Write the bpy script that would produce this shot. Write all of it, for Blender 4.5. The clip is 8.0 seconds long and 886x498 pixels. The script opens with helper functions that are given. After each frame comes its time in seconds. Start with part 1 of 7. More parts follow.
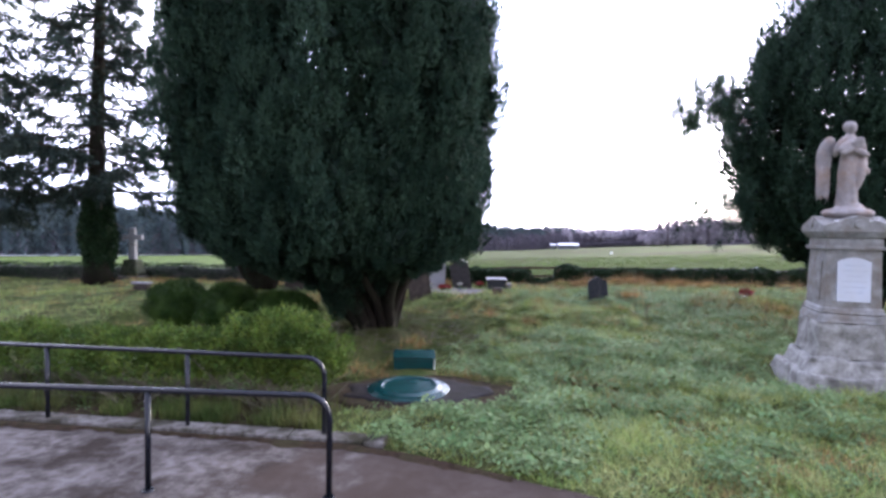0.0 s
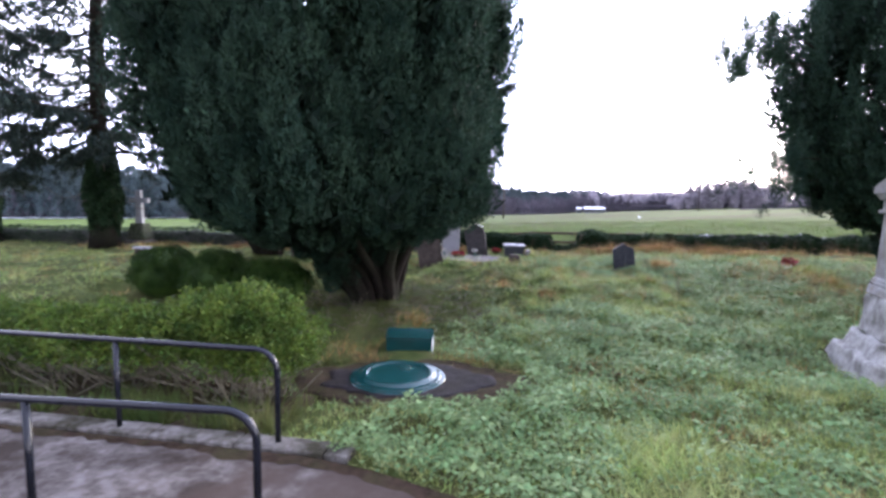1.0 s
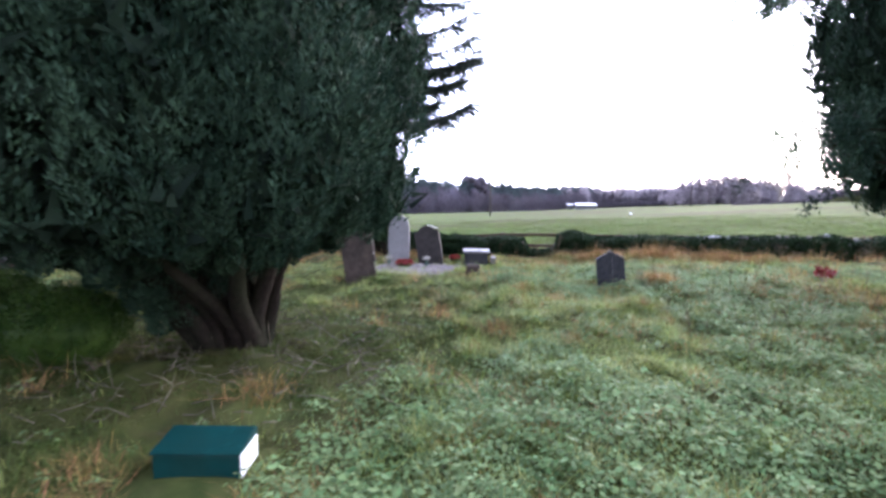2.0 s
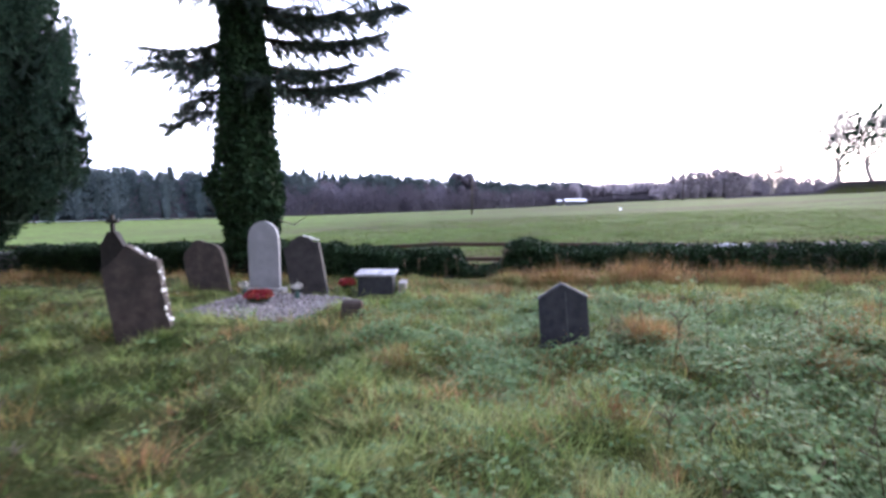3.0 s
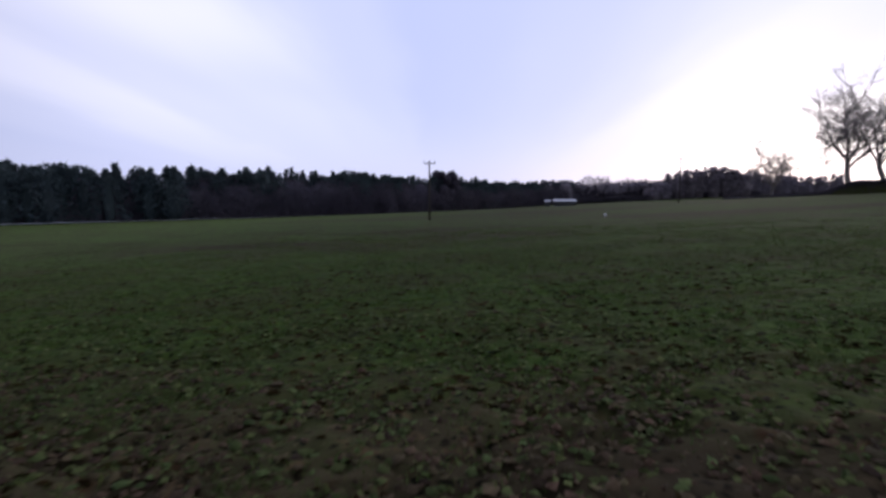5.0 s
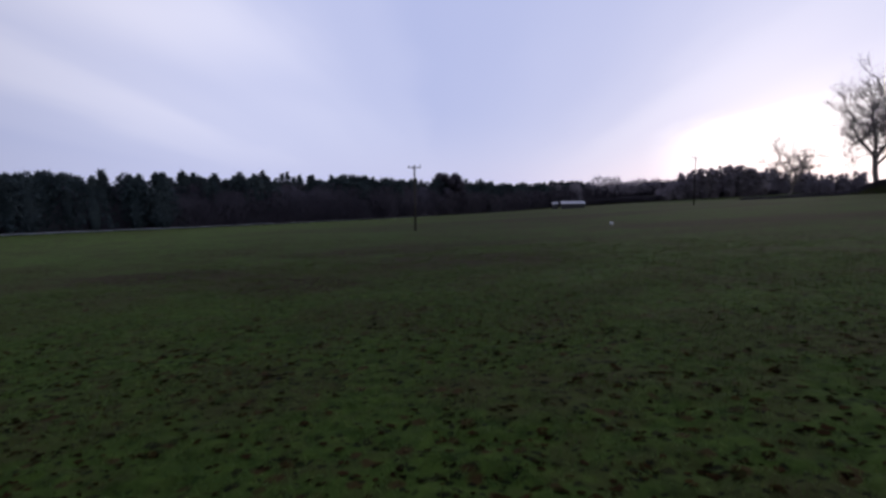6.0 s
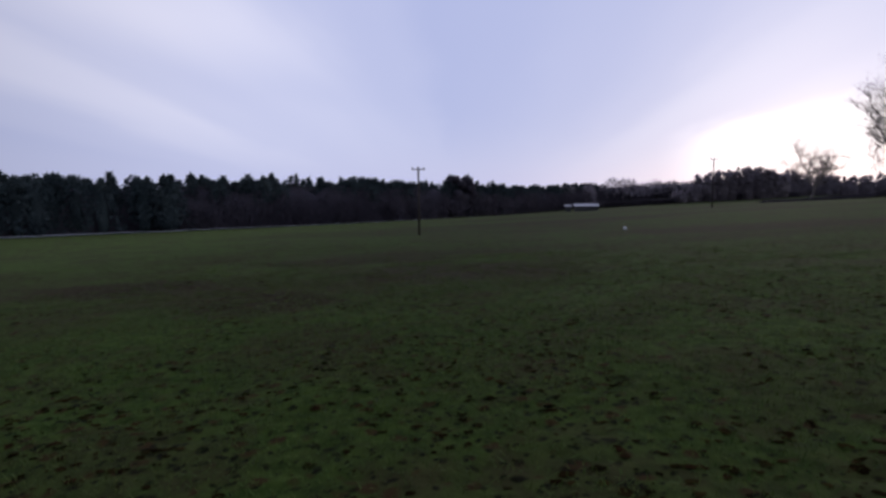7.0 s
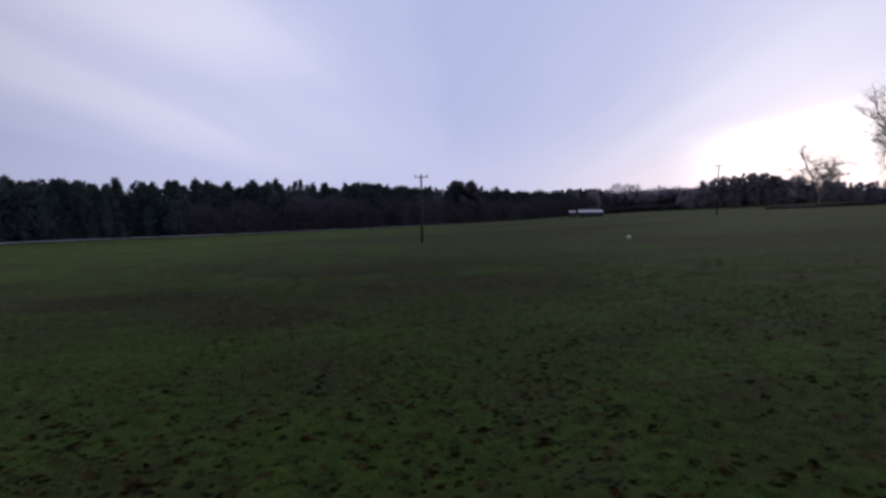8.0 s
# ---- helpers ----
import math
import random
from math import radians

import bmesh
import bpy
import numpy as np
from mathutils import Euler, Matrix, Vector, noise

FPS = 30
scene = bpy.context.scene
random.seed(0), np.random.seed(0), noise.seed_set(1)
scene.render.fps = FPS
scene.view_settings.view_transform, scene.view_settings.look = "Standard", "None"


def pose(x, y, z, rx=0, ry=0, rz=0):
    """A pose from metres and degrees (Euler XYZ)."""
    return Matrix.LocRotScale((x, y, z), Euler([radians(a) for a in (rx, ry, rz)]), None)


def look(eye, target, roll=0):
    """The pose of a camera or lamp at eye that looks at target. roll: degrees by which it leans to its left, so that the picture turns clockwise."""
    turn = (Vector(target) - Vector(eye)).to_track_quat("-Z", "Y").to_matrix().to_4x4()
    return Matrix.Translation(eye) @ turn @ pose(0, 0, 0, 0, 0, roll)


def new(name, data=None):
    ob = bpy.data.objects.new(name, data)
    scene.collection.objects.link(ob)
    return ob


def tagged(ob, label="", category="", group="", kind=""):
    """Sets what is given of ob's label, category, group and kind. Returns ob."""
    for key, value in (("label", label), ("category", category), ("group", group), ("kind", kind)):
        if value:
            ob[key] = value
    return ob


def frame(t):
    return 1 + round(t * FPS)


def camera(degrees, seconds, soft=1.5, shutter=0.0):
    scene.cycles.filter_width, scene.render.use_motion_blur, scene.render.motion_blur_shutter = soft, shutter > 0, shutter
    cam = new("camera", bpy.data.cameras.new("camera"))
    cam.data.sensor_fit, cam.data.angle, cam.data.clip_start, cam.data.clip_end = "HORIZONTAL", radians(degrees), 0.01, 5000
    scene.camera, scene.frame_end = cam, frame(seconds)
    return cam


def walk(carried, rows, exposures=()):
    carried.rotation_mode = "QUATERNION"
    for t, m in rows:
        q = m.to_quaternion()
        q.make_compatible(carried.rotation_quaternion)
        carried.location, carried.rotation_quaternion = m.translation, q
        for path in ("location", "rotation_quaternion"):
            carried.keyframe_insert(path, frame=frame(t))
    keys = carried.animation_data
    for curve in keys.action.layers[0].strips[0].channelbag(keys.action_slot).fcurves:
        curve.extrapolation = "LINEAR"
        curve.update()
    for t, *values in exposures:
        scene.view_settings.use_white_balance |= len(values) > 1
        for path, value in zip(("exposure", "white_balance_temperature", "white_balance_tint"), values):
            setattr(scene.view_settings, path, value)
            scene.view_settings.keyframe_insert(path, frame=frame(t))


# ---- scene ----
cam = camera(80.0, 8.0, soft=3.0, shutter=0.15)
PATH = [
    (0, (1.247, 1.237, 2.504), (1.006, 3.221, 2.427), 1.0),
    (0.5, (1.259, 1.633, 2.508), (0.989, 3.613, 2.427), 1.0),
    (0.8, (1.375, 2.098, 2.482), (1.058, 4.066, 2.321), 0.9),
    (1, (1.484, 2.639, 2.48), (1.156, 4.6, 2.264), 1.0),
    (1.5, (1.818, 4.518, 2.423), (1.501, 6.479, 2.196), 1.0),
    (1.7, (1.996, 5.494, 2.398), (1.688, 7.457, 2.171), 1.0),
    (2.8, (3.397, 11.394, 2.294), (3.115, 13.361, 2.063), -0.1),
    (3, (3.748, 12.83, 2.247), (3.474, 14.797, 2.012), -0.1),
    (3.2, (4.136, 14.288, 2.211), (3.867, 16.255, 1.971), -0.1),
    (3.5, (4.705, 16.506, 2.164), (4.438, 18.473, 1.922), -0.1),
    (4, (5.916, 20.423, 2.239), (5.653, 22.39, 1.993), -0.1),
    (4.2, (6.359, 22.086, 2.188), (6.098, 24.054, 1.943), -0.1),
    (4.4, (6.659, 23.337, 2.198), (6.397, 25.304, 1.952), -0.0),
    (4.5, (6.908, 24.184, 2.243), (6.649, 26.152, 1.998), 0.0),
    (4.7, (7.325, 25.86, 2.306), (7.069, 27.829, 2.063), 0.0),
    (5.8, (9.749, 35.578, 3.086), (9.463, 37.543, 2.852), -0.5),
    (6, (10.017, 36.857, 3.107), (9.717, 38.821, 2.872), -0.7),
    (6.5, (10.428, 38.938, 3.072), (10.099, 40.897, 2.841), -0.8),
    (7, (10.623, 39.945, 3.185), (10.273, 41.901, 2.958), -0.7),
    (7.5, (10.712, 40.168, 3.335), (10.353, 42.124, 3.116), -0.7),
    (8, (10.769, 40.2, 3.552), (10.403, 42.155, 3.343), -0.6),
]
EXPOSURES = ((0.0, 2.97), (0.5, 3.03), (1.0, 3.20), (1.5, 3.34), (2.8, 3.14), (3.0, 2.98), (3.2, 2.72), (3.5, 2.46), (4.0, 1.80), (4.2, 1.25), (4.5, 0.66), (4.7, 0.38), (6.0, -0.24), (8.0, -0.30))
walk(cam, [(t, look(eye, aim, roll)) for t, eye, aim, roll in PATH], EXPOSURES)

# ---- light ----
GLOW = 25.0          # bearing of the set sun, degrees east of +y
SKY = 0.62
world = bpy.data.worlds.new("sky")
scene.world = world
world.use_nodes = True


def sky_nodes():
    nt = world.node_tree
    nt.nodes.clear()
    N, L = nt.nodes.new, nt.links.new
    out, bg = N("ShaderNodeOutputWorld"), N("ShaderNodeBackground")
    bg.inputs["Strength"].default_value = SKY
    L(bg.outputs[0], out.inputs[0])
    tc = N("ShaderNodeTexCoord")
    sky = N("ShaderNodeTexSky")
    sky.sky_type, sky.sun_disc = "NISHITA", False
    sky.sun_elevation, sky.sun_rotation = radians(7.0), radians(GLOW)
    L(tc.outputs["Generated"], sky.inputs[0])

    def m(op, a, b=None, c=None):
        n = N("ShaderNodeMath")
        n.operation = op
        for i, v in enumerate((a, b, c)):
            if v is None:
                continue
            if isinstance(v, (int, float)):
                n.inputs[i].default_value = v
            else:
                L(v, n.inputs[i])
        return n.outputs[0]

    turn = N("ShaderNodeVectorRotate")
    turn.rotation_type = "Z_AXIS"
    turn.inputs["Angle"].default_value = radians(-6.0)
    L(tc.outputs["Generated"], turn.inputs["Vector"])
    sep = N("ShaderNodeSeparateXYZ")
    L(turn.outputs[0], sep.inputs[0])
    x, y, z = sep.outputs
    lift = m("ADD", m("MAXIMUM", z, 0.0), 0.12)
    u = m("DIVIDE", x, lift)                 # across the streets of cloud
    v = m("DIVIDE", y, lift)                 # along them
    flow = N("ShaderNodeCombineXYZ")
    L(m("MULTIPLY", u, 1.1), flow.inputs[0])
    L(m("MULTIPLY", v, 0.35), flow.inputs[1])
    big = N("ShaderNodeTexNoise")
    big.inputs["Scale"].default_value, big.inputs["Detail"].default_value = 1.0, 2.5
    big.inputs["Roughness"].default_value, big.inputs["Distortion"].default_value = 0.45, 0.35
    L(flow.outputs[0], big.inputs["Vector"])
    # streets of thicker and thinner cloud
    fine = N("ShaderNodeTexNoise")
    fine.inputs["Scale"].default_value, fine.inputs["Detail"].default_value = 3.2, 3.0
    L(flow.outputs[0], fine.inputs["Vector"])
    us = m("ADD", u, m("MULTIPLY", m("SUBTRACT", big.outputs[0], 0.5), 0.7))
    us = m("ADD", us, m("MULTIPLY", m("SUBTRACT", fine.outputs[0], 0.5), 0.2))
    street = N("ShaderNodeValToRGB")
    street.color_ramp.interpolation = "EASE"
    stops = ((0.0, 0.16), (0.08, 0.36), (0.15, 0.74), (0.195, 0.76), (0.245, 0.50), (0.28, 0.44), (0.315, 0.46), (0.36, 0.38), (0.43, 0.24), (0.47, 0.10), (0.51, 0.12), (0.58, 0.22), (0.64, 0.34), (0.70, 0.60), (0.75, 0.54), (0.80, 0.62), (1.0, 0.75))
    while len(street.color_ramp.elements) < len(stops):
        street.color_ramp.elements.new(0.5)
    for e, (p, g) in zip(street.color_ramp.elements, stops):
        e.position, e.color = p, (g, g, g, 1)
    L(m("MULTIPLY_ADD", us, 0.15, 0.5), street.inputs[0])

    def soft(v, lo, hi, a=0.0, b=1.0):
        n = N("ShaderNodeMapRange")
        n.interpolation_type = "SMOOTHSTEP"
        for i, k in enumerate((lo, hi, a, b)):
            n.inputs[i + 1].default_value = k
        L(v, n.inputs[0])
        return n.outputs[0]

    high = soft(z, 0.0, 0.15)
    bank = m("MULTIPLY", m("MULTIPLY", soft(us, -1.85, -1.25), soft(us, -1.0, -0.55, 1.0, 0.0)), soft(z, 0.16, 0.28))
    level = m("ADD", m("MULTIPLY", street.outputs[0], high), m("MULTIPLY", m("SUBTRACT", 1.0, high), soft(u, 0.0, 2.2, 0.30, 0.62)))
    level = m("MINIMUM", m("ADD", level, m("MULTIPLY", bank, 0.45)), 1.0)
    tint = N("ShaderNodeMixRGB")
    tint.inputs[1].default_value, tint.inputs[2].default_value = (0.80, 0.90, 1.46, 1), (1.50, 1.50, 1.86, 1)
    L(level, tint.inputs[0])
    # the afterglow, round the bearing of the sun
    g = Vector((math.sin(radians(GLOW)), math.cos(radians(GLOW)), 0.04)).normalized()
    dot = N("ShaderNodeVectorMath")
    dot.operation = "DOT_PRODUCT"
    dot.inputs[1].default_value = g
    L(tc.outputs["Generated"], dot.inputs[0])
    near = m("MULTIPLY", m("POWER", m("MAXIMUM", dot.outputs["Value"], 0.0), 70.0), 0.40)
    glow = N("ShaderNodeMixRGB")
    glow.blend_type = "ADD"
    glow.inputs[2].default_value = (0.66, 0.62, 0.64, 1)
    L(near, glow.inputs[0])
    L(tint.outputs[0], glow.inputs[1])
    # clear strip of evening sky under the edge of the cloud, to the west
    world_axes = N("ShaderNodeSeparateXYZ")
    L(tc.outputs["Generated"], world_axes.inputs[0])
    wx, wy, wz = world_axes.outputs
    slope = m("DIVIDE", wx, m("MAXIMUM", wy, 0.05))
    ragged = m("MULTIPLY", m("SUBTRACT", fine.outputs[0], 0.5), 0.05)
    edge = m("ADD", m("MULTIPLY_ADD", m("SUBTRACT", m("MINIMUM", slope, 1.2), 0.23), 0.15, 0.088), ragged)

    clear = m("MULTIPLY", soft(m("SUBTRACT", edge, wz), -0.016, 0.030), soft(slope, 0.20, 0.36))
    strip = N("ShaderNodeMixRGB")
    strip.blend_type = "ADD"
    strip.inputs[2].default_value = (0.75, 0.66, 0.55, 1)
    L(clear, strip.inputs[0])
    L(glow.outputs[0], strip.inputs[1])
    mix = N("ShaderNodeMixRGB")
    mix.blend_type = "ADD"
    mix.inputs[0].default_value = 0.012
    L(strip.outputs[0], mix.inputs[1])
    L(sky.outputs[0], mix.inputs[2])
    # bright towards the set sun, dull overhead and behind
    toward = N("ShaderNodeMapRange")
    toward.interpolation_type = "SMOOTHSTEP"
    for k, v in enumerate((-0.45, 0.66, 0.33, 1.0)):
        toward.inputs[k + 1].default_value = v
    L(dot.outputs["Value"], toward.inputs[0])
    dim = N("ShaderNodeMixRGB")
    dim.blend_type = "MULTIPLY"
    dim.inputs[0].default_value = 1.0
    L(mix.outputs[0], dim.inputs[1])
    L(toward.outputs[0], dim.inputs[2])
    L(dim.outputs[0], bg.inputs["Color"])


sky_nodes()
sun = new("sun", bpy.data.lights.new("sun", "SUN"))
sun.data.energy, sun.data.angle, sun.data.color = 0.5, radians(20), (1.0, 0.9, 0.8)
sun.matrix_world = look((math.sin(radians(GLOW)) * 100, math.cos(radians(GLOW)) * 100, 22), (0, 0, 0))

# ---- materials ----


def mat(name, a, b, scale=6.0, rough=0.85, bump=0.3, grain=60.0, stain=None, stain_scale=0.7, amount=0.5,
        island=0.0, spec=0.3, leafy=0.0):
    """Two base colours mixed by fine noise, a third in larger stains, grain as relief; island: how far each leaf or piece differs; leafy: how much light passes through."""
    M = bpy.data.materials.new(name)
    M.use_nodes = True
    nt = M.node_tree
    N, L = nt.nodes.new, nt.links.new
    P = nt.nodes["Principled BSDF"]
    P.inputs["Roughness"].default_value = rough
    P.inputs["Specular IOR Level"].default_value = spec
    geo = N("ShaderNodeNewGeometry")
    pos = geo.outputs["Position"]

    def noise_at(s, detail=4.0, rough_=0.6):
        n = N("ShaderNodeTexNoise")
        n.inputs["Scale"].default_value, n.inputs["Detail"].default_value, n.inputs["Roughness"].default_value = s, detail, rough_
        L(pos, n.inputs["Vector"])
        return n.outputs[0]

    def ramp(fac, lo, hi):
        r = N("ShaderNodeMapRange")
        r.inputs[1].default_value, r.inputs[2].default_value = lo, hi
        L(fac, r.inputs[0])
        return r.outputs[0]

    mix = N("ShaderNodeMixRGB")
    mix.inputs[1].default_value, mix.inputs[2].default_value = (*a, 1), (*b, 1)
    L(ramp(noise_at(scale), 0.32, 0.68), mix.inputs[0])
    col = mix.outputs[0]
    if stain:
        s = N("ShaderNodeMixRGB")
        s.inputs[2].default_value = (*stain, 1)
        f = N("ShaderNodeMath")
        f.operation = "MULTIPLY"
        f.inputs[1].default_value = amount
        L(ramp(noise_at(stain_scale, 6.0, 0.7), 0.42, 0.62), f.inputs[0])
        L(f.outputs[0], s.inputs[0])
        L(col, s.inputs[1])
        col = s.outputs[0]
    if island:
        hsv = N("ShaderNodeHueSaturation")
        source = geo.outputs["Random Per Island"]
        v = N("ShaderNodeMapRange")
        v.inputs[3].default_value, v.inputs[4].default_value = 1 - island, 1 + island
        L(source, v.inputs[0])
        L(v.outputs[0], hsv.inputs["Value"])
        w = N("ShaderNodeMath")
        w.operation = "FRACT"
        q = N("ShaderNodeMath")
        q.operation = "MULTIPLY"
        q.inputs[1].default_value = 7.31
        L(source, q.inputs[0])
        L(q.outputs[0], w.inputs[0])
        h = N("ShaderNodeMapRange")
        h.inputs[3].default_value, h.inputs[4].default_value = 0.5 - 0.06 * island, 0.5 + 0.06 * island
        L(w.outputs[0], h.inputs[0])
        L(h.outputs[0], hsv.inputs["Hue"])
        L(col, hsv.inputs["Color"])
        col = hsv.outputs[0]
    L(col, P.inputs["Base Color"])
    if bump:
        bm_ = N("ShaderNodeBump")
        bm_.inputs["Strength"].default_value, bm_.inputs["Distance"].default_value = bump, 0.02
        L(noise_at(grain, 5.0, 0.65), bm_.inputs["Height"])
        L(bm_.outputs[0], P.inputs["Normal"])
    if leafy:
        thin, both = N("ShaderNodeBsdfTranslucent"), N("ShaderNodeMixShader")
        both.inputs[0].default_value = leafy
        L(col, thin.inputs["Color"])
        L(P.outputs[0], both.inputs[1])
        L(thin.outputs[0], both.inputs[2])
        L(both.outputs[0], nt.nodes["Material Output"].inputs["Surface"])
    return M


CONCRETE = mat("concrete", (0.060, 0.050, 0.043), (0.165, 0.148, 0.136), 7.0, 0.92, 0.8, 50, (0.030, 0.023, 0.018), 1.3, 0.95, spec=0.05)
KERB = mat("kerb_concrete", (0.050, 0.042, 0.034), (0.185, 0.172, 0.158), 8.0, 0.92, 0.9, 35, (0.028, 0.026, 0.016), 2.6, 0.95, spec=0.05)
STEEL = mat("black_paint", (0.004, 0.005, 0.008), (0.008, 0.009, 0.013), 8, 0.20, 0.05, 90, spec=0.3)
TEAL = mat("green_fibreglass", (0.002, 0.026, 0.025), (0.004, 0.038, 0.036), 4, 0.26, 0.05, 30, (0.010, 0.028, 0.022), 2.5, 0.35, spec=0.35)
WHITE_PLASTIC = mat("white_plastic", (0.70, 0.70, 0.68), (0.80, 0.80, 0.78), 9, 0.5, 0.05)
SLAB = mat("wet_slab", (0.009, 0.008, 0.009), (0.026, 0.022, 0.024), 8, 0.75, 1.0, 30, (0.010, 0.008, 0.006), 3.0, 0.8, spec=0.07)
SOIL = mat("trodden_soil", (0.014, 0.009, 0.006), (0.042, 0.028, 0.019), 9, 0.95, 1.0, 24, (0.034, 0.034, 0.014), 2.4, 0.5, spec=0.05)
LIMESTONE = mat("weathered_limestone", (0.135, 0.132, 0.124), (0.27, 0.268, 0.255), 5, 0.9, 0.6, 28, (0.13, 0.105, 0.078), 3.0, 0.7)
RUBBLE = mat("lichened_masonry", (0.10, 0.094, 0.082), (0.21, 0.20, 0.18), 7, 0.92, 0.9, 20, (0.38, 0.375, 0.35), 4.6, 0.6)
STATUE = mat("statue_stone", (0.175, 0.160, 0.155), (0.285, 0.260, 0.252), 6, 0.88, 0.5, 24, (0.22, 0.13, 0.07), 2.6, 0.5)
MARBLE = mat("white_marble", (0.40, 0.43, 0.48), (0.50, 0.52, 0.56), 4, 0.6, 0.1, 40, (0.34, 0.34, 0.34), 2.0, 0.5)
WORN_LETTER = mat("worn_letters", (0.30, 0.32, 0.35), (0.38, 0.40, 0.43), 8, 0.7, 0.1)
DARK_STONE = mat("dark_weathered_stone", (0.017, 0.015, 0.015), (0.038, 0.034, 0.032), 7, 0.8, 0.5, 40, (0.055, 0.05, 0.048), 3.0, 0.35)
MOSSY = mat("mossy_stone", (0.020, 0.027, 0.014), (0.052, 0.060, 0.034), 6, 0.95, 0.9, 25, (0.07, 0.066, 0.058), 3.0, 0.5, spec=0.05)
GREY_STONE = mat("pale_grey_stone", (0.20, 0.20, 0.21), (0.27, 0.27, 0.28), 8, 0.75, 0.2, 60, (0.15, 0.15, 0.15), 2.0, 0.45)
SLATE = mat("dark_slate", (0.015, 0.016, 0.021), (0.032, 0.034, 0.041), 9, 0.6, 0.25, 50, (0.06, 0.06, 0.058), 3.0, 0.35, spec=0.2)
SLATE_EDGE = mat("weathered_slate_edge", (0.040, 0.041, 0.045), (0.075, 0.076, 0.08), 12, 0.8, 0.4, 60)
BROWN_STONE = mat("brown_sandstone", (0.034, 0.026, 0.022), (0.074, 0.057, 0.049), 6, 0.88, 0.6, 40, (0.022, 0.020, 0.018), 2.4, 0.7)
TOMB_TOP = mat("lichened_top", (0.10, 0.10, 0.105), (0.34, 0.34, 0.36), 7, 0.85, 0.4, 30)
LICHEN = mat("lichen_white", (0.45, 0.45, 0.42), (0.70, 0.70, 0.68), 14, 0.9, 0.8, 40)
GRAVEL = mat("gravel_bed", (0.09, 0.08, 0.08), (0.19, 0.18, 0.18), 26, 0.9, 1.0, 40, (0.10, 0.09, 0.085), 1.5, 0.5)
PEBBLE = mat("pebble", (0.15, 0.130, 0.122), (0.25, 0.225, 0.215), 9, 0.8, 0.3, 60, island=0.55)
BARK = mat("bark", (0.009, 0.007, 0.006), (0.022, 0.017, 0.014), 14, 0.95, 1.0, 26, (0.016, 0.022, 0.011), 1.2, 0.5, spec=0.05)
PALE_BARK = mat("pale_bark", (0.07, 0.058, 0.048), (0.12, 0.10, 0.085), 14, 0.95, 0.8, 26)
# Grey bark of the far bare trees, lightened to carry backlit haze.
HAZE_GREY_BARK = mat("haze_grey_bark", (0.24, 0.21, 0.205), (0.36, 0.32, 0.31), 3, 0.95, 0.8, 12)
YEW = mat("yew_needles", (0.010, 0.025, 0.017), (0.038, 0.070, 0.043), 1.5, 0.66, 0, island=0.30, spec=0.07)
# Darker copy of the needle colour: shade inside the crown, painted in.
YEW_SHADE = mat("yew_shade_needles", (0.006, 0.012, 0.008), (0.013, 0.022, 0.014), 1.3, 0.8, 0, island=0.4, spec=0.05)
SPRUCE = mat("spruce_needles", (0.011, 0.019, 0.016), (0.028, 0.040, 0.030), 1.2, 0.75, 0, island=0.4, spec=0.06)
IVY = mat("ivy_leaves", (0.010, 0.023, 0.011), (0.023, 0.045, 0.019), 2.0, 0.6, 0, island=0.3, spec=0.06)
BOX = mat("box_leaves", (0.011, 0.030, 0.006), (0.037, 0.072, 0.014), 2.5, 0.6, 0, island=0.4, spec=0.10)
SHRUB = mat("shrub_leaves", (0.020, 0.044, 0.007), (0.105, 0.152, 0.026), 2.6, 0.55, 0, island=0.5, spec=0.14, leafy=0.2)
STEM = mat("stems", (0.07, 0.06, 0.042), (0.13, 0.115, 0.08), 12, 0.9, 0.3)
GRASS = mat("grass_blades", (0.108, 0.172, 0.034), (0.245, 0.295, 0.084), 0.9, 0.6, 0, island=0.5, stain=(0.34, 0.315, 0.15), stain_scale=1.1, amount=0.45, spec=0.15, leafy=0.35)
# Dark green blades, with the shade near yew and wall put into the colour.
SHADE_GRASS = mat("shade_grass_blades", (0.027, 0.054, 0.011), (0.075, 0.106, 0.026), 1.1, 0.6, 0, island=0.45, stain=(0.12, 0.10, 0.04), stain_scale=1.3, amount=0.5, spec=0.12, leafy=0.35)
WEED = mat("weed_leaves", (0.074, 0.128, 0.045), (0.158, 0.224, 0.096), 1.3, 0.65, 0, island=0.38, spec=0.08, leafy=0.3)
DRY = mat("dry_grass", (0.150, 0.084, 0.029), (0.36, 0.232, 0.094), 0.8, 0.8, 0, island=0.6, leafy=0.3)
STRAW = mat("straw", (0.27, 0.155, 0.066), (0.48, 0.315, 0.15), 3.0, 0.8, 0, island=0.5, leafy=0.25)
TURF = mat("graveyard_turf", (0.030, 0.044, 0.012), (0.062, 0.074, 0.022), 3.0, 0.95, 1.0, 30, (0.060, 0.050, 0.024), 0.8, 0.6, spec=0.05)
FIELD_GRASS = mat("field_blades", (0.040, 0.078, 0.014), (0.098, 0.150, 0.034), 0.35, 0.7, 0, island=0.45, stain=(0.095, 0.075, 0.032), stain_scale=0.25, amount=0.35, spec=0.08, leafy=0.3)
FENCE = mat("dark_stained_timber", (0.032, 0.018, 0.011), (0.062, 0.036, 0.022), 11, 0.75, 0.4, 60)
WALL_STONE = mat("wall_rubble", (0.045, 0.042, 0.040), (0.10, 0.095, 0.09), 9, 0.95, 0.8, 25)
SPLASH = mat("white_splashed_stone", (0.07, 0.07, 0.075), (0.34, 0.35, 0.38), 11, 0.8, 0.6, 30)
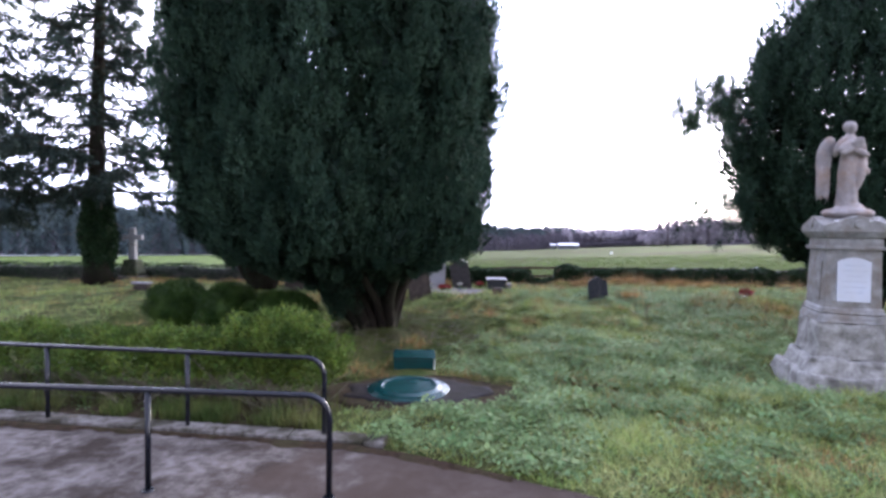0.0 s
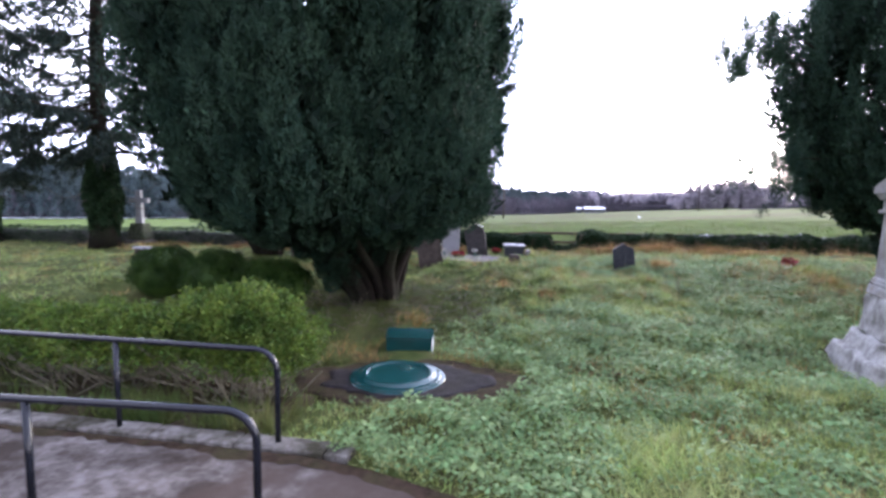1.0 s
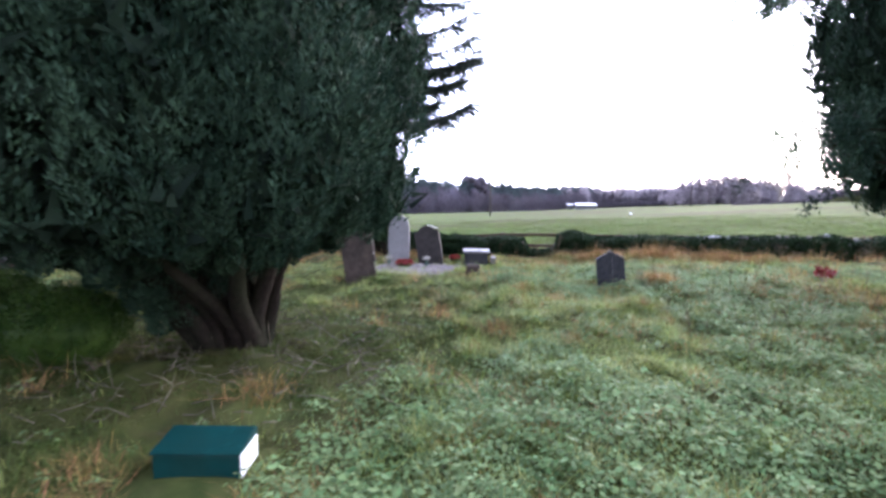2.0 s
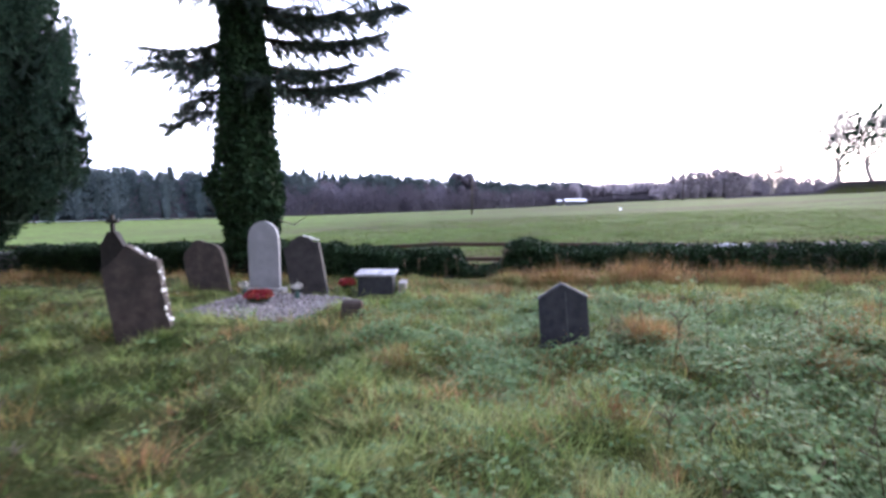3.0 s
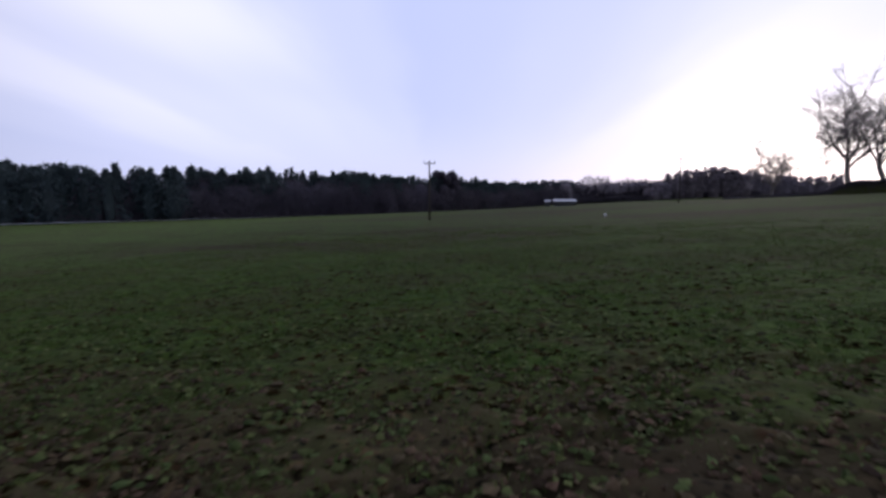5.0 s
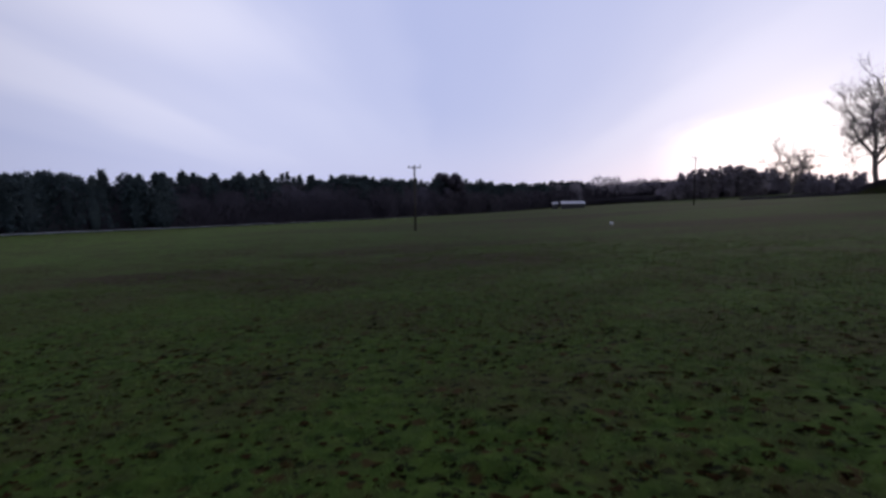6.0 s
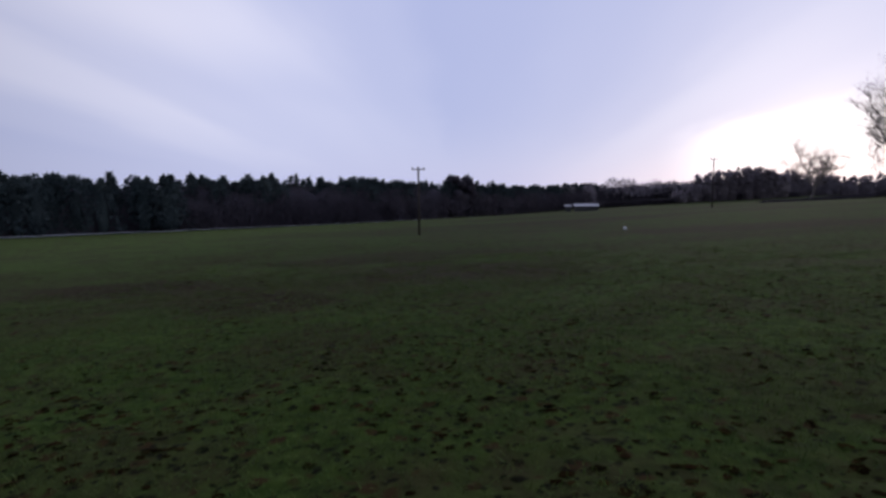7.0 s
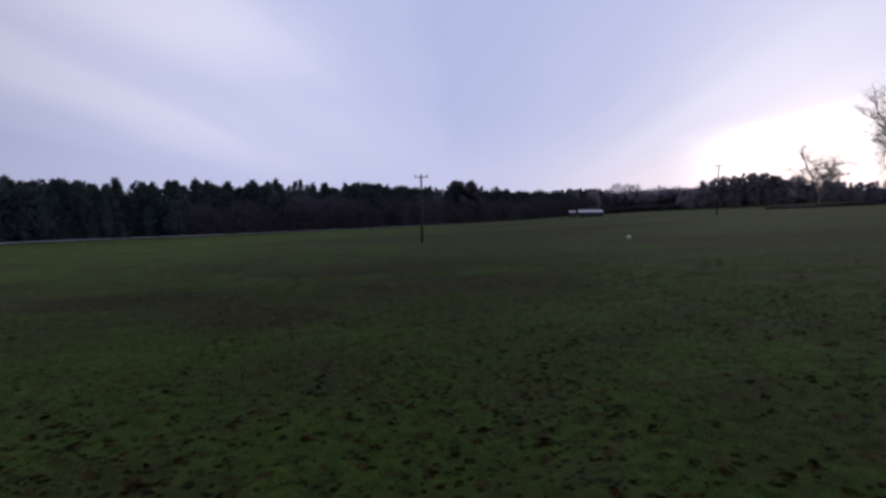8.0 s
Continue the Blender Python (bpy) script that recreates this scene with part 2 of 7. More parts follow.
RED = mat("red_petals", (0.14, 0.008, 0.006), (0.27, 0.020, 0.014), 20, 0.6, 0.2, island=0.45)
DARK_GREEN = mat("wreath_green", (0.015, 0.03, 0.012), (0.03, 0.05, 0.02), 20, 0.7, 0, island=0.4)
# Wood colours lifted and blued, painting in the haze of distance.
FAR_CONIFER = mat("far_conifer_hazed", (0.046, 0.066, 0.072), (0.082, 0.106, 0.108), 0.12, 0.9, 0, island=0.25, spec=0.03, leafy=0.3)
FAR_TWIGS = mat("far_twigs_hazed", (0.070, 0.064, 0.080), (0.106, 0.096, 0.112), 0.06, 0.95, 0, island=0.15, spec=0.03, leafy=0.35)
# Twigs much paler than real bark: distance haze put into the colour.
FAR_HAZE = mat("haze_pale_twigs", (0.27, 0.25, 0.29), (0.38, 0.35, 0.385), 0.08, 0.95, 0, island=0.12, spec=0.03, leafy=0.6)
COPSE_HAZE = mat("haze_pale_copse", (0.26, 0.235, 0.265), (0.40, 0.36, 0.385), 0.25, 0.95, 0, island=0.25, spec=0.03, leafy=0.6)
POLE_WOOD = mat("pole_wood", (0.05, 0.042, 0.038), (0.08, 0.07, 0.06), 9, 0.9, 0.3)
SHED_WALL = mat("shed_cladding", (0.07, 0.075, 0.08), (0.10, 0.105, 0.11), 2, 0.7, 0.1)
SHED_ROOF = mat("shed_roof", (0.34, 0.35, 0.38), (0.44, 0.45, 0.48), 2, 0.5, 0.1)


def field_material():
    """Poached winter pasture: grass with brown trodden ground near the gate side and faint dark bands farther off."""
    M = mat("poached_pasture", (0.020, 0.040, 0.007), (0.057, 0.093, 0.016), 3.2, 0.95, 1.0, 7, spec=0.04)
    nt = M.node_tree
    N, L = nt.nodes.new, nt.links.new
    P = nt.nodes["Principled BSDF"]
    P.inputs["Sheen Weight"].default_value, P.inputs["Sheen Roughness"].default_value = 0.012, 0.4
    P.inputs["Sheen Tint"].default_value = (0.62, 0.78, 0.40, 1)
    base = P.inputs["Base Color"].links[0].from_socket
    geo = N("ShaderNodeNewGeometry")
    sep = N("ShaderNodeSeparateXYZ")
    L(geo.outputs["Position"], sep.inputs[0])

    def noise_at(s, stretch=(1, 1, 1), detail=5.0):
        mp = N("ShaderNodeMapping")
        mp.inputs["Scale"].default_value = stretch
        L(geo.outputs["Position"], mp.inputs[0])
        n = N("ShaderNodeTexNoise")
        n.inputs["Scale"].default_value, n.inputs["Detail"].default_value = s, detail
        L(mp.outputs[0], n.inputs["Vector"])
        return n.outputs[0]

    def mp_range(v, a, b, c=0.0, d=1.0):
        r = N("ShaderNodeMapRange")
        for i, k in enumerate((a, b, c, d)):
            r.inputs[i + 1].default_value = k
        L(v, r.inputs[0])
        return r.outputs[0]

    def math2(op, a, b):
        n = N("ShaderNodeMath")
        n.operation = op
        for i, v in enumerate((a, b)):
            if isinstance(v, (int, float)):
                n.inputs[i].default_value = v
            else:
                L(v, n.inputs[i])
        return n.outputs[0]

    def over(col, fac, colour):
        s = N("ShaderNodeMixRGB")
        s.inputs[2].default_value = (*colour, 1)
        L(fac, s.inputs[0])
        L(col, s.inputs[1])
        return s.outputs[0]

    # trodden strip beside the fence
    strip = mp_range(sep.outputs[1], 32.0, 39.0, 1.0, 0.0)
    ragged = math2("ADD", strip, math2("MULTIPLY", math2("SUBTRACT", noise_at(0.5), 0.5), 1.3))
    mud = mp_range(ragged, 0.25, 0.75)
    col = over(base, math2("MULTIPLY", mud, 0.88), (0.056, 0.041, 0.022))
    col = over(col, math2("MULTIPLY", math2("MULTIPLY", mp_range(noise_at(3.0), 0.57, 0.66), strip), 0.6), (0.15, 0.088, 0.042))
    # dull bands and patches far out
    bands = mp_range(noise_at(0.06, (0.35, 1.0, 1.0)), 0.47, 0.60)
    far = mp_range(sep.outputs[1], 44.0, 66.0)
    col = over(col, math2("MULTIPLY", math2("MULTIPLY", bands, far), 0.75), (0.028, 0.020, 0.011))
    # lighter green mixed in towards the west
    toned = mp_range(sep.outputs[0], 4.0, -45.0)
    col = over(col, math2("MULTIPLY", toned, 0.65), (0.088, 0.140, 0.030))
    # brown worn hollows
    for cx_, cy_, rx_, ry_ in ((9.4, 33.0, 2.4, 1.9), (-10.9, 63.6, 6.0, 3.2), (0.3, 59.0, 3.2, 3.0), (6.5, 67.5, 7.5, 4.0), (-2.0, 74.0, 9.0, 3.0)):
        dx = math2("DIVIDE", math2("SUBTRACT", sep.outputs[0], cx_), rx_)
        dy = math2("DIVIDE", math2("SUBTRACT", sep.outputs[1], cy_), ry_)
        rr = math2("ADD", math2("ADD", math2("MULTIPLY", dx, dx), math2("MULTIPLY", dy, dy)), math2("MULTIPLY", math2("SUBTRACT", noise_at(0.6), 0.5), 1.6))
        col = over(col, mp_range(rr, 0.3, 1.1, 0.75, 0.0), (0.033, 0.024, 0.014))
    # brown worn patches, then small tufts and hoof marks darkened for pit shade
    col = over(col, math2("MULTIPLY", mp_range(noise_at(1.1), 0.50, 0.62), 0.42), (0.046, 0.034, 0.016))
    col = over(col, math2("MULTIPLY", mp_range(noise_at(0.22), 0.48, 0.62), 0.45), (0.043, 0.032, 0.016))
    for size, reach_, strength, tone in ((2.7, 0.24, 0.8, (0.008, 0.005, 0.003)), (2.0, 0.25, 0.85, (0.040, 0.020, 0.008)), (4.4, 0.25, 0.9, (0.006, 0.006, 0.003))):
        vor = N("ShaderNodeTexVoronoi")
        vor.inputs["Scale"].default_value = size
        warp = N("ShaderNodeMixRGB")
        warp.blend_type = "ADD"
        warp.inputs[0].default_value = 0.25
        nz = N("ShaderNodeTexNoise")
        nz.inputs["Scale"].default_value = 3.0
        L(geo.outputs["Position"], nz.inputs["Vector"])
        L(geo.outputs["Position"], warp.inputs[1])
        L(nz.outputs["Color"], warp.inputs[2])
        L(warp.outputs[0], vor.inputs["Vector"])
        edge = math2("ADD", vor.outputs["Distance"], math2("MULTIPLY", math2("SUBTRACT", noise_at(0.8), 0.47), 0.45))
        spot = mp_range(edge, reach_ - 0.10, reach_ + 0.04, 1.0, 0.0)
        col = over(col, math2("MULTIPLY", spot, strength), tone)
    L(col, P.inputs["Base Color"])
    return M


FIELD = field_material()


def dirt_on(M):
    """Brown trodden dirt, spreading from the grass end of the path."""
    nt = M.node_tree
    N, L = nt.nodes.new, nt.links.new
    P = nt.nodes["Principled BSDF"]
    base = P.inputs["Base Color"].links[0].from_socket
    geo, sep, nz = N("ShaderNodeNewGeometry"), N("ShaderNodeSeparateXYZ"), N("ShaderNodeTexNoise")
    nz.inputs["Scale"].default_value, nz.inputs["Detail"].default_value = 1.6, 6.0
    L(geo.outputs["Position"], sep.inputs[0])
    L(geo.outputs["Position"], nz.inputs["Vector"])
    ends = N("ShaderNodeMapRange")
    for k, v in enumerate((-2.6, 0.3, -0.22, 0.22)):
        ends.inputs[k + 1].default_value = v
    L(sep.outputs[0], ends.inputs[0])
    both, cut, mix = N("ShaderNodeMath"), N("ShaderNodeMapRange"), N("ShaderNodeMixRGB")
    L(nz.outputs[0], both.inputs[0])
    L(ends.outputs[0], both.inputs[1])
    for k, v in enumerate((0.42, 0.62, 0.0, 0.85)):
        cut.inputs[k + 1].default_value = v
    L(both.outputs[0], cut.inputs[0])
    L(cut.outputs[0], mix.inputs[0])
    L(base, mix.inputs[1])
    mix.inputs[2].default_value = (0.048, 0.035, 0.028, 1)
    L(mix.outputs[0], P.inputs["Base Color"])


dirt_on(CONCRETE)

# ---- building helpers ----
rng = np.random.default_rng(7)


def part(name, bm, material, parent=None, label="", smooth=False):
    me = bpy.data.meshes.new(name)
    bm.to_mesh(me)
    bm.free()
    if smooth:
        me.polygons.foreach_set("use_smooth", [True] * len(me.polygons))
    me.materials.append(material)
    ob = new(name, me)
    ob.parent = parent
    if label:
        tagged(ob, label)
    return ob


class Geo:
    """Collects arrays of corners, quads and triangles, and links them as one mesh."""

    def __init__(self):
        self.v, self.q, self.t, self.n = [], [], [], 0

    def add(self, v, q=None, t=None):
        v = np.asarray(v, float).reshape(-1, 3)
        if q is not None and len(q):
            self.q.append(np.asarray(q, int).reshape(-1, 4) + self.n)
        if t is not None and len(t):
            self.t.append(np.asarray(t, int).reshape(-1, 3) + self.n)
        self.v.append(v)
        self.n += len(v)
        return self

    def link(self, name, material, parent=None, label="", smooth=False, at=None):
        v = np.concatenate(self.v)
        if at is not None:
            v = v - np.asarray(at, float)
        q = np.concatenate(self.q) if self.q else np.zeros((0, 4), int)
        t = np.concatenate(self.t) if self.t else np.zeros((0, 3), int)
        me = bpy.data.meshes.new(name)
        me.vertices.add(len(v))
        me.vertices.foreach_set("co", v.ravel())
        me.loops.add(q.size + t.size)
        me.loops.foreach_set("vertex_index", np.concatenate([q.ravel(), t.ravel()]).astype(np.int32))
        me.polygons.add(len(q) + len(t))
        starts = np.concatenate([np.arange(len(q)) * 4, q.size + np.arange(len(t)) * 3])
        me.polygons.foreach_set("loop_start", starts.astype(np.int32))
        if smooth:
            me.polygons.foreach_set("use_smooth", np.ones(len(q) + len(t), bool))
        me.materials.append(material)
        me.update(calc_edges=True)
        ob = new(name, me)
        ob.parent = parent
        if label:
            tagged(ob, label)
        return ob


def empty(name, place, rz=0.0, label="", category="", group=""):
    ob = new(name)
    ob.empty_display_size = 0.2
    ob.matrix_world = pose(*place, 0, 0, rz)
    return tagged(ob, label, category, group)


def unit(v):
    return v / np.maximum(np.linalg.norm(v, axis=-1, keepdims=True), 1e-9)


def any_way(n):
    return unit(rng.normal(size=(n, 3)))


def leaf_quads(geo, p, d, length, width, whole=False, flat=0.0):
    """Pointed leaves at p, along d: one needle-like triangle each, or a whole kite."""
    n = len(p)
    if n == 0:
        return
    length, width = np.broadcast_to(length, (n,))[:, None], np.broadcast_to(width, (n,))[:, None]
    side = unit(np.cross(d, any_way(n) + np.array([0, 0, flat])))
    if whole:
        v = np.stack([p, p + d * length * 0.45 + side * width * 0.5, p + d * length, p + d * length * 0.45 - side * width * 0.5], 1)
        geo.add(v, np.arange(4 * n).reshape(n, 4))
    else:
        v = np.stack([p + side * width * 0.5, p - side * width * 0.5, p + d * length], 1)
        geo.add(v, None, np.arange(3 * n).reshape(n, 3))


def blades(geo, p, h, lean, width):
    """Grass: leaning blades rooted at p."""
    n = len(p)
    if n == 0:
        return
    a = rng.uniform(0, 2 * math.pi, n)
    out = np.stack([np.cos(a), np.sin(a), np.zeros(n)], 1)
    side = np.stack([-np.sin(a), np.cos(a), np.zeros(n)], 1)
    h, lean, width = (np.broadcast_to(k, (n,))[:, None] for k in (h, lean, width))
    up = np.array([0, 0, 1.0])
    tip = p + up * h * (1.0 - 0.35 * lean) + out * lean * h * 0.9
    v = np.stack([p - side * width * 0.6, p + side * width * 0.6, tip], 1)
    geo.add(v, None, np.arange(3 * n).reshape(n, 3))


def tube(geo, pts, radii, sides=6):
    pts = np.asarray(pts, float)
    n = len(pts)
    radii = np.broadcast_to(radii, (n,))
    t = unit(np.gradient(pts, axis=0))
    ref = np.array([0.31, 0.27, 0.91]) if abs(t[0][2]) < 0.85 else np.array([0.9, 0.3, 0.1])
    s1 = unit(np.cross(t, ref))
    s2 = np.cross(t, s1)
    a = np.linspace(0, 2 * math.pi, sides, endpoint=False)
    ring = pts[:, None] + radii[:, None, None] * (np.cos(a)[None, :, None] * s1[:, None] + np.sin(a)[None, :, None] * s2[:, None])
    i, j = np.meshgrid(np.arange(n - 1), np.arange(sides), indexing="ij")
    k = (j + 1) % sides
    q = np.stack([i * sides + j, i * sides + k, (i + 1) * sides + k, (i + 1) * sides + j], -1).reshape(-1, 4)
    caps = [[0, b + 1, b] for b in range(1, sides - 1)] + [[(n - 1) * sides, (n - 1) * sides + b, (n - 1) * sides + b + 1] for b in range(1, sides - 1)]
    geo.add(ring, q, caps)


def box_bm(sx, sy, sz, x=0.0, y=0.0, z=0.0, bevel=0.0, taper=1.0, rough=0.0, seed=0, cuts=0):
    """A block standing on z, narrowed at the top by taper, its edges bevelled and its faces uneven by rough."""
    bm = bmesh.new()
    bmesh.ops.create_cube(bm, size=1)
    if cuts:
        bmesh.ops.subdivide_edges(bm, edges=bm.edges[:], cuts=cuts, use_grid_fill=True)
    for v in bm.verts:
        k = taper if v.co.z > 0 else 1.0
        if cuts:
            k = 1 + (taper - 1) * (v.co.z + 0.5)
        v.co = Vector((v.co.x * sx * k, v.co.y * sy * k, (v.co.z + 0.5) * sz))
    if bevel:
        edges = [e for e in bm.edges if len(e.link_faces) == 2 and e.calc_face_angle(0) > 0.5]
        bmesh.ops.bevel(bm, geom=edges, offset=bevel, segments=2, affect="EDGES", profile=0.6)
    if rough:
        for v in bm.verts:
            v.co += noise.noise_vector(v.co * 3.1 + Vector((seed * 7.3, seed, 0))) * rough
    bmesh.ops.translate(bm, verts=bm.verts, vec=(x, y, z))
    return bm


def outline_bm(profile, depth, bevel=0.0, back=0.0):
    """An upright slab: the outline (x, z) given a thickness along y."""
    bm = bmesh.new()
    vs = [bm.verts.new((x, -depth / 2 + back, z)) for x, z in profile]
    f = bm.faces.new(vs)
    r = bmesh.ops.extrude_face_region(bm, geom=[f])
    bmesh.ops.translate(bm, verts=[v for v in r["geom"] if isinstance(v, bmesh.types.BMVert)], vec=(0, depth, 0))
    bmesh.ops.recalc_face_normals(bm, faces=bm.faces)
    if bevel:
        bmesh.ops.bevel(bm, geom=bm.edges[:], offset=bevel, segments=2, affect="EDGES", profile=0.6)
    return bm


_lattice = np.random.default_rng(3).random((256, 256))


def vnoise(x, y, size, seed=0):
    """Smooth value noise, 0 to 1, of features about that many metres across."""
    x, y = np.asarray(x, float) / size + seed * 17.3, np.asarray(y, float) / size + seed * 9.1
    i, j = np.floor(x).astype(int), np.floor(y).astype(int)
    fx, fy = x - i, y - j
    fx, fy = fx * fx * (3 - 2 * fx), fy * fy * (3 - 2 * fy)
    g = lambda a, b: _lattice[a % 256, b % 256]
    return (g(i, j) * (1 - fx) + g(i + 1, j) * fx) * (1 - fy) + (g(i, j + 1) * (1 - fx) + g(i + 1, j + 1) * fx) * fy


def smooth01(v, a, b):
    t = np.clip((np.asarray(v, float) - a) / (b - a), 0, 1)
    return t * t * (3 - 2 * t)


# ---- the lie of the land ----
def field_z(x, y):
    X, Y = np.clip(x, -220, 160) / 100, (np.clip(y, 20, 320) - 30) / 100
    z = -0.664 + 5.157 * X - 1.627 * Y - 1.397 * X * Y + 1.533 * X * X - 0.773 * Y * Y
    z = z - 0.163 * X ** 3 - 0.638 * X * X * Y + 0.602 * X * Y * Y + 0.05 * Y ** 3
    z = z - 0.4 * np.exp(-((np.asarray(x) - 20) / 22) ** 2 - ((np.asarray(y) - 100) / 26) ** 2)
    return z


def yard_z(x, y):
    z = np.interp(y, [-60, 7, 9, 12, 20, 26], [-0.03, -0.03, -0.14, -0.13, 0.0, 0.0])
    return z + 0.02 * (np.clip(x, -60, 60) - 1) * smooth01(y, 12, 24)


def land(x, y):
    x, y = np.asarray(x, float), np.asarray(y, float)
    k = smooth01(y, 26.2, 28.2)
    return yard_z(x, y) * (1 - k) + field_z(x, y) * k


def at_land(x, y, dz=0.0):
    return (x, y, float(land(x, y)) + dz)


def tussocks(x, y):
    flat = 1 - np.exp(-(((x + 0.1) / 1.95) ** 2 + ((y - 9.55) / 1.25) ** 2) ** 3)
    flat = flat * (1 - np.exp(-(((x + 0.9) / 1.5) ** 2 + ((y - 22.2) / 1.4) ** 2) ** 3)) * (1 - np.exp(-(((x + 0.47) / 0.7) ** 2 + ((y - 11.2) / 0.6) ** 2) ** 2))
    return flat * tussock_field(x, y)


def tussock_field(x, y):
    return 0.16 * (vnoise(x, y, 1.9, 1) - 0.5) + 0.24 * (vnoise(x, y, 0.55, 2) - 0.5)


def turf_z(x, y):
    return land(x, y) + smooth01(y, 7.6, 8.6) * tussocks(x, y)


def poached(x, y):
    """Hoof pits and hummocks of the pasture."""
    fade = (1 - smooth01(np.abs(x - 7), 12, 60)) * (1 - smooth01(y, 40, 62))
    hole = smooth01(vnoise(x, y, 0.21, 3) * 0.72 + vnoise(x, y, 1.3, 6) * 0.28, 0.62, 0.74)
    pits = -0.07 * hole + (vnoise(x, y, 1.1, 4) - 0.5) * 0.05 + (vnoise(x, y, 0.30, 5) - 0.5) * 0.06
    return fade * pits * (0.8 + 0.7 * (1 - smooth01(y, 34, 42)))


def ground():
    def axis(lo, fine_lo, fine_hi, hi, step, grow=1.22):
        a = list(np.arange(fine_lo, fine_hi, step))
        d, p = step, a[-1]
        while p < hi:
            d *= grow
            p += d
            a.append(p)
        d, p = step, a[0]
        while p > lo:
            d *= grow
            p -= d
            a.insert(0, p)
        return np.array(a)
    xs, ys = axis(-1500, -9, 24, 1500, 0.155), axis(-300, 4, 62, 2600, 0.125)
    x, y = np.meshgrid(xs, ys, indexing="ij")
    z = land(x, y)
    yard = 1 - smooth01(y, 26.3, 27.2)
    z = z + yard * smooth01(y, 7.6, 8.6) * (tussocks(x, y))
    z = z + (1 - yard) * poached(x, y)
    nx, ny = len(xs), len(ys)
    i, j = np.meshgrid(np.arange(nx - 1), np.arange(ny - 1), indexing="ij")
    q = np.stack([i * ny + j, (i + 1) * ny + j, (i + 1) * ny + j + 1, i * ny + j + 1], -1).reshape(-1, 4)
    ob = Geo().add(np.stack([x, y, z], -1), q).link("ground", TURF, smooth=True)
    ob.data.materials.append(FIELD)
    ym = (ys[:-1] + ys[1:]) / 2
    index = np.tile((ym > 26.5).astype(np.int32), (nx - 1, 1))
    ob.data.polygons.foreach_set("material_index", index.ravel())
    return tagged(ob, "rough graveyard turf and poached green winter pasture", "ground", kind="structure")


ground()


# ---- path, kerb, rails ----
def concrete_path():
    """A slab of concrete whose grass-side edge bends away to the east."""
    edge = [(-40, 7.05), (-0.9, 7.12), (0.1, 6.98), (0.9, 6.68), (1.9, 6.38), (3.2, 5.9), (6.0, 5.0), (14, 2.6), (40, -5)]
    g = Geo()
    xs = np.concatenate([np.arange(-40, -6, 2.0), np.arange(-6, 4, 0.12), np.arange(4, 40, 2.0)])
    ex, ey = zip(*edge)
    top = np.interp(xs, ex, ey) + 0.05 * (vnoise(xs, xs * 0, 0.35, 8) - 0.5)
    rows = np.linspace(0, 1, 24)
    y = -30 + (top[:, None] + 30) * (1 - (1 - rows[None, :]) ** 2.4)
    x = np.repeat(xs[:, None], 24, 1)
    z = 0.012 * (vnoise(x, y, 0.8, 9) - 0.5) + 0.0 * x
    z[:, -1] -= 0.03
    n = 24
    i, j = np.meshgrid(np.arange(len(xs) - 1), np.arange(n - 1), indexing="ij")
    q = np.stack([i * n + j, (i + 1) * n + j, (i + 1) * n + j + 1, i * n + j + 1], -1).reshape(-1, 4)
    g.add(np.stack([x, y, z], -1), q)
    k = np.arange(len(xs) - 1)
    lip = np.stack([np.stack([xs, top, z[:, -1]], -1), np.stack([xs, top + 0.02, z[:, -1] - 0.14], -1)], 1)
    g.add(lip, np.stack([2 * k, 2 * k + 2, 2 * k + 3, 2 * k + 1], -1))
    tagged(g.link("path", CONCRETE, smooth=True), "weathered concrete path with damp stains and moss", "path", kind="structure")


def kerbs():
    """Low worn kerb pieces along the foot of the back rail."""
    holder = tagged(new("kerb"), "low worn concrete kerb beside the path", "kerb", kind="structure")
    x, k = -14.0, 0
    while x < -0.2:
        w = min(0.91, -0.1 - x)
        bm = box_bm(w - 0.012, 0.26, 0.10, x + w / 2, 7.17, -0.045, bevel=0.02, rough=0.012, seed=k, cuts=3)
        part("kerb_stone", bm, KERB, holder, smooth=True)
        x, k = x + w, k + 1


def handrail(name, y, x_end, posts, y_slope, label):
    """Black tube: one top rail that bends down into the end post, and upright posts with foot plates."""
    rail = empty(name, (x_end, y, 0), 0, label, "handrail", "rails of the ramp")
    r, top = 0.029, 0.955
    arc = [(-0.22 + 0.22 * math.sin(a), top - 0.22 + 0.22 * math.cos(a)) for a in np.linspace(0, math.pi / 2, 9)]
    pts = [(-9.0, -9.0 * y_slope, top)] + [(px, px * y_slope, pz) for px, pz in arc] + [(0.0, 0.0, 0.0)]
    g = Geo()
    tube(g, pts, r, 12)
    g.link("top_rail", STEEL, rail, smooth=True)
    for px in posts:
        g = Geo()
        tube(g, [(px - x_end, (px - x_end) * y_slope, 0.0), (px - x_end, (px - x_end) * y_slope, top - 0.015)], r * 0.95, 12)
        post = g.link("post", STEEL, rail, smooth=True)
        bm = bmesh.new()
        bmesh.ops.create_cone(bm, cap_ends=True, segments=16, radius1=0.062, radius2=0.05, depth=0.014)
        bmesh.ops.translate(bm, verts=bm.verts, vec=(px - x_end, (px - x_end) * y_slope, 0.013))
        part("foot_plate", bm, STEEL, post)
    bm = bmesh.new()
    bmesh.ops.create_cone(bm, cap_ends=True, segments=16, radius1=0.062, radius2=0.05, depth=0.014)
    bmesh.ops.translate(bm, verts=bm.verts, vec=(0, 0, 0.013))
    part("foot_plate", bm, STEEL, rail)


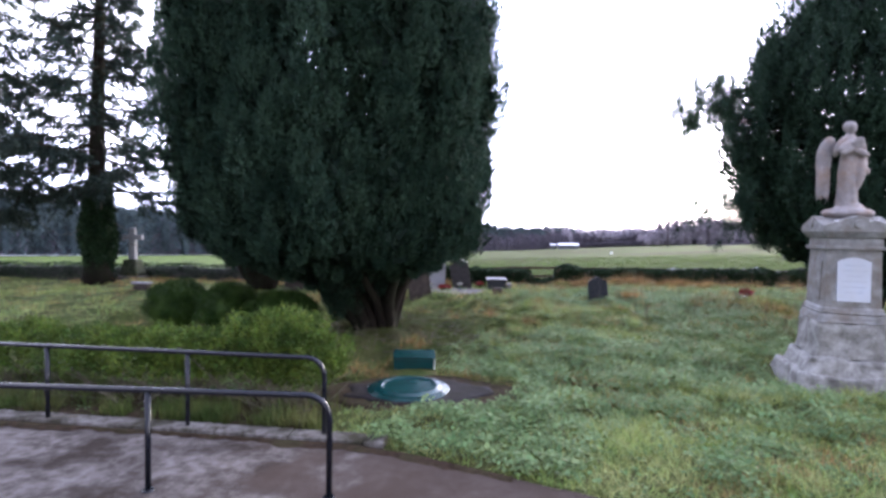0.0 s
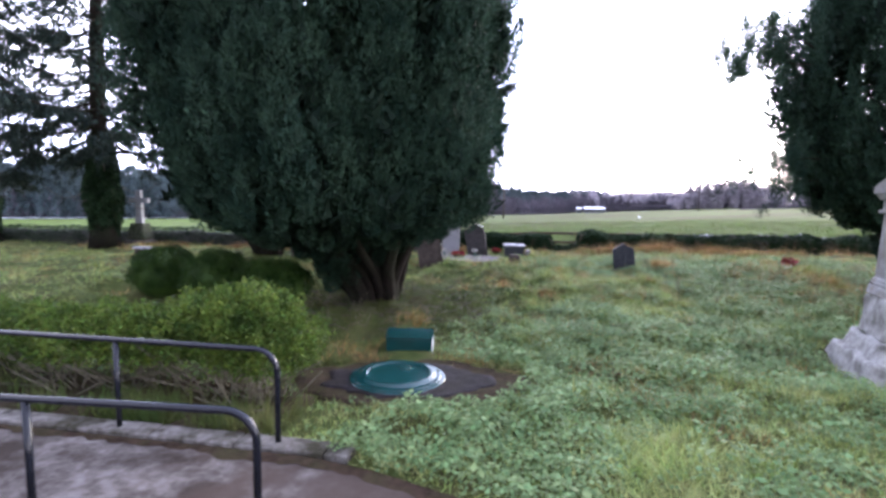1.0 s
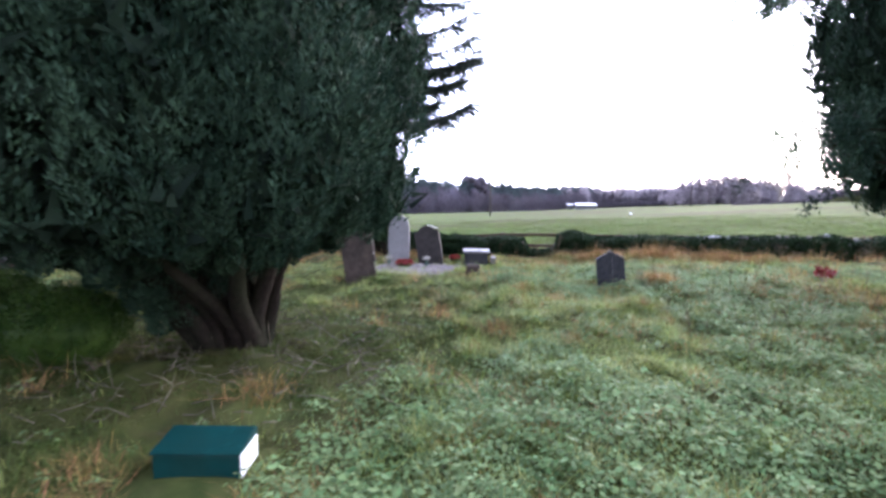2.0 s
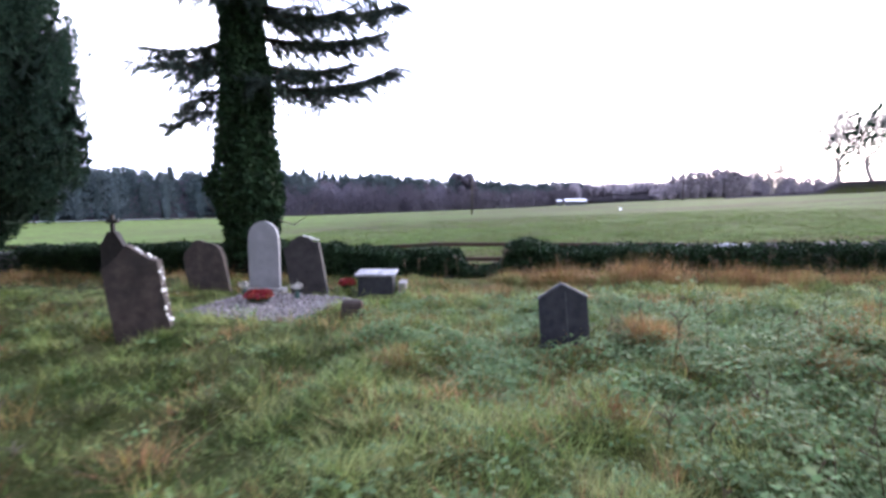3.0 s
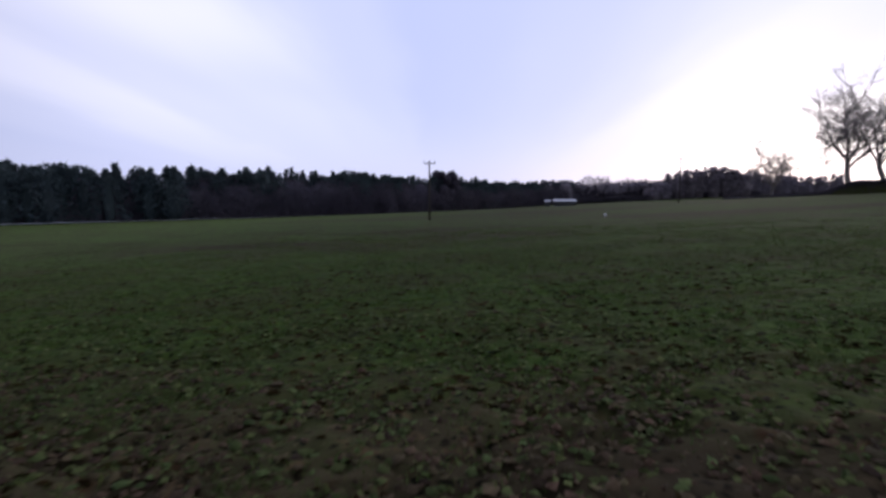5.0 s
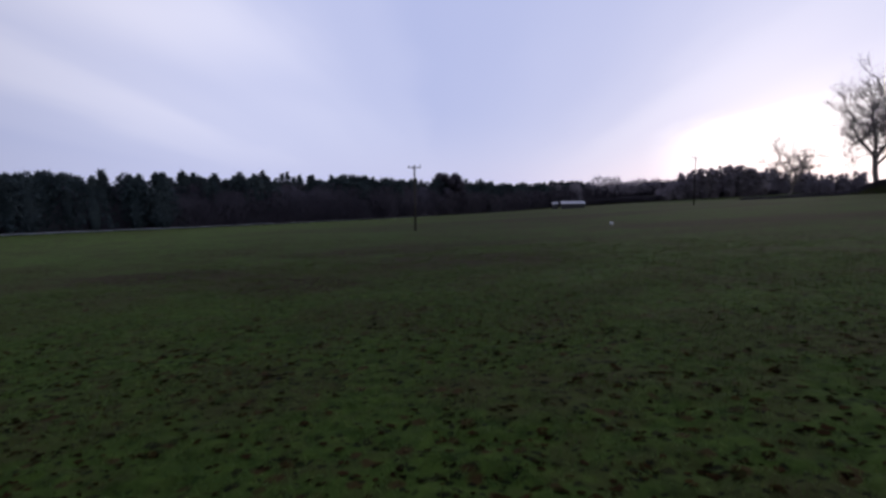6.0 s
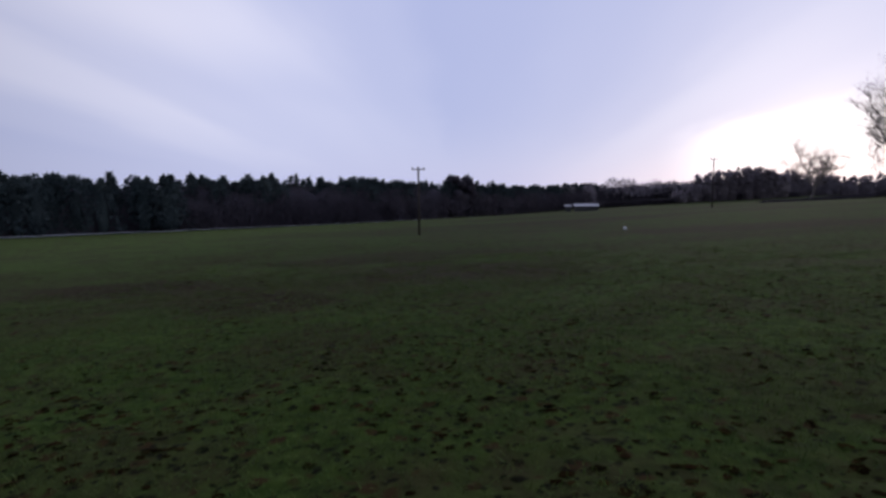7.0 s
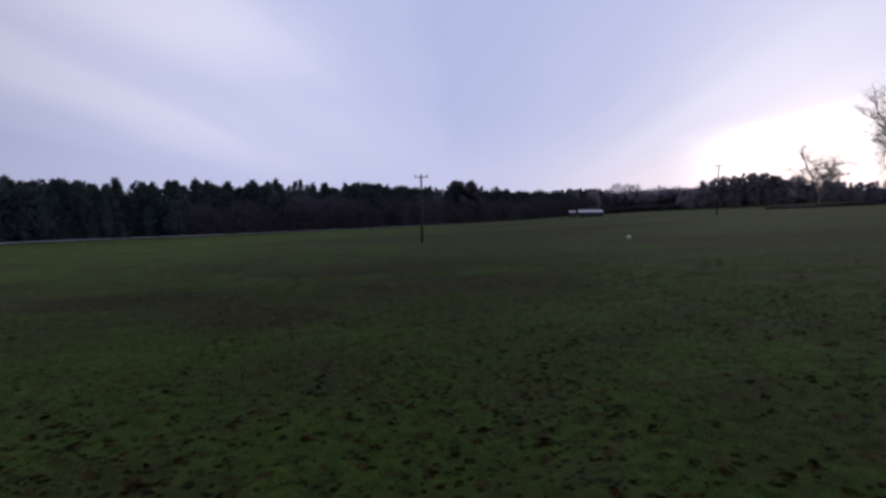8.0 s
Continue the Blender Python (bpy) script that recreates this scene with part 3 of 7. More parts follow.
def kerb_silt():
    """Dark silt and litter washed along the foot of the kerb, thin and ragged."""
    g = Geo()
    xs = np.arange(-6, 1.4, 0.07)
    far_ = np.interp(xs, [-6, -0.5, 0.2, 1.4], [7.03, 7.03, 6.9, 6.5])
    near = far_ - 0.03 - 0.16 * np.clip(vnoise(xs, 0 * xs, 0.5, 91) - 0.35, 0, 1) - 0.10 * vnoise(xs, 0 * xs, 0.12, 92)
    mid = (far_ + near) / 2
    v = np.stack([np.stack([xs, y_, 0 * xs + z_], 1) for y_, z_ in ((near, 0.006), (mid, 0.022), (far_, 0.020))], 1)
    k = np.arange(len(xs) - 1)
    for c in (0, 1):
        g.add(v, np.stack([3 * k + c, 3 * k + 3 + c, 3 * k + 4 + c, 3 * k + 1 + c], 1))
    tagged(g.link("kerb_silt", SOIL, smooth=True), "dark silt and leaf litter washed along the kerb", "dirt", kind="stuff")


concrete_path()
kerb_silt()
kerbs()
handrail("handrail", 5.86, -0.335, (-2.045, -3.78, -5.5, -7.3), 0.075, "black painted tubular steel handrail beside the concrete ramp")
handrail("handrail", 7.19, -0.86, (-2.57, -4.43, -6.2, -7.9), 0.015, "black painted tubular steel handrail on the kerb before the shrubs")


# ---- ivy-clad boundary wall and timber fence ----
def wall_top(x):
    t = 0.50 + 0.006 * np.maximum(x, -6) + 0.15 * (1 - smooth01(x, -0.2, 1.3)) + 0.10 * (1 - smooth01(x, -3.0, 0.0)) + 0.16 * (vnoise(x, 0 * x, 0.9, 11) - 0.3) + 0.10 * (vnoise(x, 0 * x, 0.35, 12) - 0.5)
    gap = smooth01(x, 2.3, 2.55) * (1 - smooth01(x, 3.35, 3.5))
    return t - 0.42 * gap + 0.20 * np.exp(-((x - 4.0) / 0.6) ** 2)


def boundary_wall():
    holder = tagged(new("boundary_wall"), "low rubble boundary wall overgrown with dark ivy", "wall", kind="structure")
    g = Geo()
    xs = np.arange(-70, 60, 0.25)
    h = wall_top(xs)
    prof = [(-0.24, -0.7), (-0.26, 0.4), (-0.22, 0.85), (0.0, 1.0), (0.22, 0.85), (0.26, 0.4), (0.26, -1.4)]
    base = land(xs, 0 * xs + 26.1)
    v = np.stack([np.stack([xs, 26.12 + dy + 0.05 * (vnoise(xs, 0 * xs + dy * 9, 0.5, 13) - 0.5), base + np.where(f > 0, h * f * 0.9, f)], -1) for dy, f in prof], 1)
    m = len(prof)
    i, j = np.meshgrid(np.arange(len(xs) - 1), np.arange(m - 1), indexing="ij")
    g.add(v, np.stack([i * m + j, (i + 1) * m + j, (i + 1) * m + j + 1, i * m + j + 1], -1).reshape(-1, 4))
    g.link("masonry", WALL_STONE, holder)
    # ivy over both faces and the top, thinner at the east where stones show
    n = 190000
    x = np.where(rng.random(n) < 0.62, rng.uniform(-10, 18, n), rng.uniform(-45, 34, n))
    bare = smooth01(x, 5.5, 7.5) * 0.45
    f = rng.random(n) ** 0.75
    side = rng.random(n)
    h = wall_top(x)
    lump = 0.17 * vnoise(x, f * 2, 0.45, 14) + 0.05
    y = np.where(side < 0.6, -0.26 - lump, np.where(side < 0.8, rng.uniform(-0.3, 0.3, n), 0.26 + lump * 0.6))
    z = np.where((side >= 0.6) & (side < 0.8), h + lump * 0.35, h * (0.02 + 1.02 * f))
    keep = rng.random(n) > bare * np.where(f > 0.55, 1.0, 0.45)
    p = np.stack([x, 26.12 + y + rng.normal(0, 0.05, n), land(x, 0 * x + 26.1) + z + rng.normal(0, 0.035, n)], 1)[keep]
    d = unit(any_way(len(p)) * 0.9 + np.array([0, -0.5, 0.1]))
    g = Geo()
    leaf_quads(g, p, d, rng.uniform(0.045, 0.075, len(p)), rng.uniform(0.04, 0.066, len(p)))
    tagged(g.link("ivy", IVY, holder, "dense dark green ivy"), kind="stuff")
    # loose splashed stones on the bare part of the coping
    for k in range(46):
        x = 6.4 + k * 0.26 + rng.uniform(-0.1, 0.1)
        s = rng.uniform(0.08, 0.18)
        yy = 26.12 + rng.uniform(-0.12, 0.2)
        zz = float(land(x, 26.1) + wall_top(np.array([x]))[0] * 0.88) + 0.07
        bm = bmesh.new()
        bmesh.ops.create_icosphere(bm, subdivisions=2, radius=1)
        for v in bm.verts:
            c = v.co + noise.noise_vector(v.co * 1.4 + Vector((k, 0, k * 2.0))) * 0.45
            v.co = Vector((c.x * s * 1.1, c.y * s * 0.8, max(-0.6, min(0.55, c.z)) * s))
        bmesh.ops.transform(bm, verts=bm.verts, matrix=pose(x, yy, zz + 0.02, rng.uniform(-20, 20), rng.uniform(-20, 20), rng.uniform(0, 180)))
        part("stone", bm, SPLASH if (7.0 < x < 7.5 or 8.2 < x < 9.2 or k % 9 == 5) else WALL_STONE, holder)


def field_fence():
    holder = empty("post_and_rail_fence", at_land(5.77, 26.85), 0, "dark stained two-rail timber field fence behind the wall", "fence")
    o = np.array(holder.location)
    fy = lambda x: 26.95 - 0.03 * (x - 5.77)
    tops = lambda x: 0.79 + 0.012 * (x - 5.77) - 0.16 * (1 - float(smooth01(x, -1.5, 2.2)))
    xs = [5.77 + 2.13 * k for k in range(-9, 9)]
    for k, x in enumerate(xs):
        z0 = float(land(x, fy(x))) - 0.3
        bm = box_bm(0.13, 0.10, tops(x) + 0.025 - z0, x - o[0], fy(x) - o[1], z0 - o[2], bevel=0.012, rough=0.01, seed=k)
        part("post", bm, FENCE, holder)
    for k, (a, b) in enumerate(zip(xs[:-1], xs[1:])):
        for dz, w in ((-0.05, 0.105), (-0.45, 0.10)):
            g = bmesh.new()
            bmesh.ops.create_cube(g, size=1)
            for v in g.verts:
                t = v.co.x + 0.5
                x = a + (b - a) * t + (0.012 if v.co.x < 0 else -0.012)
                v.co = Vector((x - o[0], fy(x) - 0.075 + v.co.y * 0.045 - o[1], tops(x) + dz + v.co.z * w - o[2] + 0.01 * math.sin(k * 3.1)))
            bmesh.ops.bevel(g, geom=g.edges[:], offset=0.008, segments=1, affect="EDGES")
            part("rail", g, FENCE, holder)


boundary_wall()
field_fence()


# ---- the angel monument ----
def monument():
    m = empty("monument_pedestal", at_land(7.25, 11.5, -0.02), -10, "tall weathered limestone monument pedestal with a white tablet", "monument")
    m.scale = (1, 1, 1.04)
    part("foundation_step", box_bm(1.80, 1.80, 0.36, 0, 0, -0.1, 0.03, 0.90, 0.085, 1, 12), RUBBLE, m, "rough mossy masonry step", True)
    part("lower_step", box_bm(1.46, 1.46, 0.32, 0, 0, 0.20, 0.03, 0.86, 0.075, 2, 12), RUBBLE, m, smooth=True)
    part("plinth", box_bm(1.10, 1.10, 0.60, 0, 0, 0.50, 0.03, 0.91, 0.055, 3, 12), RUBBLE, m, "lichened block plinth", True)
    part("plinth_moulding", box_bm(1.03, 1.03, 0.16, 0, 0, 1.09, 0.03, 0.94, 0.012, 4, 4), LIMESTONE, m, smooth=True)
    part("base_moulding", box_bm(0.98, 0.98, 0.13, 0, 0, 1.24, 0.035, 0.9, 0.008, 5, 4), LIMESTONE, m, smooth=True)
    part("die", box_bm(0.86, 0.86, 1.02, 0, 0, 1.36, 0.015, 0.93), LIMESTONE, m)
    part("string_course", box_bm(0.92, 0.92, 0.055, 0, 0, 2.32, 0.015), LIMESTONE, m)
    part("frieze", box_bm(0.83, 0.83, 0.17, 0, 0, 2.37, 0.008), LIMESTONE, m)
    part("cornice", box_bm(0.91, 0.91, 0.10, 0, 0, 2.52, 0.02, 1.12), LIMESTONE, m)
    # four gables that meet over the cornice
    bm = bmesh.new()
    h, w = 0.17, 0.52
    low = [bm.verts.new(c) for c in ((-w, -w, 2.61), (w, -w, 2.61), (w, w, 2.61), (-w, w, 2.61))]
    mid = [bm.verts.new((c.co.x, c.co.y, 2.72)) for c in low]
    peaks = [bm.verts.new(c) for c in ((0, -w, 2.72 + h), (w, 0, 2.72 + h), (0, w, 2.72 + h), (-w, 0, 2.72 + h))]
    top = bm.verts.new((0, 0, 2.72 + h + 0.01))
    bm.faces.new(low[::-1])
    for k in range(4):
        n = (k + 1) % 4
        bm.faces.new((low[k], low[n], mid[n], peaks[k], mid[k]))
        bm.faces.new((mid[k], peaks[k], top))
        bm.faces.new((mid[n], top, peaks[k]))
    bmesh.ops.recalc_face_normals(bm, faces=bm.faces)
    bmesh.ops.bevel(bm, geom=bm.edges[:], offset=0.008, segments=1, affect="EDGES")
    part("gabled_cap", bm, LIMESTONE, m, "gabled limestone cap with lichen")
    for k in range(4):
        a = pose(0, 0, 0, 0, 0, 90 * k)
        arch = [(-0.25, 1.46), (0.25, 1.46), (0.25, 2.12)] + [(x, 2.12 + 0.07 * math.cos(x / 0.25 * math.pi / 2)) for x in np.linspace(0.2, -0.2, 9)] + [(-0.25, 2.12)]
        bm = outline_bm(arch, 0.025, 0.004)
        bmesh.ops.transform(bm, verts=bm.verts, matrix=a @ Matrix.Translation((0, -0.422, 1.8)) @ pose(0, 0, 0, -1.65) @ Matrix.Translation((0, 0, -1.8)))
        part("tablet", bm, MARBLE if k == 0 else LIMESTONE, m, "white marble inscription tablet" if k == 0 else "")
        bm = bmesh.new()
        bmesh.ops.create_cone(bm, cap_ends=True, segments=20, radius1=0.075, radius2=0.06, depth=0.03)
        bmesh.ops.transform(bm, verts=bm.verts, matrix=a @ pose(0, -0.525, 2.745, 90))
        part("rosette", bm, LIMESTONE, m)
    # worn lines of lettering on the tablet
    for k in range(6):
        wd = (0.30, 0.36, 0.22, 0.38, 0.34, 0.26)[k]
        part("lettering", box_bm(wd, 0.0045, 0.010, 0, -0.4365 + 0.029 * (0.26 - 0.09 * k), 2.06 - 0.09 * k), WORN_LETTER, m)
    for k in range(9):
        s = rng.uniform(0.03, 0.07)
        bm = bmesh.new()
        bmesh.ops.create_icosphere(bm, subdivisions=1, radius=s)
        bmesh.ops.transform(bm, verts=bm.verts, matrix=pose(rng.uniform(-0.4, 0.4), rng.uniform(-0.5, -0.3), 2.80, 0, 0, 50 * k) @ Matrix.Diagonal((1, 1, 0.35, 1)))
        part("lichen_patch", bm, LICHEN, m, "pale lichen patch")


def angel():
    """One plain standing winged figure, robed, one mesh."""
    bm = bmesh.new()

    def ball(x, y, z, rx, ry, rz, rot=(0, 0, 0)):
        r = bmesh.ops.create_uvsphere(bm, u_segments=20, v_segments=14, radius=1)
        bmesh.ops.transform(bm, verts=r["verts"], matrix=pose(x, y, z, *rot) @ Matrix.Diagonal((rx, ry, rz, 1)))

    ball(0, 0, 0.04, 0.34, 0.30, 0.14)
    ball(0.05, 0.02, 0.12, 0.25, 0.22, 0.16)
    n = 26
    rings = []
    for zz, rx, ry in ((0.05, 0.19, 0.18), (0.25, 0.17, 0.15), (0.5, 0.16, 0.14), (0.75, 0.16, 0.13), (0.95, 0.145, 0.115), (1.1, 0.13, 0.10), (1.25, 0.165, 0.11), (1.38, 0.155, 0.10), (1.45, 0.07, 0.07)):
        ring = []
        for a in range(n):
            t = 2 * math.pi * a / n
            fold = 1 + (0.10 * math.sin(9 * t + zz * 2) + 0.05 * math.sin(17 * t)) * max(0.0, 1.1 - zz)
            ring.append(bm.verts.new((rx * fold * math.cos(t), ry * fold * math.sin(t), zz)))
        rings.append(ring)
    for r0, r1 in zip(rings, rings[1:]):
        for a in range(n):
            bm.faces.new((r0[a], r0[(a + 1) % n], r1[(a + 1) % n], r1[a]))
    bm.faces.new(rings[0][::-1])
    bm.faces.new(rings[-1])
    ball(0.01, -0.03, 1.57, 0.080, 0.095, 0.12)
    ball(0, 0.03, 1.60, 0.092, 0.10, 0.10)
    ball(0, 0, 1.46, 0.06, 0.06, 0.08)
    ball(-0.19, -0.02, 1.22, 0.065, 0.07, 0.17, (10, 14, 0))
    ball(0.20, -0.02, 1.22, 0.065, 0.07, 0.17, (10, -14, 0))
    ball(-0.09, -0.14, 1.16, 0.15, 0.055, 0.06, (0, -28, 12))
    ball(0.12, -0.14, 1.12, 0.15, 0.06, 0.06, (0, 24, -12))
    ball(0.06, -0.17, 1.27, 0.10, 0.03, 0.13, (20, 10, 0))
    ball(0.15, -0.04, 0.75, 0.10, 0.12, 0.30, (0, 10, 0))
    for x, z, rx, rz in ((-0.26, 1.27, 0.13, 0.18), (-0.345, 1.02, 0.135, 0.36), (-0.35, 0.66, 0.095, 0.36), (0.215, 1.25, 0.08, 0.19), (0.23, 1.0, 0.07, 0.34)):
        ball(x, 0.14, z, rx, 0.05, rz, (4, 0, 0))
    for k in range(5):
        ball(-0.27 - 0.045 * k, 0.10, 0.74 - 0.05 * abs(k - 2), 0.02, 0.04, 0.40)
    ball(-0.12, -0.12, 1.24, 0.16, 0.06, 0.055, (0, -38, 10))
    ball(0.24, -0.02, 1.0, 0.055, 0.06, 0.20, (0, -10, 0))
    ball(0.27, -0.08, 0.80, 0.045, 0.05, 0.06)
    ball(0.02, 0.0, 0.06, 0.42, 0.34, 0.12)
    bmesh.ops.scale(bm, verts=bm.verts, vec=(0.98, 0.98, 1.0))
    ob = part("angel_statue", bm, STATUE, None, smooth=True)
    ob.matrix_world = pose(7.25, 11.5, float(land(7.25, 11.5)) + 2.975, 0, 0, -2)
    mod = ob.modifiers.new("merge", "REMESH")
    mod.mode, mod.voxel_size, mod.use_smooth_shade = "VOXEL", 0.018, True
    tagged(ob, "weathered pink-grey stone statue of a winged robed angel on the pedestal", "statue")


monument()
angel()


# ---- graves ----
def arch_outline(w, h, spring, point=1.0, n=14):
    """A headstone outline with a pointed or round head."""
    pts = [(-w / 2, -0.25), (w / 2, -0.25), (w / 2, spring)]
    for k in range(1, n):
        a = k / n
        x = w / 2 * math.cos(a * math.pi)
        z = spring + (h - spring) * math.sin(a * math.pi) ** point
        pts.append((x, z))
    pts.append((-w / 2, spring))
    return pts


def headstone(x, y, rz, tilt, lean, profile, depth, material, label, bevel=0.008, group=""):
    """tilt: degrees backwards; lean: degrees to its east."""
    s = empty("headstone", at_land(x, y), rz, label, "headstone", group)
    s.matrix_world = s.matrix_world @ pose(0, 0, 0, -tilt, lean, 0)
    part("slab", outline_bm(profile, depth, bevel), material, s)
    return s


def gable_stone():
    s = headstone(4.44, 20.02, -4, 2, -5.0, [(-0.335, -0.25), (0.335, -0.25), (0.325, 0.69), (0.0, 0.88), (-0.325, 0.69)], 0.11, SLATE,
                  "dark slate headstone with a pointed gabled top in the grass")
    for a, b in (((-0.332, 0.692), (0.0, 0.886)), ((0.0, 0.886), (0.332, 0.692))):
        dx, dz = b[0] - a[0], b[1] - a[1]
        L_ = math.hypot(dx, dz)
        bm = box_bm(L_, 0.116, 0.012, 0, 0, 0, 0.003)
        bmesh.ops.transform(bm, verts=bm.verts, matrix=pose((a[0] + b[0]) / 2, 0, (a[1] + b[1]) / 2 + 0.002, 0, -math.degrees(math.atan2(dz, dx)), 0))
        part("weathered_top_edge", bm, SLATE_EDGE, s, "pale weathered top edge")
    part("rib", box_bm(0.018, 0.012, 0.75, 0.045, -0.058, 0.02, 0.003), SLATE_EDGE, s)
    part("foot", box_bm(0.74, 0.24, 0.16, 0, 0, -0.10, 0.02), SLATE, s)


def grave_plot():
    """Gravel bed with kerb stones, with three old headstones behind it."""
    p = empty("grave_plot", at_land(-0.9, 22.2, -0.07), -10, "gravel grave plot with a low stone edge", "grave plot")
    g = Geo()
    xs, ys = np.arange(-1.2, 1.201, 0.06), np.arange(-1.08, 1.081, 0.06)
    x, y = np.meshgrid(xs, ys, indexing="ij")
    z = 0.05 + 0.035 * vnoise(x, y, 0.10, 31) + 0.05 * vnoise(x, y, 0.6, 32)
    i, j = np.meshgrid(np.arange(len(xs) - 1), np.arange(len(ys) - 1), indexing="ij")
    n = len(ys)
    g.add(np.stack([x, y, z], -1), np.stack([i * n + j, (i + 1) * n + j, (i + 1) * n + j + 1, i * n + j + 1], -1).reshape(-1, 4))
    g.link("bed", GRAVEL, p)
    g = Geo()
    octa = np.array([[1, 0, 0], [-1, 0, 0], [0, 1, 0], [0, -1, 0], [0, 0, 1], [0, 0, -1]], float)
    faces = np.array([[0, 2, 4], [2, 1, 4], [1, 3, 4], [3, 0, 4], [2, 0, 5], [1, 2, 5], [3, 1, 5], [0, 3, 5]])
    m = 2600
    c = np.stack([rng.uniform(-1.18, 1.18, m), rng.uniform(-1.06, 1.06, m), rng.uniform(0.08, 0.125, m)], 1)
    s = rng.uniform(0.014, 0.042, (m, 1, 1)) * rng.uniform(0.6, 1.2, (m, 1, 3))
    v = octa[None] * s
    a = rng.uniform(0, 6.28, m)
    ca, sa = np.cos(a)[:, None], np.sin(a)[:, None]
    v = np.stack([v[..., 0] * ca - v[..., 1] * sa, v[..., 0] * sa + v[..., 1] * ca, v[..., 2]], -1) + c[:, None]
    g.add(v, None, (faces[None] + 6 * np.arange(m)[:, None, None]).reshape(-1, 3))
    tagged(g.link("gravel", PEBBLE, p), kind="stuff")
    for k, (sx, sy, x, y) in enumerate(((2.4, 0.08, 0, -1.11), (2.4, 0.08, 0, 1.11), (0.08, 2.14, -1.24, 0), (0.08, 2.14, 1.24, 0))):
        part("edging", box_bm(sx, sy, 0.16, x, y, -0.10, 0.015, 1, 0.012, k, 4), BROWN_STONE, p, smooth=True)


def brown_stone():
    prof = [(-0.40, -0.3), (0.40, -0.3), (0.40, 1.15), (0.28, 1.21), (0.02, 1.45), (-0.25, 1.21), (-0.40, 1.15)]
    s = headstone(-1.80, 19.95, 16, 1, -7.5, prof, 0.19, BROWN_STONE, "leaning brown sandstone headstone with a gabled top and lichened edge")
    for k in range(26):
        bm = bmesh.new()
        bmesh.ops.create_icosphere(bm, subdivisions=1, radius=rng.uniform(0.015, 0.05))
        z = rng.uniform(0.1, 1.1)
        if k > 18:
            t = (k - 18) / 8
            place = (0.37 - 0.34 * t, rng.uniform(-0.08, 0.08), 1.16 + 0.26 * t)
        else:
            place = (0.395, rng.uniform(-0.09, 0.09), z)
        bmesh.ops.transform(bm, verts=bm.verts, matrix=pose(*place) @ Matrix.Diagonal((0.25, 1, 1.0, 1)))
        part("lichen", bm, LICHEN, s)


def plot_stones():
    s = headstone(-2.84, 23.4, 6, 2, -10, arch_outline(0.88, 1.14, 0.72, 0.8), 0.14, BROWN_STONE, "leaning brown headstone with a shouldered round top", group="stones behind the plot")
    bm = bmesh.new()
    bmesh.ops.create_cone(bm, cap_ends=True, segments=20, radius1=0.16, radius2=0.16, depth=0.15)
    bmesh.ops.transform(bm, verts=bm.verts, matrix=pose(-0.05, 0, 1.04, 90))
    part("crest", bm, BROWN_STONE, s)
    s = headstone(-1.70, 23.62, 4, 1, 0, arch_outline(0.68, 1.56, 1.0, 0.62), 0.11, GREY_STONE, "clean pale grey headstone with a pointed arch top", group="stones behind the plot")
    part("base", box_bm(0.95, 0.34, 0.14, 0, -0.06, -0.03, 0.02, 0.97, 0.01, 3, 3), LIMESTONE, s, "rough stone base")
    prof = [(-0.39, -0.3), (0.39, -0.3), (0.39, 1.06), (0.26, 1.10), (0.20, 1.19), (0.0, 1.27), (-0.20, 1.19), (-0.26, 1.10), (-0.39, 1.06)]
    s = headstone(-0.58, 23.42, 2, 3, -10, prof, 0.14, DARK_STONE, "leaning dark headstone with a shouldered top and white lichen", group="stones behind the plot")
    for k in range(10):
        bm = bmesh.new()
        bmesh.ops.create_icosphere(bm, subdivisions=1, radius=rng.uniform(0.03, 0.06))
        bmesh.ops.transform(bm, verts=bm.verts, matrix=pose(0.08 + 0.030 * k, rng.uniform(-0.05, 0.05), 1.25 - 0.014 * k) @ Matrix.Diagonal((1, 1, 0.4, 1)))
        part("lichen", bm, LICHEN, s, "white lichen")


def table_tomb():
    t = empty("table_tomb", at_land(0.82, 23.65, 0.09), 7, "low dark box tomb with a pale flat top slab", "tomb")
    part("chest", box_bm(0.72, 0.62, 0.46, 0, 0, -0.15, 0.012), SLATE, t)
    part("top_slab", box_bm(0.84, 0.74, 0.055, 0, 0, 0.31, 0.012), TOMB_TOP, t, "pale lichened top slab")
    part("ledge", box_bm(0.16, 0.5, 0.30, 0.55, 0.02, -0.15, 0.012), LIMESTONE, t)


def low_stone():
    s = empty("footstone", at_land(0.92, 21.6), 12, "low rounded grey footstone half hidden in grass", "footstone")
    part("block", box_bm(0.42, 0.28, 0.36, 0, 0, -0.08, 0.05, 0.86, 0.02, 9, 4), BROWN_STONE, s, smooth=True)


def celtic_stone():
    """A narrow stone with a small cross on its gable."""
    x, y = -6.8, 25.4
    s = empty("cross_headstone", at_land(x, y), 4, "narrow dark headstone topped with a small ringed cross", "headstone")
    part("slab", outline_bm([(-0.34, -0.2), (0.34, -0.2), (0.32, 0.86), (0.10, 1.24), (-0.10, 1.24), (-0.32, 0.86)], 0.2, 0.012), DARK_STONE, s)
    g = bmesh.new()
    for sx, sz, cx, cz in ((0.09, 0.46, 0, 1.22), (0.32, 0.09, 0, 1.46)):
        b = box_bm(sx, 0.10, sz, cx, 0, cz, 0.01)
        me = bpy.data.meshes.new("tmp")
        b.to_mesh(me)
        b.free()
        g.from_mesh(me)
        bpy.data.meshes.remove(me)
    part("cross", g, DARK_STONE, s)


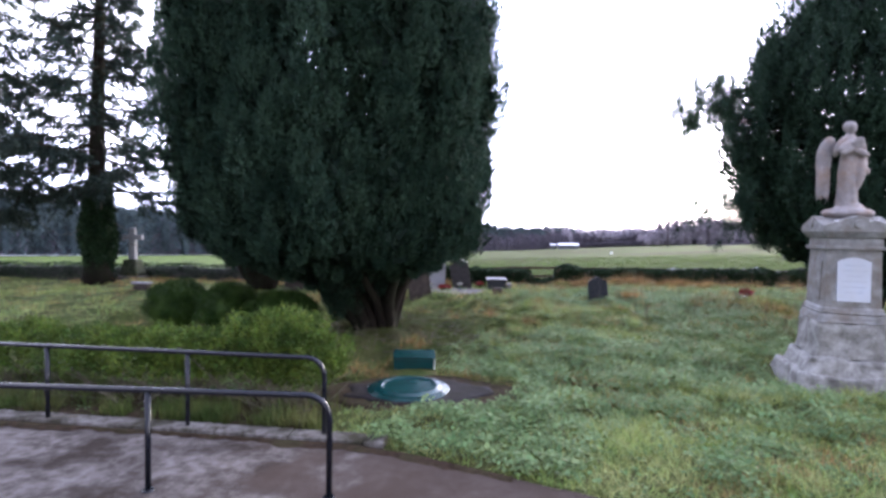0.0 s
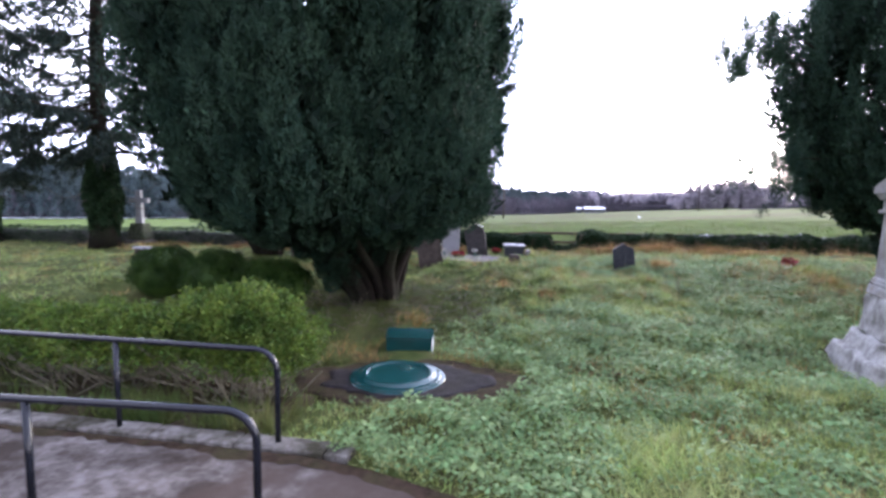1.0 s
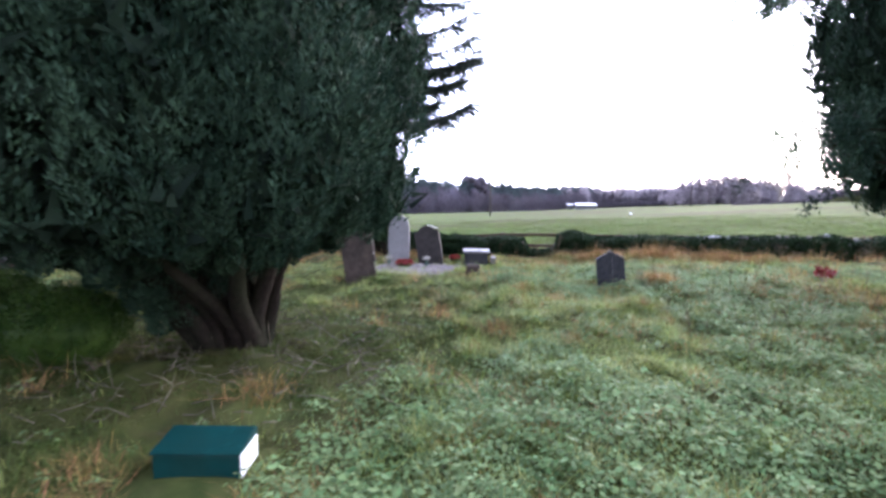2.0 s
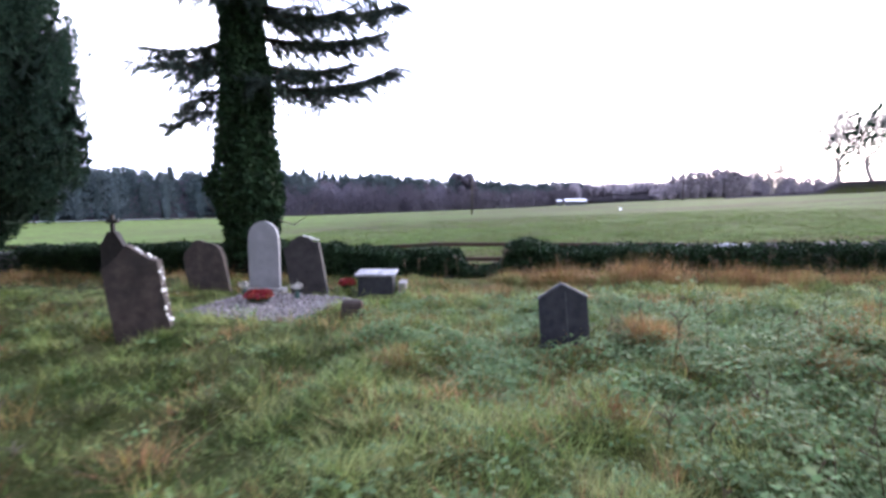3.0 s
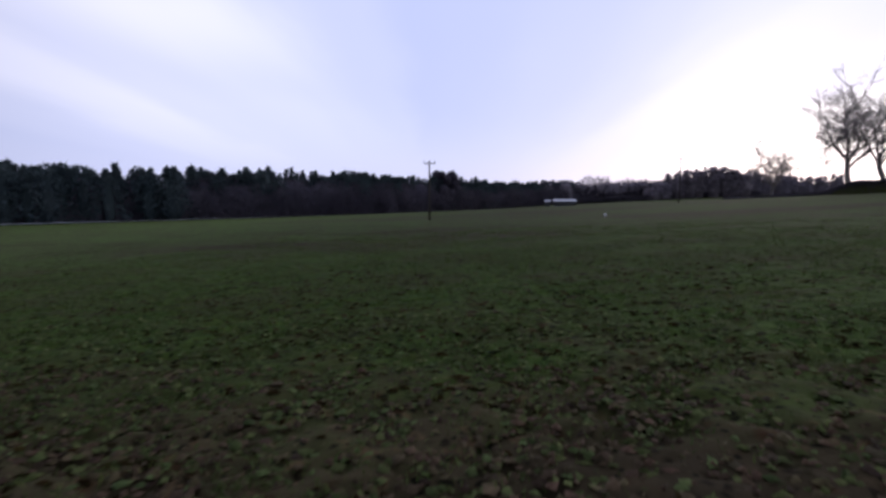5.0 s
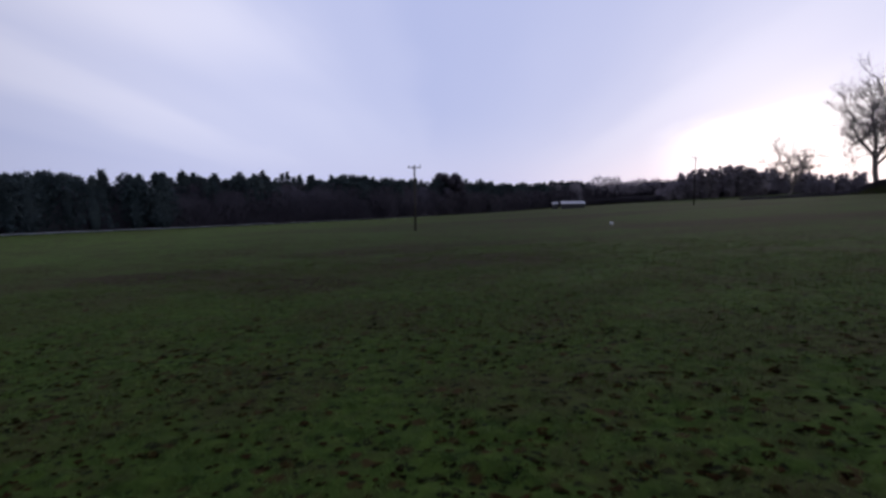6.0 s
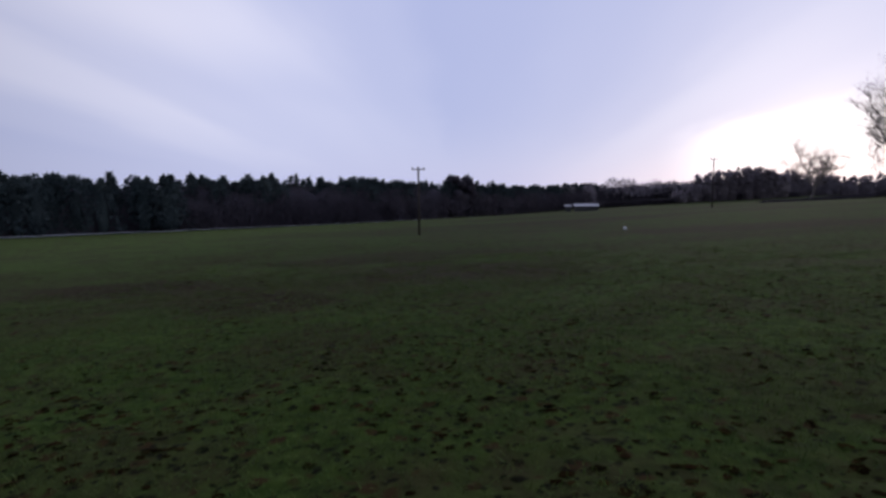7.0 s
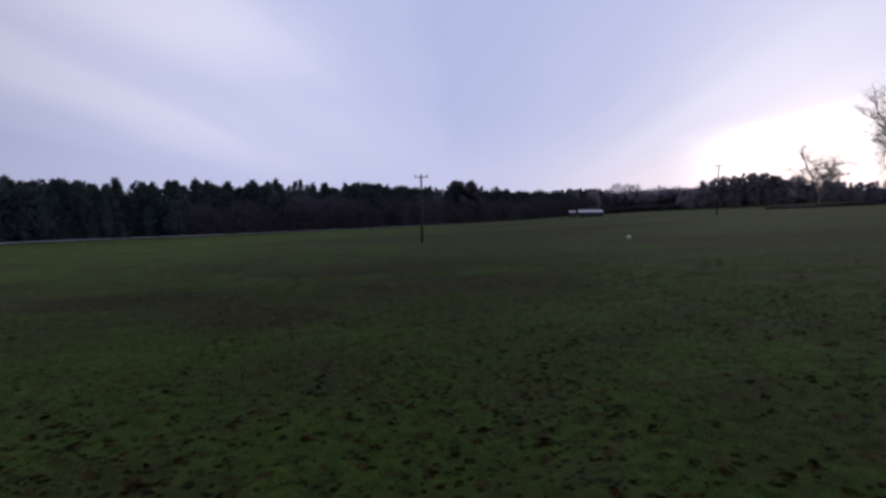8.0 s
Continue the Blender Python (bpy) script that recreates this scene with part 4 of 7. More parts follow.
def tall_cross():
    """A tall free-standing cross on a stepped ivy-grown plinth."""
    x, y = -17.05, 25.2
    s = empty("stone_cross", at_land(x, y, -0.02), 3, "tall grey stone cross on a stepped mossy plinth", "cross")
    part("lower_plinth", box_bm(1.15, 1.0, 0.42, 0, 0, -0.1, 0.03, 0.92, 0.03, 1, 4), WALL_STONE, s, smooth=True)
    part("upper_plinth", box_bm(0.90, 0.8, 0.80, 0, 0, 0.32, 0.08, 0.72, 0.05, 2, 4), MOSSY, s, "bulky plinth grown with moss and ivy", smooth=True)
    part("shaft", box_bm(0.34, 0.24, 1.60, 0, 0, 1.08, 0.03, 0.74, 0.01, 3, 3), GREY_STONE, s)
    part("arm", box_bm(1.0, 0.19, 0.24, 0, 0, 2.08, 0.03, 1.0, 0.01, 4, 3), GREY_STONE, s)


def low_graves():
    s = empty("headstone", at_land(-7.1, 21.7), 8, "wide brown headstone with a twin-peaked worn top under the yew", "headstone")
    part("slab", outline_bm([(-0.55, -0.2), (0.55, -0.2), (0.53, 1.22), (0.34, 1.40), (0.20, 1.44), (0.08, 1.36), (-0.10, 1.46), (-0.26, 1.58), (-0.42, 1.46), (-0.53, 1.20)], 0.2, 0.015), BROWN_STONE, s)
    part("sunk_panel", outline_bm([(-0.40, 0.35), (0.40, 0.35), (0.40, 1.05), (0.0, 1.2), (-0.40, 1.05)], 0.02, 0.004, -0.108), BROWN_STONE, s)
    s = empty("headstone", at_land(-13.0, 20.4), 0, "low block headstone with a pale weathered top", "headstone")
    part("block", box_bm(0.62, 0.3, 0.46, 0, 0, -0.1, 0.03, 0.95, 0.02, 3, 3), BROWN_STONE, s)
    part("top_slab", box_bm(0.72, 0.36, 0.06, 0, 0, 0.36, 0.015), TOMB_TOP, s)


def wreath(x, y, r, label, rz=0):
    w = empty("flower_wreath", at_land(x, y, 0.10), rz, label, "wreath", "grave flowers")
    g = Geo()
    a = np.linspace(0, 2 * math.pi, 25)
    tube(g, np.stack([r * np.cos(a), r * np.sin(a), 0 * a + 0.05], 1), 0.06, 8)
    g.link("ring", DARK_GREEN, w, "dark green wreath ring")
    g = Geo()
    n = 700
    a, b = rng.uniform(0, 6.28, n), rng.uniform(-0.4, 3.5, n)
    rr = r + 0.085 * np.cos(b)
    p = np.stack([rr * np.cos(a), rr * np.sin(a), 0.06 + 0.085 * np.abs(np.sin(b))], 1)
    leaf_quads(g, p, unit(any_way(n) + np.array([0, 0, 0.6])), 0.06, 0.05)
    g.link("petals", RED, w, "red petals")


def red_posy():
    w = empty("grave_posy", at_land(9.85, 21.5), 0, "red artificial flowers in a white pot", "flowers", "grave flowers")
    bm = bmesh.new()
    bmesh.ops.create_cone(bm, cap_ends=True, segments=16, radius1=0.09, radius2=0.12, depth=0.14)
    bmesh.ops.translate(bm, verts=bm.verts, vec=(0, 0, 0.09))
    part("pot", bm, WHITE_PLASTIC, w, smooth=False)
    g = Geo()
    p = rng.normal(size=(420, 3)) * (0.09, 0.09, 0.05) + (0.03, 0, 0.22)
    leaf_quads(g, p, any_way(420), 0.09, 0.07)
    g.link("petals", RED, w, "red petals")


gable_stone()
grave_plot()
brown_stone()
plot_stones()
table_tomb()
low_stone()
celtic_stone()
tall_cross()
low_graves()
wreath(-1.22, 22.38, 0.17, "round red poppy wreath lying on the gravel")
wreath(0.12, 23.75, 0.08, "small red flower ring beside the box tomb")
red_posy()


def grave_vase(x, y, petals, label):
    """A small glazed vase with a few flowers standing in the gravel."""
    v = empty("grave_vase", at_land(x, y, 0.02), 0, label, "vase", "grave vases")
    bm = bmesh.new()
    ring = [bm.verts.new((r, 0, z)) for r, z in ((0.0, 0.0), (0.045, 0.0), (0.055, 0.05), (0.042, 0.11), (0.05, 0.15), (0.043, 0.15), (0.036, 0.11))]
    edges = [bm.edges.new(p) for p in zip(ring, ring[1:])]
    bmesh.ops.spin(bm, geom=ring + edges, cent=(0, 0, 0), axis=(0, 0, 1), angle=2 * math.pi, steps=18)
    bmesh.ops.remove_doubles(bm, verts=bm.verts, dist=0.0005)
    bmesh.ops.recalc_face_normals(bm, faces=bm.faces)
    part("body", bm, GLAZE, v, "dark green glazed body", True)
    g = Geo()
    for k in range(7):
        a = k * 0.9
        tube(g, [(0, 0, 0.05), (0.02 * math.cos(a), 0.02 * math.sin(a), 0.16), (0.06 * math.cos(a), 0.06 * math.sin(a), 0.24)], [0.003, 0.003, 0.002], 4)
    tagged(g.link("stalk_bunch", DARK_GREEN, v), kind="stuff")
    g = Geo()
    p = rng.normal(size=(150, 3)) * (0.05, 0.05, 0.03) + (0, 0, 0.25)
    leaf_quads(g, p, any_way(150), 0.035, 0.03, True)
    tagged(g.link("petals", petals, v, "faded petals"), kind="stuff")


GLAZE = mat("green_glaze", (0.03, 0.07, 0.06), (0.05, 0.10, 0.085), 8, 0.3, 0.05)
FADED = mat("faded_petals", (0.30, 0.30, 0.27), (0.48, 0.46, 0.42), 20, 0.8, 0, island=0.3)
grave_vase(-0.65, 22.89, FADED, "small green vase of faded white flowers on the gravel")
grave_vase(-1.88, 23.06, FADED, "small green vase of faded flowers at the headstone base")


# ---- tank cover and control box ----
def tank():
    x, y = -0.28, 9.55
    z = float(land(x, y))
    s = empty("concrete_surround", (-0.08, 9.5, z), 12, "dark wet slab and trodden soil round the tank cover", "slab")
    for name, rx, ry, z_in, z_out, wob, material, label in (("soil_rim", 1.75, 1.0, 0.05, 0.02, 0.34, SOIL, "ragged trodden dark soil"), ("slab", 1.25, 0.74, 0.062, 0.045, 0.36, SLAB, "damp dark concrete slab")):
        g = Geo()
        a, q = np.meshgrid(np.linspace(0, 2 * math.pi, 73), np.linspace(0, 1, 14), indexing="ij")
        r = q * (1 + wob * (vnoise(np.cos(a) * 2, np.sin(a) * 2, 0.5, 41) - 0.5) * q)
        x_, y_ = rx * r * np.cos(a), ry * r * np.sin(a)
        h = z_in + (z_out - z_in) * q + (0.035 if name == "soil_rim" else 0.012) * (vnoise(x_, y_, 0.13, 43) - 0.5) * (q > 0) - 0.10 * (q > 0.97)
        i, j = np.meshgrid(np.arange(72), np.arange(13), indexing="ij")
        g.add(np.stack([x_, y_, h], -1), np.stack([i * 14 + j, i * 14 + j + 1, (i + 1) * 14 + j + 1, (i + 1) * 14 + j], -1).reshape(-1, 4)[:, ::-1])
        g.link(name, material, s, label, smooth=True)
    c = empty("tank_cover", (x, y, z - 0.02), 14, "round domed dark green fibreglass septic tank cover", "tank cover")
    prof = [(0.0, 0.128), (0.25, 0.127), (0.39, 0.124), (0.41, 0.126), (0.425, 0.146), (0.44, 0.150), (0.48, 0.148), (0.50, 0.138), (0.53, 0.108), (0.56, 0.10), (0.60, 0.098), (0.61, 0.09), (0.61, 0.04), (0.0, 0.03)]
    for name, pr, label in (("lid", prof, ""), ("collar", [(0.60, 0.085), (0.655, 0.085), (0.665, 0.075), (0.67, -0.05), (0.60, -0.05)], "")):
        bm = bmesh.new()
        vs = [bm.verts.new((px, 0, pz)) for px, pz in pr]
        es = [bm.edges.new((p0, p1)) for p0, p1 in zip(vs, vs[1:])]
        bmesh.ops.spin(bm, geom=vs + es, cent=(0, 0, 0), axis=(0, 0, 1), angle=2 * math.pi, steps=64)
        bmesh.ops.remove_doubles(bm, verts=bm.verts, dist=0.0005)
        bmesh.ops.recalc_face_normals(bm, faces=bm.faces)
        part(name, bm, TEAL, c, label, True)
    bm = bmesh.new()
    bmesh.ops.create_cone(bm, cap_ends=True, segments=28, radius1=0.10, radius2=0.09, depth=0.02)
    bmesh.ops.translate(bm, verts=bm.verts, vec=(0.10, 0.24, 0.134))
    part("inspection_cap", bm, TEAL, c)
    for k in range(8):
        t = k * math.pi / 4 + 0.2
        bm = bmesh.new()
        bmesh.ops.create_cone(bm, cap_ends=True, segments=6, radius1=0.016, radius2=0.016, depth=0.02)
        bmesh.ops.translate(bm, verts=bm.verts, vec=(0.582 * math.cos(t), 0.582 * math.sin(t), 0.105))
        part("bolt", bm, STEEL, c)
    bx = empty("control_box", at_land(-0.47, 11.1, -0.06), 9, "green fibreglass control box with a sloping lid and white side", "box")
    part("body", outline_bm([(-0.375, -0.02), (0.375, -0.02), (0.375, 0.26), (-0.375, 0.26)], 0.42, 0.012), TEAL, bx)
    bm = bmesh.new()
    pr = [(-0.24, 0.262), (-0.24, 0.285), (0.22, 0.335), (0.24, 0.262)]
    vs = [bm.verts.new((-0.395, py, pz)) for py, pz in pr]
    f = bm.faces.new(vs)
    r = bmesh.ops.extrude_face_region(bm, geom=[f])
    bmesh.ops.translate(bm, verts=[v for v in r["geom"] if isinstance(v, bmesh.types.BMVert)], vec=(0.79, 0, 0))
    bmesh.ops.recalc_face_normals(bm, faces=bm.faces)
    bmesh.ops.bevel(bm, geom=bm.edges[:], offset=0.012, segments=2, affect="EDGES")
    part("lid", bm, TEAL, bx)
    part("side_panel", box_bm(0.016, 0.40, 0.275, 0.386, 0, -0.01, 0.004), WHITE_PLASTIC, bx, "white side panel")
    part("plinth", box_bm(0.86, 0.52, 0.06, 0, 0, -0.05, 0.01), SLAB, bx)


tank()


# ---- trees ----
def profile_r(z, prof):
    zs, rs = zip(*prof)
    return np.interp(z, zs, rs)


def yew(x, y, trunk_xy, prof, plumes, label, seed, flute=7, sprays=(), swell=0.0, lean=0.0):
    """An old upright yew: many leaning stems, a dense crown of upright plumes with dark gaps between them."""
    t = empty("yew_tree", at_land(*trunk_xy, -0.1), 0, label, "tree", "yews")
    o = np.array(t.location)
    top = prof[-1][0]
    g = Geo()
    cx, cy = x - o[0], y - o[1]
    for k in range(15):
        a = 2 * math.pi * (k + 0.3 * rng.random()) / 15
        zt = rng.uniform(2.4, top * 0.7)
        rr = profile_r(zt, prof) * rng.uniform(0.45, 0.8)
        s = np.linspace(0, 1, 9)[:, None]
        p0 = np.array([0.22 * math.cos(a), 0.22 * math.sin(a), 0.0])
        p1 = np.array([cx + rr * math.cos(a), cy + rr * math.sin(a), zt])
        p = p0 + (p1 - p0) * np.concatenate([s ** 1.15, s ** 1.15, s ** 0.9], 1) + 0.06 * np.sin(s * 9 + k)
        tube(g, p, np.linspace(0.17, 0.045, 9) * rng.uniform(0.8, 1.25), 8)
    for k in range(16):
        a = 2 * math.pi * (k + 0.4 * rng.random()) / 16
        zt = prof[4][0] + rng.uniform(0.0, 0.9)
        rr = profile_r(zt, prof) * rng.uniform(0.6, 0.85)
        s = np.linspace(0, 1, 8)[:, None]
        p0, p1 = np.array([0.30 * math.cos(a), 0.30 * math.sin(a), -0.05]), np.array([cx + rr * math.cos(a), cy + rr * math.sin(a), zt])
        tube(g, p0 + (p1 - p0) * np.concatenate([s ** 1.3, s ** 1.3, s ** 0.85], 1) + 0.05 * np.sin(s * 8 + k), np.linspace(0.16, 0.05, 8) * rng.uniform(0.7, 1.2), 7)
    tube(g, [(0, 0, -0.2), (0, 0, 0.25), (cx * 0.1, cy * 0.1, 0.9), (cx * 0.4, cy * 0.4, 2.6), (cx, cy, top * 0.6)], [0.62, 0.46, 0.42, 0.34, 0.12], 14)
    g.link("trunk", BARK, t, smooth=True)

    def drift(z):
        return lean * (1 - smooth01(z, 1.2, 5.0))

    def radius(a, z):
        r = profile_r(z, prof) * (1 + swell * np.clip(np.cos(a - radians(86)), 0, 1) + 0.22 * swell * np.clip(np.cos(a - radians(205)), 0, 1))
        f = 0.055 * np.sin(a * flute + 0.7 * np.sin(z * 0.5) + seed) + 0.050 * np.sin(a * flute * 2.3 + 0.5 * np.sin(z * 0.7) + seed * 2)
        return r * (1 + f + 0.19 * (vnoise(a * 3.0, z, 0.9, seed) - 0.5) + 0.06 * (vnoise(a * 6.0, z * 1.5, 0.8, seed + 1) - 0.5))

    def shell(n, lo, hi):
        z = rng.uniform(prof[0][0], top, 3 * n)
        z = z[rng.random(3 * n) < profile_r(z, prof) / max(r for _, r in prof) + 0.15][:n]
        a = rng.uniform(0, 2 * math.pi, len(z))
        r = radius(a, z) * rng.uniform(lo, hi, len(z))
        p = np.stack([cx + drift(z) + r * np.cos(a), cy + r * np.sin(a), z], 1)
        return p, np.stack([np.cos(a), np.sin(a), 0 * a], 1), a, z

    g = Geo()
    p, out, a, z = shell(plumes, 0.84, 0.97)
    lift = 0.45 + 0.55 * smooth01(z, 1.2, 3.2)
    way = unit(out * (0.60 - 0.36 * lift)[:, None] + np.array([0, 0, 1.0]) * lift[:, None] + any_way(len(p)) * 0.10)
    near_top = 0.35 + 0.65 * smooth01(z, 1.6, 3.2)
    tall_, wide = rng.uniform(0.8, 1.75, len(p)) * near_top, rng.uniform(0.17, 0.33, len(p)) * (0.4 + 0.6 * near_top)
    per = 300
    e = unit(np.cross(way, any_way(len(p))))
    e2 = np.cross(way, e)
    h = rng.random((len(p), per)) ** 0.8
    th = rng.uniform(0, 2 * math.pi, (len(p), per))
    rr = wide[:, None] * np.sin(np.clip(h, 0, 1) ** 0.7 * math.pi * 0.93 + 0.2) * rng.uniform(0.55, 1.05, (len(p), per))
    spoke = np.cos(th)[..., None] * e[:, None] + np.sin(th)[..., None] * e2[:, None]
    q = p[:, None] + way[:, None] * ((h - 0.35) * tall_[:, None])[..., None] + spoke * rr[..., None]
    n = len(p) * per
    d = unit((way[:, None] * 0.9 + spoke * 0.55).reshape(-1, 3) + any_way(n) * 0.45)
    leaf_quads(g, q.reshape(-1, 3), d, rng.uniform(0.05, 0.11, n), rng.uniform(0.017, 0.032, n))
    g.link("crown", YEW, t, "dense dark green upright yew foliage")
    # Inner leaves take the dark copy, so gaps between plumes look shaded.
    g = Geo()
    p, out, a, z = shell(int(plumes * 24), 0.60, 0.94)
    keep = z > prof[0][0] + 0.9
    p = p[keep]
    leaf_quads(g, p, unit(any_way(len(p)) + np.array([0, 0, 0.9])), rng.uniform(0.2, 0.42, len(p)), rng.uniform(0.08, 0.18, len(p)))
    g.link("inner_crown", YEW_SHADE, t, "inner foliage, its shade put into a darker colour")
    # thin sprays that stand out of the crown
    if sprays:
        gb, gl = Geo(), Geo()
        for (sx, sy, sz), (ex, ey, ez), n in sprays:
            s = np.linspace(0, 1, 8)[:, None]
            p0, p1 = np.array([sx, sy, sz]) - o, np.array([ex, ey, ez]) - o
            p = p0 + (p1 - p0) * s + np.array([0, 0, 0.25]) * np.sin(s * 3.0)
            tube(gb, p, np.linspace(0.022, 0.005, 8), 5)
            for k in range(2 * n):
                u = rng.uniform(0.25, 1.0)
                b = p0 + (p1 - p0) * u + np.array([0, 0, 0.25 * math.sin(u * 3.0)])
                w = unit(np.array([rng.normal(0, 0.35), rng.normal(0, 0.35), rng.choice([1.0, 1.0, -0.6])]))
                ln = rng.uniform(0.25, 0.75)
                tube(gb, [b, b + w * ln * 0.5, b + w * ln], [0.007, 0.005, 0.003], 4)
                m = 130
                f = rng.random(m)[:, None]
                c = b + w * ln * f + rng.normal(size=(m, 3)) * 0.06
                leaf_quads(gl, c, unit(w + any_way(m) * 0.9), rng.uniform(0.05, 0.10, m), rng.uniform(0.016, 0.030, m))
        tagged(gb.link("spray_branching", BARK, t), kind="stuff")
        gl.link("spray_foliage", YEW, t, "thin foliage sprays against the sky")
    return t


YEW_A = [(0.45, 0.35), (0.95, 0.60), (1.4, 1.2), (1.75, 2.25), (2.05, 3.1), (2.45, 3.55), (3.2, 3.8), (4.5, 3.98), (6.0, 4.0), (8.0, 4.0), (9.2, 3.3), (10.2, 1.6), (10.7, 0.1)]
def fallen_twigs():
    """Dead twigs and needles lying round the foot of the big yew."""
    g = Geo()
    for k in range(420):
        a, r = rng.uniform(0, 6.28), abs(rng.normal(1.2, 0.7)) + 0.25
        x, y = -1.75 + 1.25 * r * math.cos(a), 13.95 + r * math.sin(a)
        p = np.array(at_land(x, y, rng.uniform(0.02, 0.14)))
        d = unit(np.array([rng.normal(), rng.normal(), rng.uniform(-0.1, 0.7)])) * rng.uniform(0.15, 0.5)
        tube(g, [p, p + d * 0.5 + rng.normal(size=3) * 0.03, p + d], [0.008, 0.006, 0.003], 4)
    tagged(g.link("fallen_twigs", STEM), "dead grey twigs lying round the yew's foot", "twigs", kind="stuff")


fallen_twigs()
YEW_C = [(0.5, 0.4), (1.0, 1.2), (1.7, 2.15), (2.4, 3.0), (3.3, 3.6), (4.5, 3.4), (6.5, 3.2), (8.5, 2.3), (9.5, 0.3)]
YEW_B = [(0.8, 0.6), (1.6, 1.4), (2.2, 2.2), (2.9, 3.0), (3.8, 3.5), (4.8, 3.6), (6.5, 3.4), (8.2, 2.6), (9.4, 1.3), (10.0, 0.2)]
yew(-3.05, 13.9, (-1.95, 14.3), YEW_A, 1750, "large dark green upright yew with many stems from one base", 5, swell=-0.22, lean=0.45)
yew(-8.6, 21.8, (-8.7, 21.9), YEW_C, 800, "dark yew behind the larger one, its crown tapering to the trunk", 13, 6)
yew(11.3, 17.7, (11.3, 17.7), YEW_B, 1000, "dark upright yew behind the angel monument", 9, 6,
    [((7.9, 16.9, 5.5), (5.7, 16.6, 5.6), 18), ((7.9, 16.8, 5.6), (6.0, 16.5, 5.1), 12), ((7.9, 16.6, 5.9), (6.1, 16.4, 6.2), 14),
     ((8.0, 16.8, 3.2), (6.1, 16.5, 2.9), 9), ((8.3, 16.9, 2.9), (7.0, 16.5, 2.2), 8), ((8.2, 16.7, 3.4), (6.9, 16.4, 2.8), 7)])


def spruce(x, y, height, r_base, r_top, first, branches, reach, ivy_top, ivy_r, label, seed, bare=0, leaf=1.0, twig=1.0, thick=16, first_limbs=()):
    """An old spruce: straight trunk in ivy, long drooping limbs with hanging twigs and gaps of sky."""
    t = empty("spruce_tree", at_land(x, y, -0.1), 0, label, "tree", "spruces")
    g = Geo()
    s = np.linspace(0, 1, 14)
    bend = 0.12 * np.sin(s * 3 + seed)
    trunk = np.stack([bend, 0.06 * np.sin(s * 5 + seed), s * height], 1)
    tube(g, trunk, r_base + (r_top - r_base) * s ** 0.8 + 0.25 * np.exp(-s * 30), 14)
    g.link("trunk", BARK, t, smooth=True)
    plan = list(first_limbs)
    for k in range(branches):
        f = (k + rng.random() * 0.8) / branches
        z = first + (height - first - 0.4) * f
        L_ = reach * (1 - 0.72 * f) * rng.choice([0.45, 0.65, 0.85, 1.0]) * rng.uniform(0.85, 1.12)
        plan.append((z, k * 2.4 + rng.uniform(-0.4, 0.4), L_, rng.uniform(0.0, 0.32) + 0.16 * f))
    for k, (z, a, L_, rise) in enumerate(plan):
        gb, gl = Geo(), Geo()
        u = np.linspace(0, 1, 9)
        droop = (-0.02 if k < len(first_limbs) else rng.uniform(-0.22, -0.02)) * L_ * np.sin(u * 2.6) + rise * L_ * u ** 2
        wob = 0.20 * np.sin(u * 6 + k) * u ** 0.5
        c, sn = math.cos(a), math.sin(a)
        lat = u * L_
        p = np.stack([lat * c - wob * sn, lat * sn + wob * c, z + droop], 1)
        tube(gb, p, np.linspace(0.055, 0.010, 9) * (0.6 + L_ / reach), 5)
        n = int(thick * L_ * (1.9 if k < min(4, len(first_limbs)) else 1.0))
        for j in range(n):
            v = rng.uniform(0.18, 1.0)
            i = min(int(v * 8), 7)
            b = p[i] + (p[i + 1] - p[i]) * (v * 8 - i)
            w = unit(np.array([c, sn, 0]) * rng.uniform(0.2, 1.0) + np.array([-sn, c, 0]) * rng.choice([-1, 1]) * rng.uniform(0.3, 1.0) + np.array([0, 0, rng.uniform(-0.75, 0.20)]))
            ln = rng.uniform(0.35, 1.15) * (1.2 - 0.6 * v) * twig
            tip = b + w * ln + np.array([0, 0, -0.16 * ln])
            tube(gb, [b, tip], [0.010, 0.004], 3)
            m = int(40 * ln / leaf) + 8
            q = rng.random(m)[:, None] ** 0.8
            cpt = b + (tip - b) * q + rng.normal(size=(m, 3)) * (0.028 * leaf * 1.3)
            leaf_quads(gl, cpt, unit(w * 0.7 + any_way(m) * 0.6 + np.array([0, 0, -0.35])), rng.uniform(0.10, 0.19, m) * leaf, rng.uniform(0.030, 0.060, m) * leaf)
        limb = gb.link("limb", BARK, t)
        tagged(gl.link("needle_spray", SPRUCE, limb), kind="stuff")
    for k in range(bare):
        gb = Geo()
        z, a = rng.uniform(2.0, first + 2.5), rng.uniform(0, 6.28)
        L_ = rng.uniform(0.8, 2.6)
        u = np.linspace(0, 1, 7)
        p = np.stack([u * L_ * math.cos(a), u * L_ * math.sin(a), z - 0.25 * L_ * np.sin(u * 2.8) + 0.15 * np.sin(u * 7)], 1)
        tube(gb, p, np.linspace(0.026, 0.006, 7), 5)
        gb.link("dead_limb", PALE_BARK, t, "bare dead limb")
    # ivy sleeve, lumpy
    n = int(9000 * ivy_top / 4.5)
    z = ivy_top * rng.random(n) ** 0.9
    a = rng.uniform(0, 6.28, n)
    r = np.interp(z, [0, 1.0, 2.2, 3.2, 4.2, ivy_top], [ivy_r * 0.75, ivy_r * 0.95, ivy_r * 1.25, ivy_r * 1.05, ivy_r * 0.92, r_top + 0.20])
    r = r * (1 + 0.30 * (vnoise(a * 2, z, 0.7, seed + 3) - 0.45)) * rng.uniform(0.82, 1.06, n)
